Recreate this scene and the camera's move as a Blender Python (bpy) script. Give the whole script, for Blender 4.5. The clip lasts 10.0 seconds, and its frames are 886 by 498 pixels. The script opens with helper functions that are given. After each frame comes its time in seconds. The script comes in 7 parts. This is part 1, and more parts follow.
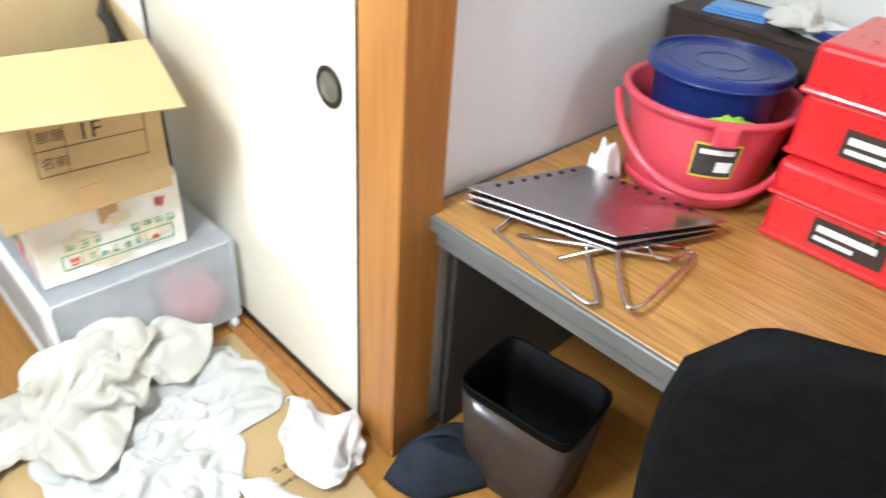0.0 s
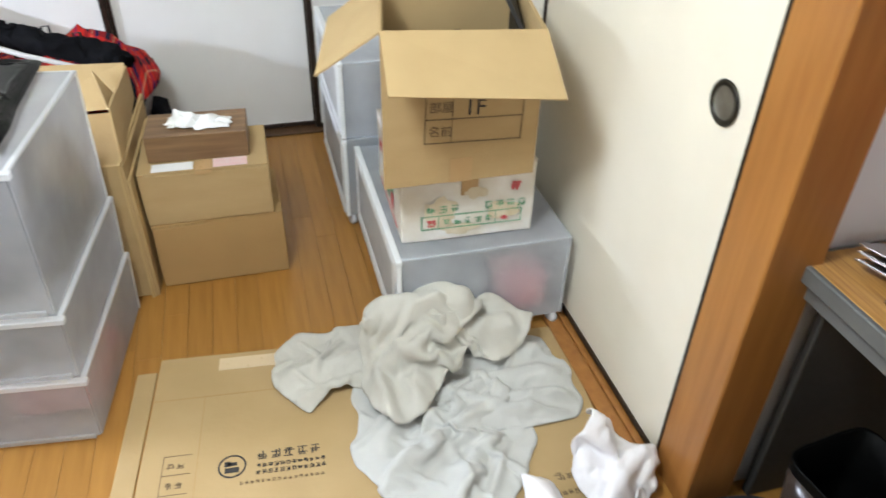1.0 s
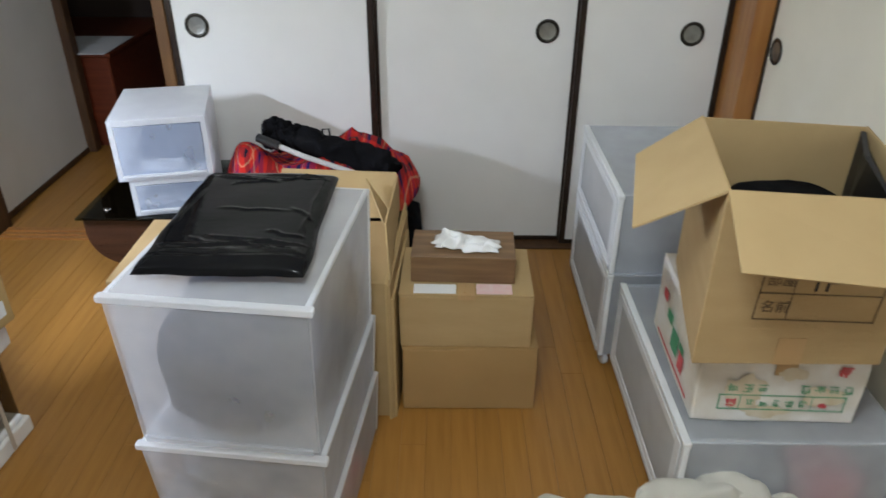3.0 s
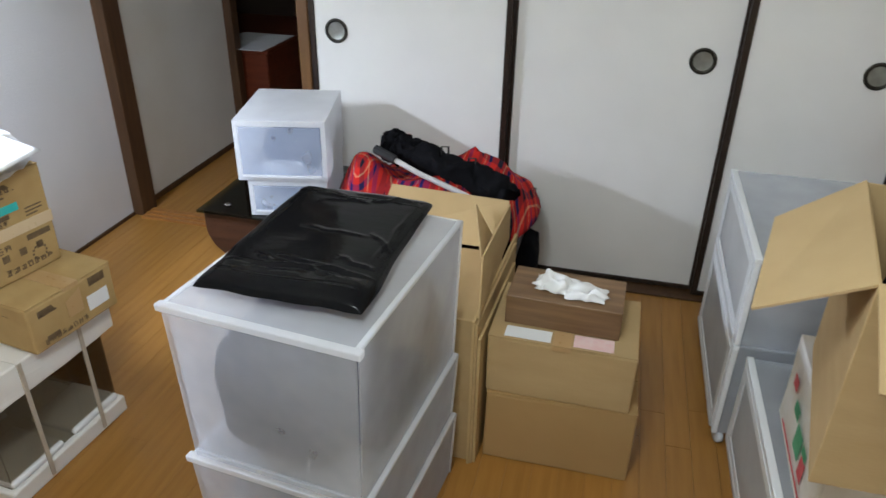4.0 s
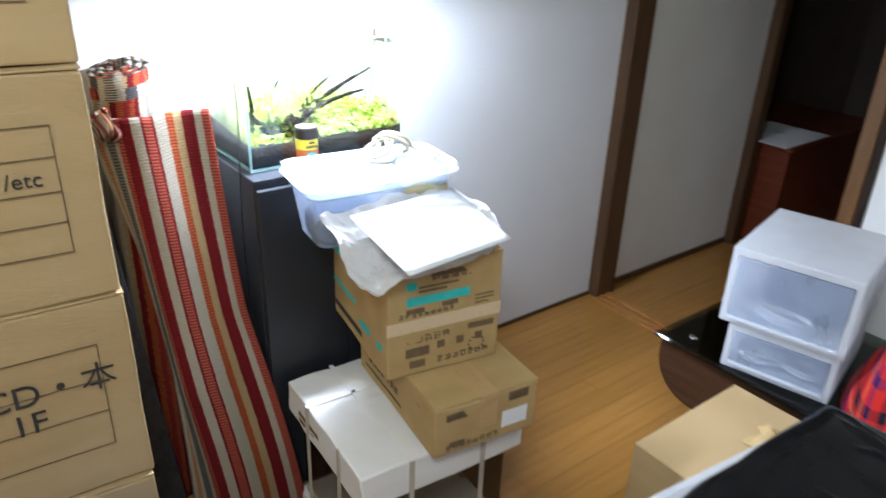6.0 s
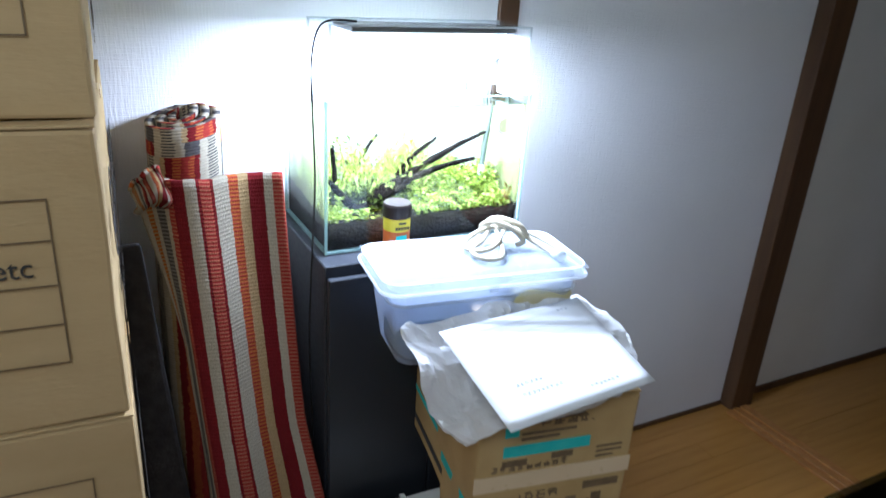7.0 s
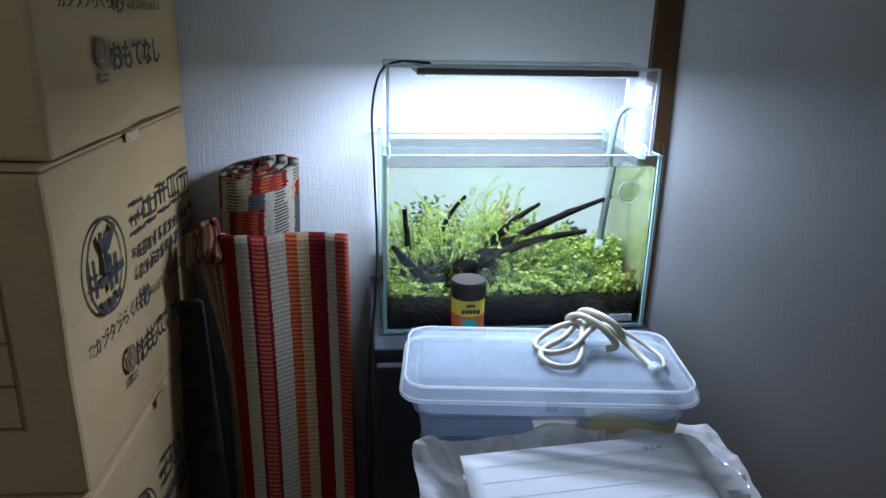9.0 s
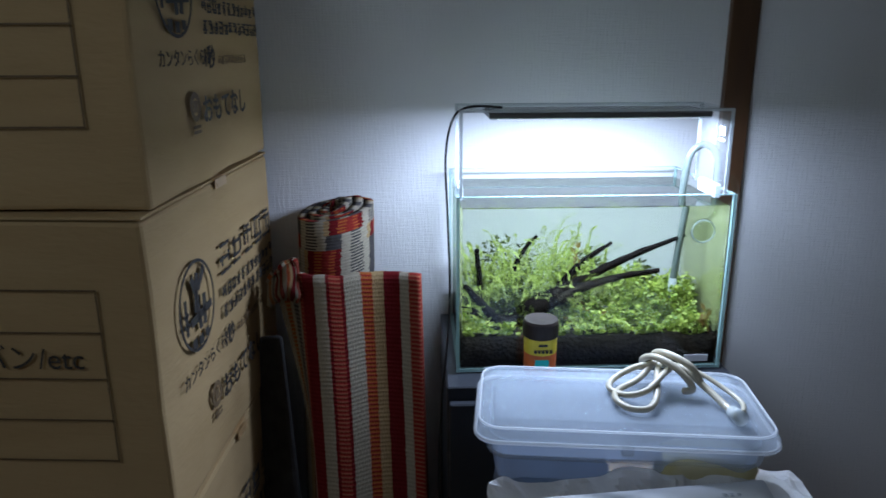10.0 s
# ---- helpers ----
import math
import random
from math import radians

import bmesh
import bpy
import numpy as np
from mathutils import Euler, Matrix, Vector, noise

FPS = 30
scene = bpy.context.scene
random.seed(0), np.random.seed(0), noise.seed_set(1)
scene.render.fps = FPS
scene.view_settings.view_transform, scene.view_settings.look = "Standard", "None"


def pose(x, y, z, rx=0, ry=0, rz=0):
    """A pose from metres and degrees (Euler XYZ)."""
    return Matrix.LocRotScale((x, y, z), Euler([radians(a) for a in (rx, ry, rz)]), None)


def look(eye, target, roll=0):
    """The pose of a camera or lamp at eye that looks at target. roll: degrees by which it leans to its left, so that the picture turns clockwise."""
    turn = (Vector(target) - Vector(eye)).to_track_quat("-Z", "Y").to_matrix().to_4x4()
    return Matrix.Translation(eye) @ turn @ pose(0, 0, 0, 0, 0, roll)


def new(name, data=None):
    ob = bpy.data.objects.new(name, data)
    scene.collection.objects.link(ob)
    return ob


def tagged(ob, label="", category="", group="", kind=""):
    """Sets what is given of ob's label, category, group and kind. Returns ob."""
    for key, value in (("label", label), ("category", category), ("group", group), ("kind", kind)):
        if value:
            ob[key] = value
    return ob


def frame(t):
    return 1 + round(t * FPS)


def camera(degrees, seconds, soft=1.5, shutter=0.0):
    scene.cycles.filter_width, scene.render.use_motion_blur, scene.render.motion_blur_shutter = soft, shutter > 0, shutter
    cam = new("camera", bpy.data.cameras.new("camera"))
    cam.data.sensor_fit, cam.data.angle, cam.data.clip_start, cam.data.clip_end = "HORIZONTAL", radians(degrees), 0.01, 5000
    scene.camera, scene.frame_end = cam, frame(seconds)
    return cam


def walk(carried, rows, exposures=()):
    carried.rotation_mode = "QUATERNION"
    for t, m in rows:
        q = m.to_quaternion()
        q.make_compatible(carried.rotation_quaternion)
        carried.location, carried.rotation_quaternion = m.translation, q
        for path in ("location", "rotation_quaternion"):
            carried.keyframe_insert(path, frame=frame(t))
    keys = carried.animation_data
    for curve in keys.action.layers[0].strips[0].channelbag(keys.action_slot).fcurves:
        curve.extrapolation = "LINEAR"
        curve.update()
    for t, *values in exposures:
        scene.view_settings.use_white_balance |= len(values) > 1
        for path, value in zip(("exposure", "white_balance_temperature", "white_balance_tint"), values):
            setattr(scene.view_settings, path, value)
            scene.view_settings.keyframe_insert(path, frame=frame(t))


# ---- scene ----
cam = camera(63.5, 10.0, shutter=0.3)
PATH = [
    (0, (-0.079, 0.390, 1.568), (1.100, 1.540, 0.433), 4.34),
    (0.5, (-0.059, 0.404, 1.531), (0.748, 1.804, 0.353), 3.12),
    (1, (-0.117, 0.475, 1.541), (0.329, 2.039, 0.378), 1.49),
    (1.5, (-0.179, 0.536, 1.564), (0.195, 2.185, 0.497), 2.13),
    (2, (-0.272, 0.645, 1.579), (0.054, 2.365, 0.612), 1.18),
    (2.5, (-0.359, 0.736, 1.567), (-0.148, 2.454, 0.565), 1.56),
    (3, (-0.372, 0.802, 1.565), (-0.377, 2.547, 0.588), 0.35),
    (3.2, (-0.346, 0.840, 1.559), (-0.437, 2.591, 0.595), 0.51),
    (4.3, (-0.247, 1.041, 1.555), (-0.756, 2.721, 0.597), 1.49),
    (4.5, (-0.286, 1.079, 1.555), (-0.849, 2.743, 0.598), 1.86),
    (5, (-0.419, 1.177, 1.534), (-1.172, 2.757, 0.567), 1.80),
    (5.5, (-0.509, 1.242, 1.540), (-1.578, 2.624, 0.568), 0.43),
    (6, (-0.610, 1.403, 1.529), (-2.041, 2.515, 0.683), 2.19),
    (6.2, (-0.659, 1.445, 1.524), (-2.157, 2.459, 0.669), 2.62),
    (7.3, (-1.045, 1.672, 1.486), (-2.727, 2.491, 0.777), 3.48),
    (7.5, (-1.078, 1.702, 1.476), (-2.809, 2.419, 0.777), 2.59),
    (8, (-1.119, 1.804, 1.453), (-2.959, 2.314, 0.857), 2.37),
    (8.5, (-1.108, 1.929, 1.454), (-2.985, 2.223, 0.830), 2.59),
    (9, (-1.103, 1.983, 1.453), (-2.987, 2.227, 0.827), 1.39),
    (9.5, (-1.099, 1.988, 1.462), (-3.006, 2.182, 0.890), 0.62),
    (10, (-1.090, 1.969, 1.474), (-3.012, 2.035, 0.926), -0.27),
]
EXPO = [(0.0, 0.68, 6300, 10), (0.5, 0.2, 6400, 10), (1.0, -0.15, 6500, 10), (1.5, -0.42, 6600, 10), (2.0, -0.80, 6600, 10), (2.5, -0.88, 6550, 10), (3.2, -0.9, 6500, 10),
        (4.5, -0.8, 6450, 10), (5.5, -0.9, 6250, 10), (6.2, -1.0, 6150, 10), (7.5, -2.3, 5600, 10), (8.0, -2.78, 5600, 10), (8.3, -3.16, 5620, 10), (8.5, -3.3, 5650, 10), (9.0, -3.6, 5680, 10), (10.0, -3.88, 5750, 10)]
walk(cam, [(t, look(eye, target, roll)) for t, eye, target, roll in PATH], EXPO)

# ---- world and lights ----
world = bpy.data.worlds.new("world")
world.use_nodes = True
world.node_tree.nodes["Background"].inputs[0].default_value = (0.9, 0.95, 1, 1)
world.node_tree.nodes["Background"].inputs[1].default_value = 0.006
scene.world = world


def area_lamp(name, m, sx, sy, watts, colour, shape="RECTANGLE"):
    data = bpy.data.lights.new(name, "AREA")
    data.shape, data.size, data.size_y, data.energy, data.color = shape, sx, sy, watts, colour
    ob = new(name, data)
    ob.matrix_world = m
    return ob


# round ceiling lamp of the room, an unseen window assumed from the bucket's shadow, and the LED bar over the aquarium
bulb = bpy.data.lights.new("ceiling_light", "POINT")
bulb.energy, bulb.shadow_soft_size, bulb.color = 120, 0.20, (0.84, 0.94, 0.98)
new("ceiling_light", bulb).location = (-0.58, 1.15, 2.17)
area_lamp("assumed_window_light", look((0.35, -1.40, 1.62), (0.35, 0, 1.62)), 0.5, 0.5, 10, (0.84, 0.93, 1.0))
area_lamp("aquarium_led", look((-2.22, 2.2465, 1.3625), (-2.22, 2.2466, 0)), 0.05, 0.33, 100, (0.73, 0.82, 1.0))

# ---- materials ----
def mat(name, c1, c2=None, scale=8.0, rough=0.6, metal=0.0, bump=0.0, bscale=60.0, stretch=(1, 1, 1), spec=0.4, alpha=1.0,
        rand=0.0, detail=4.0, coat=0.0, coord="Object", trans=0.0, sheen=0.0, emit=None):
    """A procedural surface: two colours mixed by noise at two scales, fine relief, uneven gloss."""
    m = bpy.data.materials.new(name)
    m.use_nodes = True
    n, l = m.node_tree.nodes, m.node_tree.links
    p = n["Principled BSDF"]
    tc = n.new("ShaderNodeTexCoord")
    mp = n.new("ShaderNodeMapping")
    mp.inputs["Scale"].default_value = stretch
    l.new(tc.outputs[coord], mp.inputs[0])
    big, fine = n.new("ShaderNodeTexNoise"), n.new("ShaderNodeTexNoise")
    big.inputs["Scale"].default_value, big.inputs["Detail"].default_value = scale, detail
    fine.inputs["Scale"].default_value, fine.inputs["Detail"].default_value = bscale, 3.0
    l.new(mp.outputs[0], big.inputs[0]), l.new(mp.outputs[0], fine.inputs[0])
    ramp = n.new("ShaderNodeMapRange")
    ramp.inputs[1].default_value, ramp.inputs[2].default_value = 0.3, 0.7
    l.new(big.outputs[0], ramp.inputs[0])
    mix = n.new("ShaderNodeMix")
    mix.data_type = "RGBA"
    mix.inputs[6].default_value, mix.inputs[7].default_value = (*c1, 1), (*(c2 or [v * 0.9 for v in c1]), 1)
    l.new(ramp.outputs[0], mix.inputs[0])
    hue = n.new("ShaderNodeHueSaturation")
    l.new(mix.outputs[2], hue.inputs["Color"])
    if rand:
        info = n.new("ShaderNodeObjectInfo")
        rr = n.new("ShaderNodeMapRange")
        rr.inputs[3].default_value, rr.inputs[4].default_value = 1 - rand, 1 + rand
        l.new(info.outputs["Random"], rr.inputs[0]), l.new(rr.outputs[0], hue.inputs["Value"])
    l.new(hue.outputs[0], p.inputs["Base Color"])
    rg = n.new("ShaderNodeMapRange")
    rg.inputs[3].default_value, rg.inputs[4].default_value = max(rough - 0.08, 0.02), min(rough + 0.08, 1)
    l.new(fine.outputs[0], rg.inputs[0]), l.new(rg.outputs[0], p.inputs["Roughness"])
    p.inputs["Metallic"].default_value, p.inputs["Specular IOR Level"].default_value = metal, spec
    p.inputs["Alpha"].default_value, p.inputs["Coat Weight"].default_value = alpha, coat
    p.inputs["Transmission Weight"].default_value, p.inputs["Sheen Weight"].default_value = trans, sheen
    if emit:
        p.inputs["Emission Color"].default_value, p.inputs["Emission Strength"].default_value = (*emit[0], 1), emit[1]
    if bump:
        b = n.new("ShaderNodeBump")
        b.inputs["Strength"].default_value, b.inputs["Distance"].default_value = 1.0, bump
        l.new(fine.outputs[0], b.inputs["Height"]), l.new(b.outputs[0], p.inputs["Normal"])
    return m


def frosted(name, colour, cover, rough=0.35):
    """Milky polypropylene: part of the light passes straight, the rest is scattered to both sides."""
    m = bpy.data.materials.new(name)
    m.use_nodes = True
    n, l = m.node_tree.nodes, m.node_tree.links
    p, out = n["Principled BSDF"], n["Material Output"]
    p.inputs["Base Color"].default_value, p.inputs["Roughness"].default_value = (*colour, 1), rough
    tr, tl, a, b = n.new("ShaderNodeBsdfTransparent"), n.new("ShaderNodeBsdfTranslucent"), n.new("ShaderNodeMixShader"), n.new("ShaderNodeMixShader")
    tl.inputs[0].default_value = (*colour, 1)
    no = n.new("ShaderNodeTexNoise")
    no.inputs["Scale"].default_value = 9.0
    mr = n.new("ShaderNodeMapRange")
    mr.inputs[3].default_value, mr.inputs[4].default_value = cover - 0.08, cover + 0.08
    tc = n.new("ShaderNodeTexCoord")
    l.new(tc.outputs["Object"], no.inputs[0]), l.new(no.outputs[0], mr.inputs[0])
    a.inputs[0].default_value = 0.48
    l.new(p.outputs[0], a.inputs[1]), l.new(tl.outputs[0], a.inputs[2])
    l.new(mr.outputs[0], b.inputs[0]), l.new(tr.outputs[0], b.inputs[1]), l.new(a.outputs[0], b.inputs[2])
    l.new(b.outputs[0], out.inputs[0])
    return m


def clear(name, tint, gloss=0.06, rough=0.03):
    """Thin clear sheet: light passes with a slight tint, with a mirror-like sheen that grows at flat angles."""
    m = bpy.data.materials.new(name)
    m.use_nodes = True
    n, l = m.node_tree.nodes, m.node_tree.links
    n.remove(n["Principled BSDF"])
    tr, gl, mx, fr, pw, mr = n.new("ShaderNodeBsdfTransparent"), n.new("ShaderNodeBsdfGlossy"), n.new("ShaderNodeMixShader"), n.new("ShaderNodeLayerWeight"), n.new("ShaderNodeMath"), n.new("ShaderNodeMapRange")
    tr.inputs[0].default_value, gl.inputs["Roughness"].default_value, fr.inputs[0].default_value = (*tint, 1), rough, 0.5
    pw.operation, pw.inputs[1].default_value, mr.inputs[3].default_value, mr.inputs[4].default_value = "POWER", 4.0, 0.03, 0.03 + gloss * 2.5
    l.new(fr.outputs["Facing"], pw.inputs[0]), l.new(pw.outputs[0], mr.inputs[0]), l.new(mr.outputs[0], mx.inputs[0]), l.new(tr.outputs[0], mx.inputs[1]), l.new(gl.outputs[0], mx.inputs[2])
    l.new(mx.outputs[0], n["Material Output"].inputs[0])
    return m


def banded(name, stops, ribs=120.0, ragged=0.006, patches=0.0, turns=1.0):
    """Woven stripes across u, with ribs along v, ragged stripe edges, and patches of other yarn where asked."""
    m = bpy.data.materials.new(name)
    m.use_nodes = True
    n, l = m.node_tree.nodes, m.node_tree.links
    p = n["Principled BSDF"]
    uv, sep = n.new("ShaderNodeUVMap"), n.new("ShaderNodeSeparateXYZ")
    l.new(uv.outputs[0], sep.inputs[0])
    mp, rag = n.new("ShaderNodeMapping"), n.new("ShaderNodeTexNoise")
    mp.inputs["Scale"].default_value = (14, ribs * 1.6, 1)
    rag.inputs["Scale"].default_value, rag.inputs["Detail"].default_value = 1.0, 0.0
    l.new(uv.outputs[0], mp.inputs[0]), l.new(mp.outputs[0], rag.inputs[0])
    shift, add = n.new("ShaderNodeMapRange"), n.new("ShaderNodeMath")
    shift.inputs[3].default_value, shift.inputs[4].default_value = -ragged, ragged
    l.new(rag.outputs[0], shift.inputs[0]), l.new(sep.outputs["X"], add.inputs[0]), l.new(shift.outputs[0], add.inputs[1])
    last = add.outputs[0]
    if patches:
        tm = n.new("ShaderNodeMath")
        tm.operation, tm.inputs[1].default_value = "MULTIPLY", turns
        l.new(last, tm.inputs[0])
        last = tm.outputs[0]
        # the last rows at the rug's end are offset, as in a woven check
        sc, fl, am, ad, lo, of = [n.new("ShaderNodeMath") for _ in range(6)]
        lo.operation, lo.inputs[1].default_value = "MAXIMUM", patches - 3
        sc.operation, sc.inputs[1].default_value, fl.operation, am.operation, am.inputs[1].default_value = "MULTIPLY", patches, "FLOOR", "MULTIPLY", 0.6
        l.new(sep.outputs["Y"], sc.inputs[0]), l.new(sc.outputs[0], fl.inputs[0]), l.new(fl.outputs[0], lo.inputs[0])
        of.operation = "SUBTRACT"
        l.new(lo.outputs[0], of.inputs[0])
        of.inputs[1].default_value = patches - 3
        l.new(of.outputs[0], am.inputs[0]), l.new(am.outputs[0], ad.inputs[0]), l.new(last, ad.inputs[1])
        fr = n.new("ShaderNodeMath")
        fr.operation = "FRACT"
        l.new(ad.outputs[0], fr.inputs[0])
        last = fr.outputs[0]
    rows = []
    for k in (0, 1):
        ramp = n.new("ShaderNodeValToRGB")
        ramp.color_ramp.interpolation = "CONSTANT"
        e = ramp.color_ramp.elements
        while len(e) < len(stops):
            e.new(0.5)
        for el, st in zip(e, stops):
            el.position, el.color = st[0], (*(st[1] if k == 0 or len(st) < 3 else st[2]), 1)
        l.new(last, ramp.inputs[0])
        rows.append(ramp)
    wav = n.new("ShaderNodeMath")
    wav.operation, wav.inputs[1].default_value = "MULTIPLY", ribs
    fra = n.new("ShaderNodeMath")
    fra.operation = "PINGPONG"
    fra.inputs[1].default_value = 0.5
    l.new(sep.outputs["Y"], wav.inputs[0]), l.new(wav.outputs[0], fra.inputs[0])
    gt = n.new("ShaderNodeMath")
    gt.operation, gt.inputs[1].default_value = "GREATER_THAN", 0.28
    l.new(fra.outputs[0], gt.inputs[0])
    mx = n.new("ShaderNodeMix")
    mx.data_type = "RGBA"
    l.new(gt.outputs[0], mx.inputs[0]), l.new(rows[0].outputs[0], mx.inputs[6]), l.new(rows[1].outputs[0], mx.inputs[7])
    no, mr, hue = n.new("ShaderNodeTexNoise"), n.new("ShaderNodeMapRange"), n.new("ShaderNodeHueSaturation")
    no.inputs["Scale"].default_value = 140.0
    mr.inputs[3].default_value, mr.inputs[4].default_value = 0.75, 1.2
    l.new(uv.outputs[0], no.inputs[0]), l.new(no.outputs[0], mr.inputs[0])
    l.new(mx.outputs[2], hue.inputs["Color"]), l.new(mr.outputs[0], hue.inputs["Value"]), l.new(hue.outputs[0], p.inputs["Base Color"])
    p.inputs["Roughness"].default_value, p.inputs["Specular IOR Level"].default_value = 0.95, 0.1
    b = n.new("ShaderNodeBump")
    b.inputs["Distance"].default_value, b.inputs["Strength"].default_value = 0.0012, 1.0
    su = n.new("ShaderNodeMath")
    l.new(fra.outputs[0], su.inputs[0]), l.new(no.outputs[0], su.inputs[1])
    l.new(su.outputs[0], b.inputs["Height"]), l.new(b.outputs[0], p.inputs["Normal"])
    return m


WALLPAPER = mat("wallpaper", (0.74, 0.74, 0.76), (0.70, 0.70, 0.72), 3, 0.66, spec=0.3)


def weave(m, across, up, height):
    """Relief of crossing threads: long noise along the wall over long noise up it."""
    n, l = m.node_tree.nodes, m.node_tree.links
    tc, add, b = n.new("ShaderNodeTexCoord"), n.new("ShaderNodeMath"), n.new("ShaderNodeBump")
    for k, st in enumerate((across, up)):
        mp, no = n.new("ShaderNodeMapping"), n.new("ShaderNodeTexNoise")
        mp.inputs["Scale"].default_value = st
        no.inputs["Scale"].default_value, no.inputs["Detail"].default_value = 1.0, 1.5
        l.new(tc.outputs["Object"], mp.inputs[0]), l.new(mp.outputs[0], no.inputs[0]), l.new(no.outputs[0], add.inputs[k])
    b.inputs["Strength"].default_value, b.inputs["Distance"].default_value = 1.0, height
    l.new(add.outputs[0], b.inputs["Height"]), l.new(b.outputs[0], n["Principled BSDF"].inputs["Normal"])


weave(WALLPAPER, (26, 26, 330), (250, 250, 30), 0.0008)
PLASTER = mat("plaster", (0.72, 0.70, 0.66), (0.68, 0.66, 0.62), 4, 0.85, bump=0.0006, bscale=120)
CEIL = mat("ceiling_board", (0.75, 0.73, 0.69), None, 3, 0.9)
FUSUMA_WHITE = mat("fusuma_paper_white", (0.80, 0.79, 0.77), (0.765, 0.755, 0.735), 5, 0.7, bump=0.0003, bscale=220, spec=0.2)
FUSUMA_CREAM = mat("fusuma_paper_cream", (0.80, 0.75, 0.64), (0.76, 0.71, 0.60), 5, 0.72, bump=0.0003, bscale=220, spec=0.2)
LACQUER = mat("black_brown_lacquer", (0.022, 0.014, 0.010), (0.03, 0.018, 0.012), 12, 0.3, bump=0.0002, bscale=80)
POST_WOOD = mat("orange_brown_post_wood", (0.40, 0.175, 0.045), (0.29, 0.115, 0.028), 5, 0.35, bump=0.0003, bscale=90, stretch=(6, 6, 0.5), coat=0.2)
MID_POST = mat("mid_brown_post_wood", (0.17, 0.078, 0.024), (0.11, 0.05, 0.016), 5, 0.5, bump=0.0003, bscale=90, stretch=(6, 6, 0.5))
DARK_POST = mat("brown_post_wood", (0.095, 0.046, 0.018), (0.055, 0.026, 0.011), 5, 0.5, bump=0.0003, bscale=90, stretch=(6, 6, 0.5))
FLOOR_WOOD = mat("oak_floorboard", (0.37, 0.18, 0.040), (0.30, 0.135, 0.028), 5, 0.36, bump=0.0002, bscale=70, stretch=(9, 0.7, 1), rand=0.05, coat=0.12)
JOINT = mat("floor_joint", (0.28, 0.13, 0.031), None, 9, 0.7)
CARD = mat("cardboard", (0.46, 0.325, 0.165), (0.42, 0.29, 0.14), 5, 0.85, bump=0.0008, bscale=45, stretch=(1, 1, 4), spec=0.15, rand=0.05)
CARD_IN = mat("cardboard_inside", (0.49, 0.355, 0.185), (0.44, 0.31, 0.155), 5, 0.88, bump=0.0004, bscale=45, spec=0.15)
CARD_DARK = mat("cardboard_reddish", (0.42, 0.265, 0.115), (0.38, 0.235, 0.10), 4, 0.85, bump=0.0004, bscale=45, spec=0.15)
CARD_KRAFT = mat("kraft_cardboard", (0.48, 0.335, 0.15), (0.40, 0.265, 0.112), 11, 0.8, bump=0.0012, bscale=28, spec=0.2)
CARD_LIGHT = mat("cardboard_pale", (0.50, 0.36, 0.175), (0.45, 0.31, 0.145), 4, 0.85, bump=0.0004, bscale=45, spec=0.15)
TAPE = mat("packing_tape", (0.50, 0.32, 0.15), (0.46, 0.29, 0.13), 6, 0.3, spec=0.5)
CLEAR_TAPE = mat("pale_tape", (0.66, 0.52, 0.34), (0.60, 0.46, 0.29), 6, 0.3, spec=0.5)
INK = mat("black_print", (0.03, 0.028, 0.026), (0.05, 0.045, 0.04), 60, 0.7)
INK_SOFT = mat("brown_print", (0.13, 0.085, 0.045), (0.18, 0.12, 0.06), 60, 0.7)
GREEN_INK = mat("green_print", (0.06, 0.30, 0.14), (0.10, 0.36, 0.2), 40, 0.7)
RED_INK = mat("red_print", (0.60, 0.06, 0.08), (0.62, 0.14, 0.14), 40, 0.7)
TEAL_INK = mat("teal_print", (0.03, 0.46, 0.44), (0.05, 0.5, 0.46), 40, 0.7)
PINK_LABEL = mat("pink_label", (0.78, 0.50, 0.50), (0.80, 0.62, 0.60), 60, 0.7)
WHITE_CARD = mat("white_coated_card", (0.80, 0.79, 0.76), (0.74, 0.72, 0.68), 5, 0.55, bump=0.0003, bscale=40)
PAPER = mat("white_paper", (0.82, 0.83, 0.84), (0.78, 0.79, 0.81), 6, 0.8, bump=0.0002, bscale=30)
PP = frosted("milky_polypropylene", (0.84, 0.86, 0.90), 0.36)
PP_FRONT = frosted("clear_polypropylene", (0.80, 0.83, 0.88), 0.32)
PP_SMALL = frosted("bluish_milky_polypropylene", (0.94, 0.95, 0.97), 0.68)
PP_PANEL = frosted("cloudy_polypropylene_panel", (0.92, 0.93, 0.94), 0.66)
PP_CLOUDY = frosted("cloudy_polypropylene", (0.88, 0.92, 0.98), 0.36)
PP_SMALL_FRONT = frosted("blue_clear_polypropylene", (0.60, 0.69, 0.86), 0.34)
PP_RIM = mat("white_polypropylene_rim", (0.80, 0.82, 0.84), (0.76, 0.78, 0.80), 8, 0.35)
PP_EDGE = frosted("milky_polypropylene_edge", (0.90, 0.92, 0.95), 0.60)
PP_BLUE = frosted("bluish_polypropylene", (0.64, 0.72, 0.88), 0.34)
PP_LID = frosted("bluish_lid", (0.74, 0.82, 0.91), 0.20, 0.1)
NAVY_CLOTH = mat("grey_blue_cloth", (0.08, 0.088, 0.13), (0.12, 0.128, 0.17), 5, 0.95)
MIXED_CLOTH = mat("mixed_clothes", (0.40, 0.39, 0.38), (0.20, 0.21, 0.25), 6, 0.95)
WARM_CLOTH = mat("beige_clothes", (0.50, 0.42, 0.33), (0.36, 0.28, 0.2), 6, 0.95, bump=0.001, bscale=200)
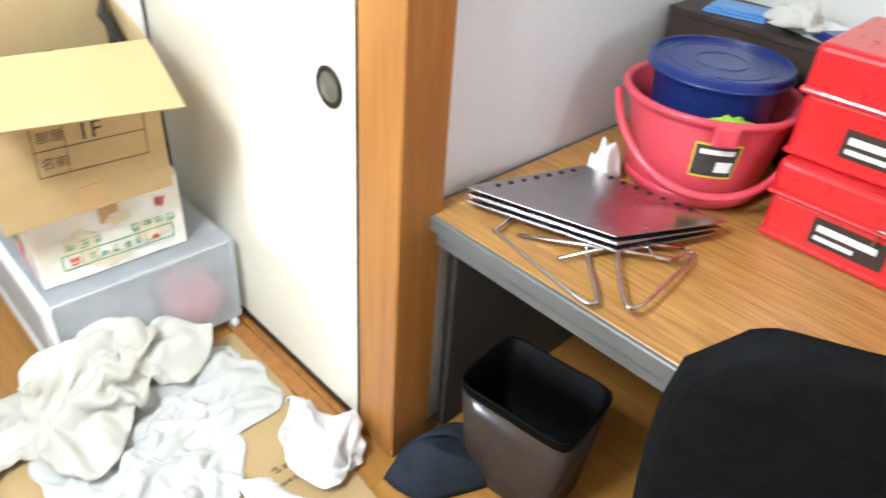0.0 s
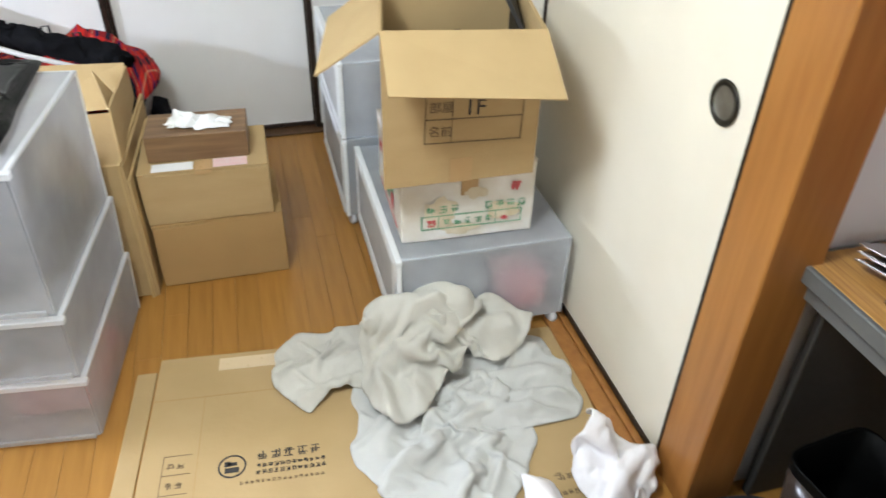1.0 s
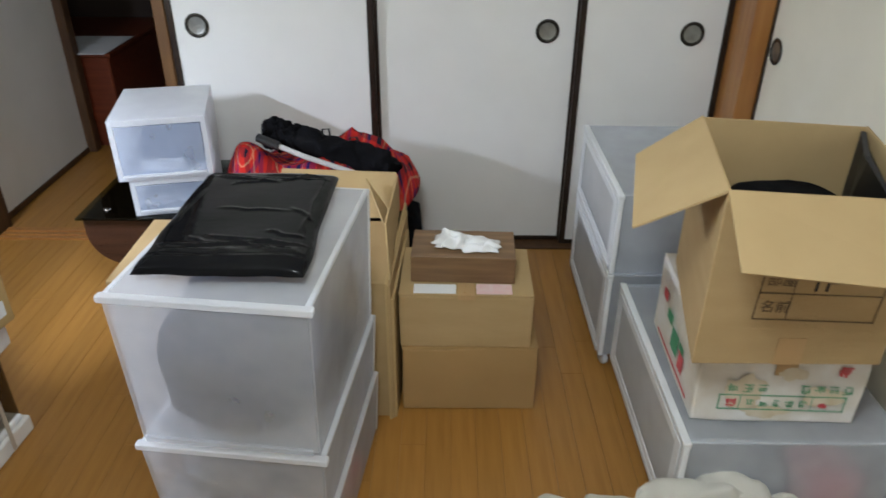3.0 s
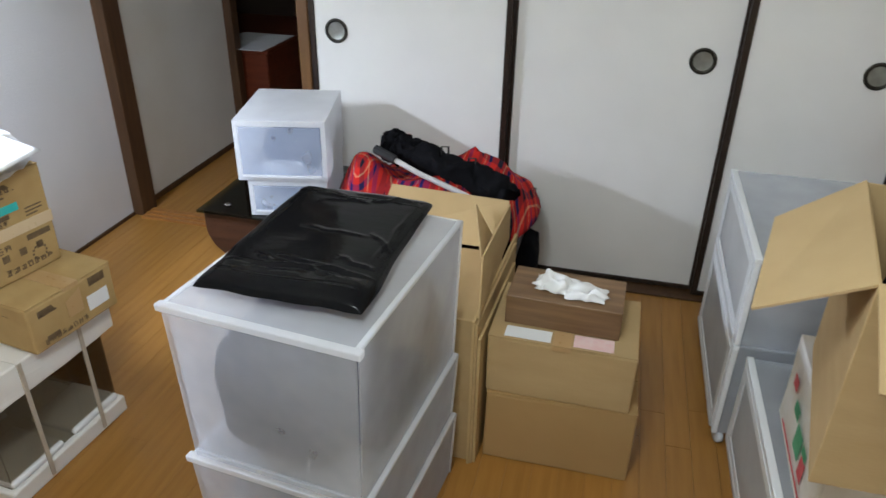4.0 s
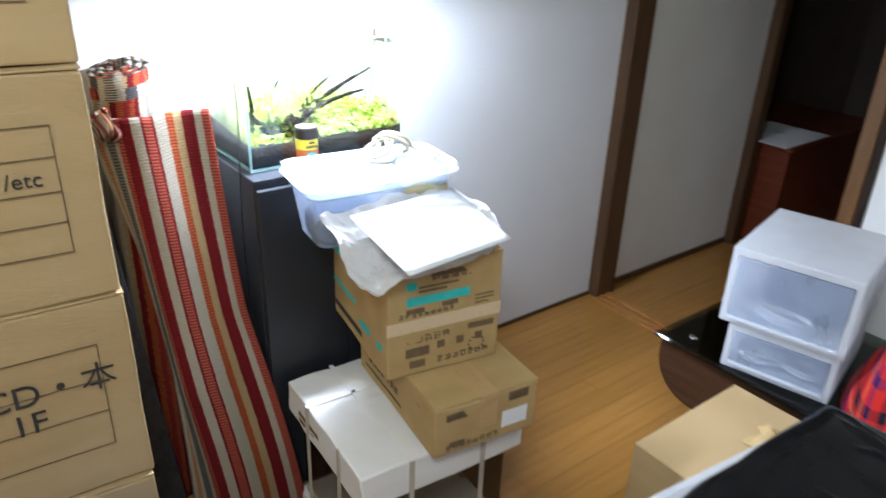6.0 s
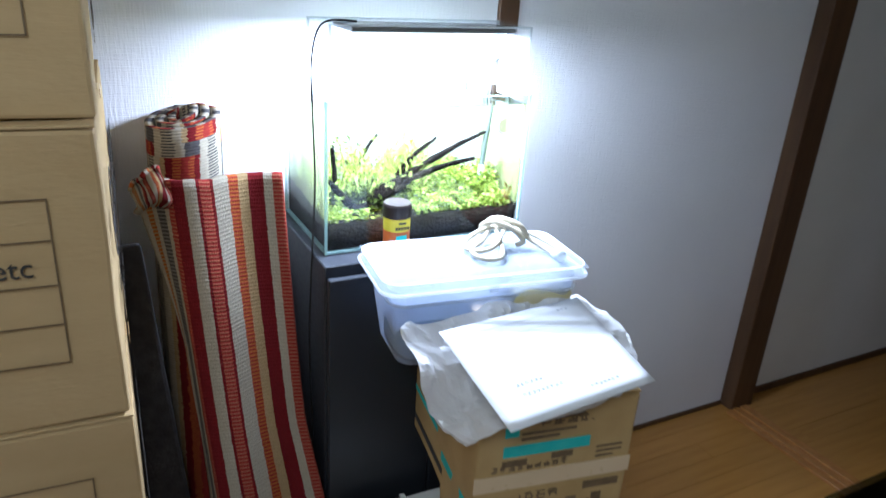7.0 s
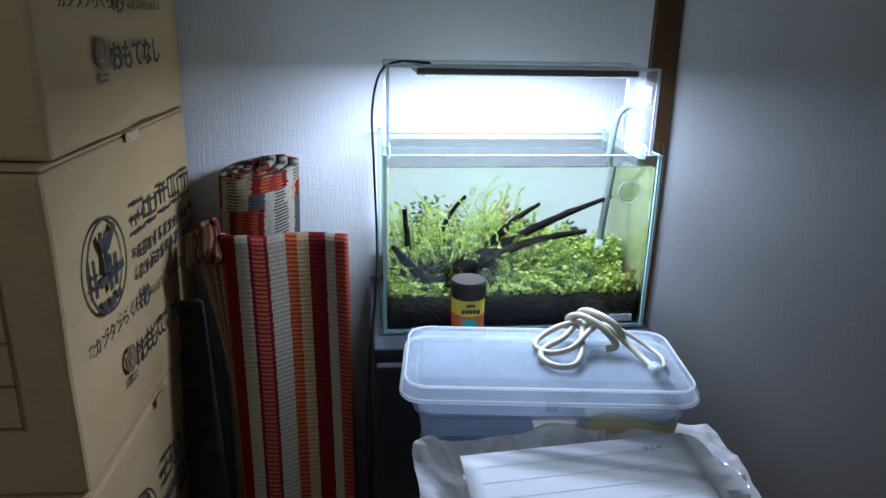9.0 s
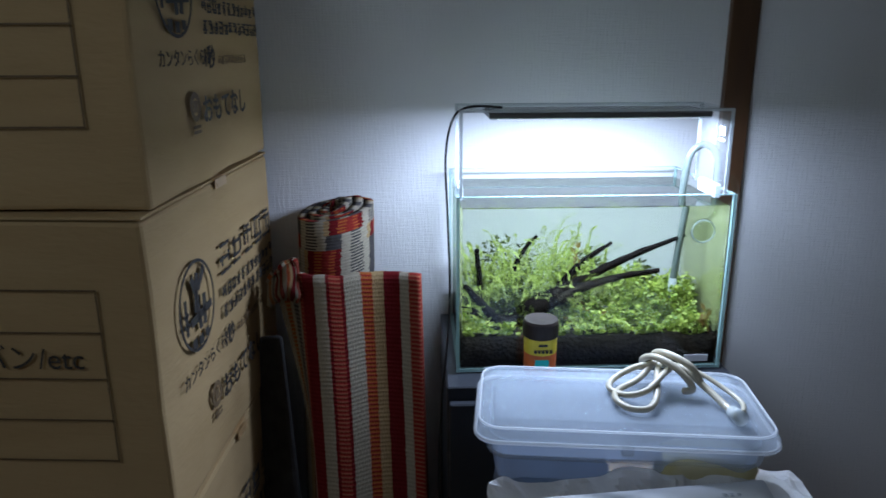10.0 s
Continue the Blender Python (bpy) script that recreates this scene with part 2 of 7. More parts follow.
PINK_CLOTH = mat("pink_clothes", (0.58, 0.18, 0.2), (0.62, 0.34, 0.34), 9, 0.95, bump=0.001, bscale=200)
LINEN = mat("pale_beige_linen", (0.585, 0.567, 0.515), (0.526, 0.509, 0.456), 9, 0.95, bump=0.0012, bscale=260, spec=0.1, sheen=0.2)
CHAIR_CLOTH = mat("charcoal_chair_fabric", (0.005, 0.005, 0.0055), (0.008, 0.008, 0.0085), 30, 0.95, bump=0.001, bscale=240, spec=0.05)
GREY_COTTON = mat("pale_grey_cotton", (0.56, 0.56, 0.54), (0.52, 0.52, 0.50), 9, 0.95, bump=0.001, bscale=260, spec=0.1, sheen=0.2)
WHITE_COTTON = mat("white_cotton", (0.84, 0.82, 0.85), (0.80, 0.78, 0.80), 20, 0.95, bump=0.0015, bscale=300, spec=0.1)
TISSUE = mat("tissue", (0.86, 0.86, 0.86), None, 9, 0.95)
BLACK_FILM = mat("black_film", (0.005, 0.005, 0.006), (0.008, 0.008, 0.008), 14, 0.11, bump=0.0004, bscale=16, stretch=(1, 2.4, 1), spec=0.085)
FILM_FOLD = mat("black_tape", (0.008, 0.008, 0.008), (0.012, 0.012, 0.012), 40, 0.10, bump=0.0006, bscale=40, spec=0.16)
BLACK_CLOTH = mat("black_nylon", (0.005, 0.005, 0.006), (0.009, 0.009, 0.011), 10, 0.85, bump=0.001, bscale=200, spec=0.05)
BLACK_PLASTIC = mat("black_plastic", (0.012, 0.012, 0.013), (0.016, 0.016, 0.017), 20, 0.45, bump=0.0002, bscale=300)
BLACK_BOARD = mat("black_melamine", (0.014, 0.016, 0.020), (0.018, 0.020, 0.025), 6, 0.4, bump=0.0001, bscale=90)
WALNUT = mat("walnut", (0.24, 0.14, 0.068), (0.14, 0.076, 0.036), 6, 0.5, bump=0.0004, bscale=60, stretch=(0.7, 9, 9))
RED_BROWN = mat("red_brown_wood", (0.16, 0.035, 0.014), (0.10, 0.022, 0.009), 5, 0.35, bump=0.0002, bscale=60, stretch=(0.7, 9, 9))
DESK_WOOD = mat("desk_oak_print", (0.50, 0.27, 0.075), (0.29, 0.13, 0.035), 9, 0.35, bump=0.0001, bscale=60, stretch=(14, 0.7, 9), coat=0.15)
STEEL_GREY = mat("grey_steel_paint", (0.12, 0.122, 0.12), (0.10, 0.102, 0.10), 6, 0.42, spec=0.5)
DARK_SHELF = mat("dark_brown_melamine", (0.045, 0.028, 0.02), (0.035, 0.022, 0.016), 5, 0.5)
CHROME = mat("chromed_wire", (0.62, 0.60, 0.58), (0.55, 0.52, 0.5), 20, 0.22, metal=1.0)
STAINLESS = mat("stainless_sheet", (0.56, 0.54, 0.54), (0.46, 0.43, 0.44), 5, 0.24, metal=1.0, bump=0.0002, bscale=60)
RED_PLASTIC = mat("pink_red_plastic", (0.66, 0.07, 0.10), (0.60, 0.055, 0.085), 5, 0.34, spec=0.5)
RED_PAINT = mat("red_enamel", (0.62, 0.015, 0.02), (0.56, 0.012, 0.016), 5, 0.3, coat=0.3)
BLUE_PLASTIC = mat("dark_blue_plastic", (0.012, 0.03, 0.16), (0.010, 0.024, 0.13), 5, 0.3, spec=0.5)
LIGHT_BLUE = mat("light_blue_plastic", (0.12, 0.30, 0.62), (0.10, 0.26, 0.56), 5, 0.35)
SMOKE = frosted("smoke_plastic", (0.10, 0.07, 0.055), 0.8, 0.15)
LIME = mat("lime_rag", (0.32, 0.60, 0.05), None, 9, 0.8)
YELLOW = mat("yellow_label", (0.75, 0.62, 0.05), None, 30, 0.5)
DENIM = mat("dark_denim", (0.008, 0.012, 0.02), (0.014, 0.02, 0.032), 14, 0.9, bump=0.001, bscale=260)
GLASS_TABLE = clear("smoked_table_glass", (0.45, 0.50, 0.47), 0.2, 0.02)
TANK_GLASS = clear("tank_glass", (0.965, 0.98, 0.965), 0.06)
# brownish tint puts the shade inside the packed tank into its panes
DIMMED_GLASS = clear("dimmed_glass", (0.70, 0.675, 0.63), 0.06, 0.10)
# slight milkiness puts the LED's glow and reflections into the clear stand
GLOW_ACRYLIC = frosted("glow_whitened_acrylic", (0.90, 0.95, 0.98), 0.10, 0.2)
ACRYLIC = clear("clear_acrylic", (0.95, 0.97, 0.98), 0.15)
GLASS_EDGE = mat("glass_edge", (0.52, 0.76, 0.75), (0.47, 0.70, 0.69), 9, 0.15, alpha=0.5)
WATER = bpy.data.materials.new("tank_water")
WATER.use_nodes = True
wn = WATER.node_tree.nodes
wn.remove(wn["Principled BSDF"])
wg = wn.new("ShaderNodeBsdfGlass")
wg.inputs["Color"].default_value, wg.inputs["Roughness"].default_value, wg.inputs["IOR"].default_value = (0.955, 0.965, 0.915, 1), 0.0, 1.33
WATER.node_tree.links.new(wg.outputs[0], wn["Material Output"].inputs[0])
WATER_FILM = clear("water_film", (0.97, 0.98, 0.97), 0.55, 0.06)
SOIL = mat("black_aquasoil", (0.004, 0.0035, 0.003), (0.012, 0.010, 0.007), 60, 0.95, bump=0.004, bscale=160, spec=0.03)
DRIFTWOOD = mat("driftwood", (0.005, 0.0035, 0.003), (0.002, 0.0015, 0.0012), 30, 0.9, bump=0.002, bscale=80, spec=0.05)
HOSE = mat("cream_hose", (0.47, 0.43, 0.33), (0.38, 0.34, 0.25), 12, 0.35, spec=0.5)
BIN_BAG = mat("matt_black_bag", (0.002, 0.002, 0.002), (0.003, 0.003, 0.003), 20, 0.5, bump=0.001, bscale=30, spec=0.06)
CABLE = mat("black_cable", (0.01, 0.01, 0.01), None, 9, 0.5)
ALU = mat("grey_aluminium", (0.30, 0.31, 0.32), (0.26, 0.27, 0.28), 30, 0.35, metal=1.0)
LED_WHITE = mat("led_face", (0.9, 0.95, 1.0), None, 9, 0.4, emit=((0.85, 0.94, 1.0), 12.0))
PLASTIC_BAG = frosted("thin_plastic_bag", (0.93, 0.93, 0.93), 0.82, 0.15)
BRONZE = mat("blackened_bronze", (0.03, 0.028, 0.024), (0.06, 0.055, 0.045), 30, 0.35, metal=0.8)
PULL_DISH = mat("pull_dish", (0.40, 0.41, 0.38), (0.22, 0.22, 0.2), 14, 0.35, metal=0.8)
WALNUT_DARK = mat("dark_walnut_veneer", (0.07, 0.03, 0.016), (0.04, 0.018, 0.01), 6, 0.3, stretch=(0.7, 9, 9), coat=0.2)
ALU_DARK = mat("grey_hose", (0.10, 0.12, 0.11), (0.07, 0.09, 0.08), 12, 0.25)
JAR_ORANGE = mat("orange_jar", (0.65, 0.16, 0.03), (0.5, 0.1, 0.03), 40, 0.4)
LID_BROWN = mat("brown_lid", (0.02, 0.012, 0.010), None, 20, 0.5)
# the desk's grey steel with the under-desk shade put into the colour
PANEL_SHADED = mat("shaded_grey_panel", (0.05, 0.048, 0.045), (0.04, 0.038, 0.036), 6, 0.6)
STRAP = mat("grey_brown_strap", (0.50, 0.44, 0.36), (0.44, 0.38, 0.31), 30, 0.5)
STAINED = mat("stained_white_card", (0.84, 0.83, 0.81), (0.68, 0.62, 0.52), 9, 0.6, bump=0.0006, bscale=40, detail=6)
RULE_INK = mat("pale_blue_rule", (0.74, 0.765, 0.80), None, 40, 0.8)
TORN = mat("torn_card", (0.60, 0.50, 0.33), (0.72, 0.65, 0.52), 22, 0.8, bump=0.0006, bscale=60, detail=6)
RULE_TEXT = mat("grey_print", (0.42, 0.44, 0.48), None, 40, 0.8)
ACRYLIC_EDGE = mat("acrylic_edge", (0.72, 0.78, 0.80), (0.66, 0.72, 0.74), 9, 0.2, alpha=0.55)
BUBBLE = clear("glass_bubble", (0.95, 0.97, 0.96), 0.38)
RUBBER = mat("grey_white_plastic", (0.66, 0.68, 0.72), None, 9, 0.6)


# ---- building blocks ----
def slab(bm, x0, x1, y0, y1, z0, z1, bev=0.0, seg=1):
    """Adds a box, its edges rounded by bev."""
    r = bmesh.ops.create_cube(bm, size=1.0, matrix=Matrix.Translation(((x0 + x1) / 2, (y0 + y1) / 2, (z0 + z1) / 2)) @ Matrix.Diagonal((x1 - x0, y1 - y0, z1 - z0, 1)))
    if bev:
        vs = set(r["verts"])
        es = [e for e in bm.edges if e.verts[0] in vs and e.verts[1] in vs]
        bmesh.ops.bevel(bm, geom=es, offset=bev, segments=seg, affect="EDGES", profile=0.5)
    return bm


def box(x0, x1, y0, y1, z0, z1, bev=0.0, seg=1):
    return slab(bmesh.new(), x0, x1, y0, y1, z0, z1, bev, seg)


def rod(bm, a, b, r0, r1=None, n=10):
    a, b = Vector(a), Vector(b)
    d = b - a
    m = Matrix.Translation((a + b) / 2) @ d.to_track_quat("Z", "Y").to_matrix().to_4x4()
    bmesh.ops.create_cone(bm, cap_ends=True, segments=n, radius1=r0, radius2=r0 if r1 is None else r1, depth=d.length, matrix=m)
    return bm


def lathe(profile, n=32, close=True):
    """A turned body from (radius, height) pairs."""
    bm = bmesh.new()
    rings = []
    for r, z in profile:
        rings.append([bm.verts.new((r * math.cos(2 * math.pi * i / n), r * math.sin(2 * math.pi * i / n), z)) for i in range(n)])
    for a, b in zip(rings, rings[1:]):
        for i in range(n):
            bm.faces.new((a[i], a[(i + 1) % n], b[(i + 1) % n], b[i]))
    if close:
        bm.faces.new(list(reversed(rings[0])))
        bm.faces.new(rings[-1])
    bmesh.ops.recalc_face_normals(bm, faces=bm.faces)
    return bm


def tube(points, r, n=8, closed=False):
    """A round wire through points."""
    pts = [Vector(p) for p in points]
    bm = bmesh.new()
    rings = []
    side = None
    for i, p in enumerate(pts):
        a, b = pts[i - 1 if (i or closed) else 0], pts[(i + 1) % len(pts) if closed else min(i + 1, len(pts) - 1)]
        d = (b - a).normalized()
        if side is None:
            side = d.orthogonal().normalized()
        side = (side - d * side.dot(d)).normalized()
        up = d.cross(side)
        rings.append([bm.verts.new(p + (side * math.cos(2 * math.pi * k / n) + up * math.sin(2 * math.pi * k / n)) * r) for k in range(n)])
    pairs = list(zip(rings, rings[1:])) + ([(rings[-1], rings[0])] if closed else [])
    for a, b in pairs:
        for k in range(n):
            bm.faces.new((a[k], a[(k + 1) % n], b[(k + 1) % n], b[k]))
    if not closed:
        bm.faces.new(list(reversed(rings[0])))
        bm.faces.new(rings[-1])
    bmesh.ops.recalc_face_normals(bm, faces=bm.faces)
    return bm


def smooth_path(pts, n=8):
    """A Catmull-Rom curve through pts."""
    p = [Vector(q) for q in pts]
    p = [p[0]] + p + [p[-1]]
    out = []
    for i in range(1, len(p) - 2):
        for k in range(n):
            t = k / n
            a, b, c, d = p[i - 1], p[i], p[i + 1], p[i + 2]
            out.append(0.5 * (2 * b + (c - a) * t + (2 * a - 5 * b + 4 * c - d) * t * t + (3 * b - a - 3 * c + d) * t ** 3))
    return out + [p[-2]]


def rough_up(bm, amount, scale, seed=0.0):
    for v in bm.verts:
        v.co += Vector(noise.noise_vector(v.co * scale + Vector((seed, seed * 1.7, -seed)))) * amount
    return bm


def mesh_of(name, bm, material, smooth=False):
    me = bpy.data.meshes.new(name)
    bm.to_mesh(me)
    bm.free()
    me.materials.append(material)
    for f in me.polygons:
        f.use_smooth = smooth
    return me


def part(name, bm, material, parent, label="", smooth=False, m=None, modifier=None):
    ob = new(name, mesh_of(name, bm, material, smooth))
    ob.parent = parent
    if m is not None:
        ob.matrix_local = m
    if modifier:
        thick = ob.modifiers.new("thickness", "SOLIDIFY")
        thick.thickness, thick.offset = modifier, 0
    return tagged(ob, label)


def thing(name, label, category, x=0, y=0, z=0, rz=0, group="", kind="", rx=0, ry=0):
    ob = new(name)
    ob.empty_display_size = 0.05
    ob.matrix_world = pose(x, y, z, rx, ry, rz)
    return tagged(ob, label, category, group, kind)


def solo(name, bm, material, label, category, group="", kind="", smooth=False, m=None, modifier=None):
    ob = new(name, mesh_of(name, bm, material, smooth))
    if m is not None:
        ob.matrix_world = m
    if modifier:
        thick = ob.modifiers.new("thickness", "SOLIDIFY")
        thick.thickness, thick.offset = modifier, 0
    return tagged(ob, label, category, group, kind)


def sheet(nx, ny, f):
    """A grid of nx by ny cells, placed by f(u, v), with UVs."""
    bm = bmesh.new()
    uvl = bm.loops.layers.uv.new("UVMap")
    vs = [[bm.verts.new(f(i / nx, j / ny)) for i in range(nx + 1)] for j in range(ny + 1)]
    for j in range(ny):
        for i in range(nx):
            face = bm.faces.new((vs[j][i], vs[j][i + 1], vs[j + 1][i + 1], vs[j + 1][i]))
            for lp, (a, b) in zip(face.loops, ((i, j), (i + 1, j), (i + 1, j + 1), (i, j + 1))):
                lp[uvl].uv = (a / nx, b / ny)
    return bm


def words(text, size, m, material, parent, name="lettering", bold=0.0):
    """Flat letters of the built-in font, lying in the xy plane of m."""
    cu = bpy.data.curves.new(name, "FONT")
    cu.body, cu.size, cu.extrude, cu.offset = text, size, 0.0003, bold
    cu.materials.append(material)
    ob = new(name, cu)
    ob.parent = parent
    ob.matrix_local = m
    return ob


def bars(rects, m, material, parent, name="printed_bar", depth=0.0006):
    """Printed marks: thin bars given as (x0, x1, y0, y1) in the plane of m."""
    if len(rects) <= 9:
        for x0, x1, y0, y1 in rects:
            part(name, box(x0, x1, y0, y1, 0, depth), material, parent, m=m)
        return
    bm = bmesh.new()
    for x0, x1, y0, y1 in rects:
        slab(bm, x0, x1, y0, y1, 0, depth)
    part(name, bm, material, parent, m=m)["kind"] = "stuff"

# ---- structure ----
XL, XR, YC, YS, HC = -2.463, 0.765, 3.64, -1.42, 2.4


def structure(name, bm, material, label, category, **k):
    return solo(name, bm, material, label, category, kind="structure", **k)


floor = structure("floor", box(-3.4, 2.10, YS - 0.1, 5.9, -0.12, -0.003), JOINT, "orange-brown varnished wooden floorboards laid lengthwise", "floor")
structure("ceiling", box(-3.4, 2.10, YS - 0.1, 5.9, HC, HC + 0.1), CEIL, "plain pale ceiling board", "ceiling")
structure("wall_west", box(XL - 0.1, XL, YS - 0.1, 3.68, -0.1, HC), WALLPAPER, "white wall with woven-texture wallpaper", "wall")
for x0, x1, z0, z1 in ((XL, -0.18, -0.1, HC), (0.88, 2.10, -0.1, HC), (-0.18, 0.88, -0.1, 1.14), (-0.18, 0.88, 2.10, HC)):
    structure("wall_south", box(x0, x1, YS - 0.1, YS, z0, z1), PLASTER, "plain white wall", "wall")
# the window is assumed, to carry the light from the unseen south side
structure("assumed_window", box(-0.18, 0.88, YS - 0.1, YS - 0.09, 1.14, 2.10), PAPER, "pale frosted pane of an assumed window, out of view", "window")
structure("wall_east", box(2.0, 2.10, YS, 1.385, -0.1, HC), PLASTER, "plain white wall behind the desk", "wall")
structure("wall_desk", box(0.888, 2.10, 1.385, 1.48, -0.1, HC), WALLPAPER, "white papered wall beside the desk", "wall")
structure("wall_behind_sliding_doors", box(0.84, 0.93, 1.48, 5.9, -0.1, HC), PLASTER, "plain wall behind the sliding doors", "wall")
structure("wall_closet_back", box(-1.5, 0.84, 4.4, 4.5, -0.1, HC), PLASTER, "plain closet back wall", "wall")
structure("wall_hall_right", box(-1.5, -1.44, 3.70, 4.4, -0.1, HC), PLASTER, "plain wall of the hall", "wall")
structure("wall_hall_left", box(XL - 0.1, XL, 3.79, 4.73, -0.1, HC), PLASTER, "off-white plastered hall wall", "wall")
structure("wall_far_front", box(-3.4, XL - 0.022, 4.732, 4.80, -0.1, HC), DARK_POST, "dark wooden partition of the far room", "wall")
structure("wall_far_left", box(-3.4, -3.3, 4.80, 5.8, -0.1, HC), DARK_POST, "dark wooden wall of the far room", "wall")
structure("wall_far_back", box(-3.4, -1.5, 5.8, 5.9, -0.1, HC), DARK_SHELF, "dark back wall of the far room", "wall")
structure("wall_far_right", box(-1.5, -1.44, 4.5, 5.8, -0.1, HC), DARK_SHELF, "dark side wall of the far room", "wall")
structure("lintel_wall", box(XL, XR + 0.08, YC, YC + 0.08, 1.80, HC), PLASTER, "plain plaster above the closet doors", "wall")
structure("lintel_wall_east", box(XR, XR + 0.08, 1.48, YC, 1.80, HC), PLASTER, "plain plaster above the sliding doors", "wall")
structure("post_near", box(0.757, 0.888, 1.34, 1.48, 0, HC, 0.004), POST_WOOD, "thick orange-brown wooden post beside the desk", "post")
structure("post_corner", box(0.728, 0.80, 3.445, 3.70, 0, HC, 0.003), POST_WOOD, "orange-brown wooden corner post", "post")
structure("post_closet", box(-1.498, -1.452, 3.628, 3.70, 0, HC, 0.003), MID_POST, "brown wooden door jamb beside the closet", "post")
structure("post_hall", box(XL - 0.02, XL + 0.055, 3.68, 3.79, 0, HC, 0.003), DARK_POST, "dark brown wooden door post", "post")
structure("post_hall_inner", box(XL - 0.02, XL + 0.05, 4.73, 4.80, 0, HC, 0.003), DARK_POST, "dark brown wooden post in the hall", "post")
structure("post_wall", box(XL - 0.02, XL + 0.012, 2.548, 2.602, 0, HC, 0.002), DARK_POST, "brown wooden post set in the papered wall", "post")
structure("baseboard", box(XL, XL + 0.008, YS, 3.68, 0, 0.016, 0.001), DARK_POST, "narrow dark wooden baseboard", "trim")
structure("baseboard_hall", box(XL, XL + 0.008, 3.79, 4.73, 0, 0.03, 0.001), DARK_POST, "thin dark baseboard in the hall", "trim")

# thresholds with their running grooves
bm = bmesh.new()
for y0, y1 in ((3.655, 3.678), (3.69, 3.715), (3.727, 3.76)):
    slab(bm, XL + 0.055, -1.5, y0, y1, 0, 0.010, 0.001)
slab(bm, XL + 0.055, -1.5, 3.655, 3.76, 0, 0.003)
structure("threshold_hall", bm, POST_WOOD, "worn brown wooden threshold with two door grooves", "trim")
bm = bmesh.new()
for x0, x1 in ((0.69, 0.735), (0.742, 0.758), (0.80, 0.83)):
    slab(bm, x0, x1, 1.48, 3.445, 0, 0.012, 0.001)
slab(bm, 0.69, 0.83, 1.48, 3.445, 0, 0.003)
structure("threshold_sliding_doors", bm, POST_WOOD, "orange-brown wooden sill with dark door groove", "trim")
structure("threshold_closet", box(-1.452, 0.728, 3.60, 3.70, 0, 0.008, 0.001), DARK_POST, "dark wooden sill under the closet doors", "trim")


def fusuma(name, label, x0, x1, y, paper, pull_x, turn=None, stile=0.024, zt=1.80, group="", pull_z=0.94):
    """A papered sliding door in a lacquered frame; it stands in the xz plane, its front towards -y."""
    d = thing(name, label, "sliding door", kind="structure", group=group)
    d.matrix_world = pose(*(turn or (0, 0, 0, 0)) [:3], 0, 0, (turn or (0, 0, 0, 0))[3])
    part("panel", box(x0 + stile, x1 - stile, y + 0.004, y + 0.022, 0.028, zt - 0.02), paper, d)
    part("stile", box(x0, x0 + stile, y - 0.004, y + 0.026, 0.012, zt, 0.002), LACQUER, d)
    part("stile", box(x1 - stile, x1, y - 0.004, y + 0.026, 0.012, zt, 0.002), LACQUER, d)
    part("rail", box(x0 + stile, x1 - stile, y - 0.002, y + 0.025, 0.012, 0.030, 0.001), LACQUER, d)
    part("rail", box(x0 + stile, x1 - stile, y - 0.002, y + 0.025, zt - 0.02, zt, 0.001), LACQUER, d)
    ring = lathe([(0.041, 0.0), (0.046, 0.002), (0.047, 0.004), (0.043, 0.006), (0.034, 0.005), (0.033, 0.0)], 36, False)
    pull = part("finger_pull", ring, BRONZE, d, "round black metal finger pull", True, pose(pull_x, y + 0.0035, pull_z, 90))
    part("dish", lathe([(0.0, 0.0004), (0.023, 0.0006), (0.034, 0.003)], 28, False), PULL_DISH, pull, "worn grey metal dish", True)
    return d


fusuma("closet_door", "white papered sliding closet door in dark frame", -1.452, -0.655, YC, FUSUMA_WHITE, -1.340, group="closet doors", pull_z=0.960)
fusuma("closet_door", "white papered sliding closet door in dark frame", -0.665, 0.158, YC + 0.034, FUSUMA_WHITE, 0.025, group="closet doors")
fusuma("closet_door", "white papered sliding closet door in dark frame", 0.142, 0.727, YC, FUSUMA_WHITE, 0.583, group="closet doors")
# along the east side: the doors' local x runs towards -y
fusuma("sliding_door", "cream papered sliding door with thin dark edge", -2.512, -1.482, 0, FUSUMA_CREAM, -1.590, (XR, 0, 0, -90), 0.012, group="cream sliding doors", pull_z=0.970)
fusuma("sliding_door", "cream papered sliding door with thin dark edge", -3.444, -2.49, 0.034, FUSUMA_CREAM, -3.372, (XR, 0, 0, -90), 0.012, group="cream sliding doors")


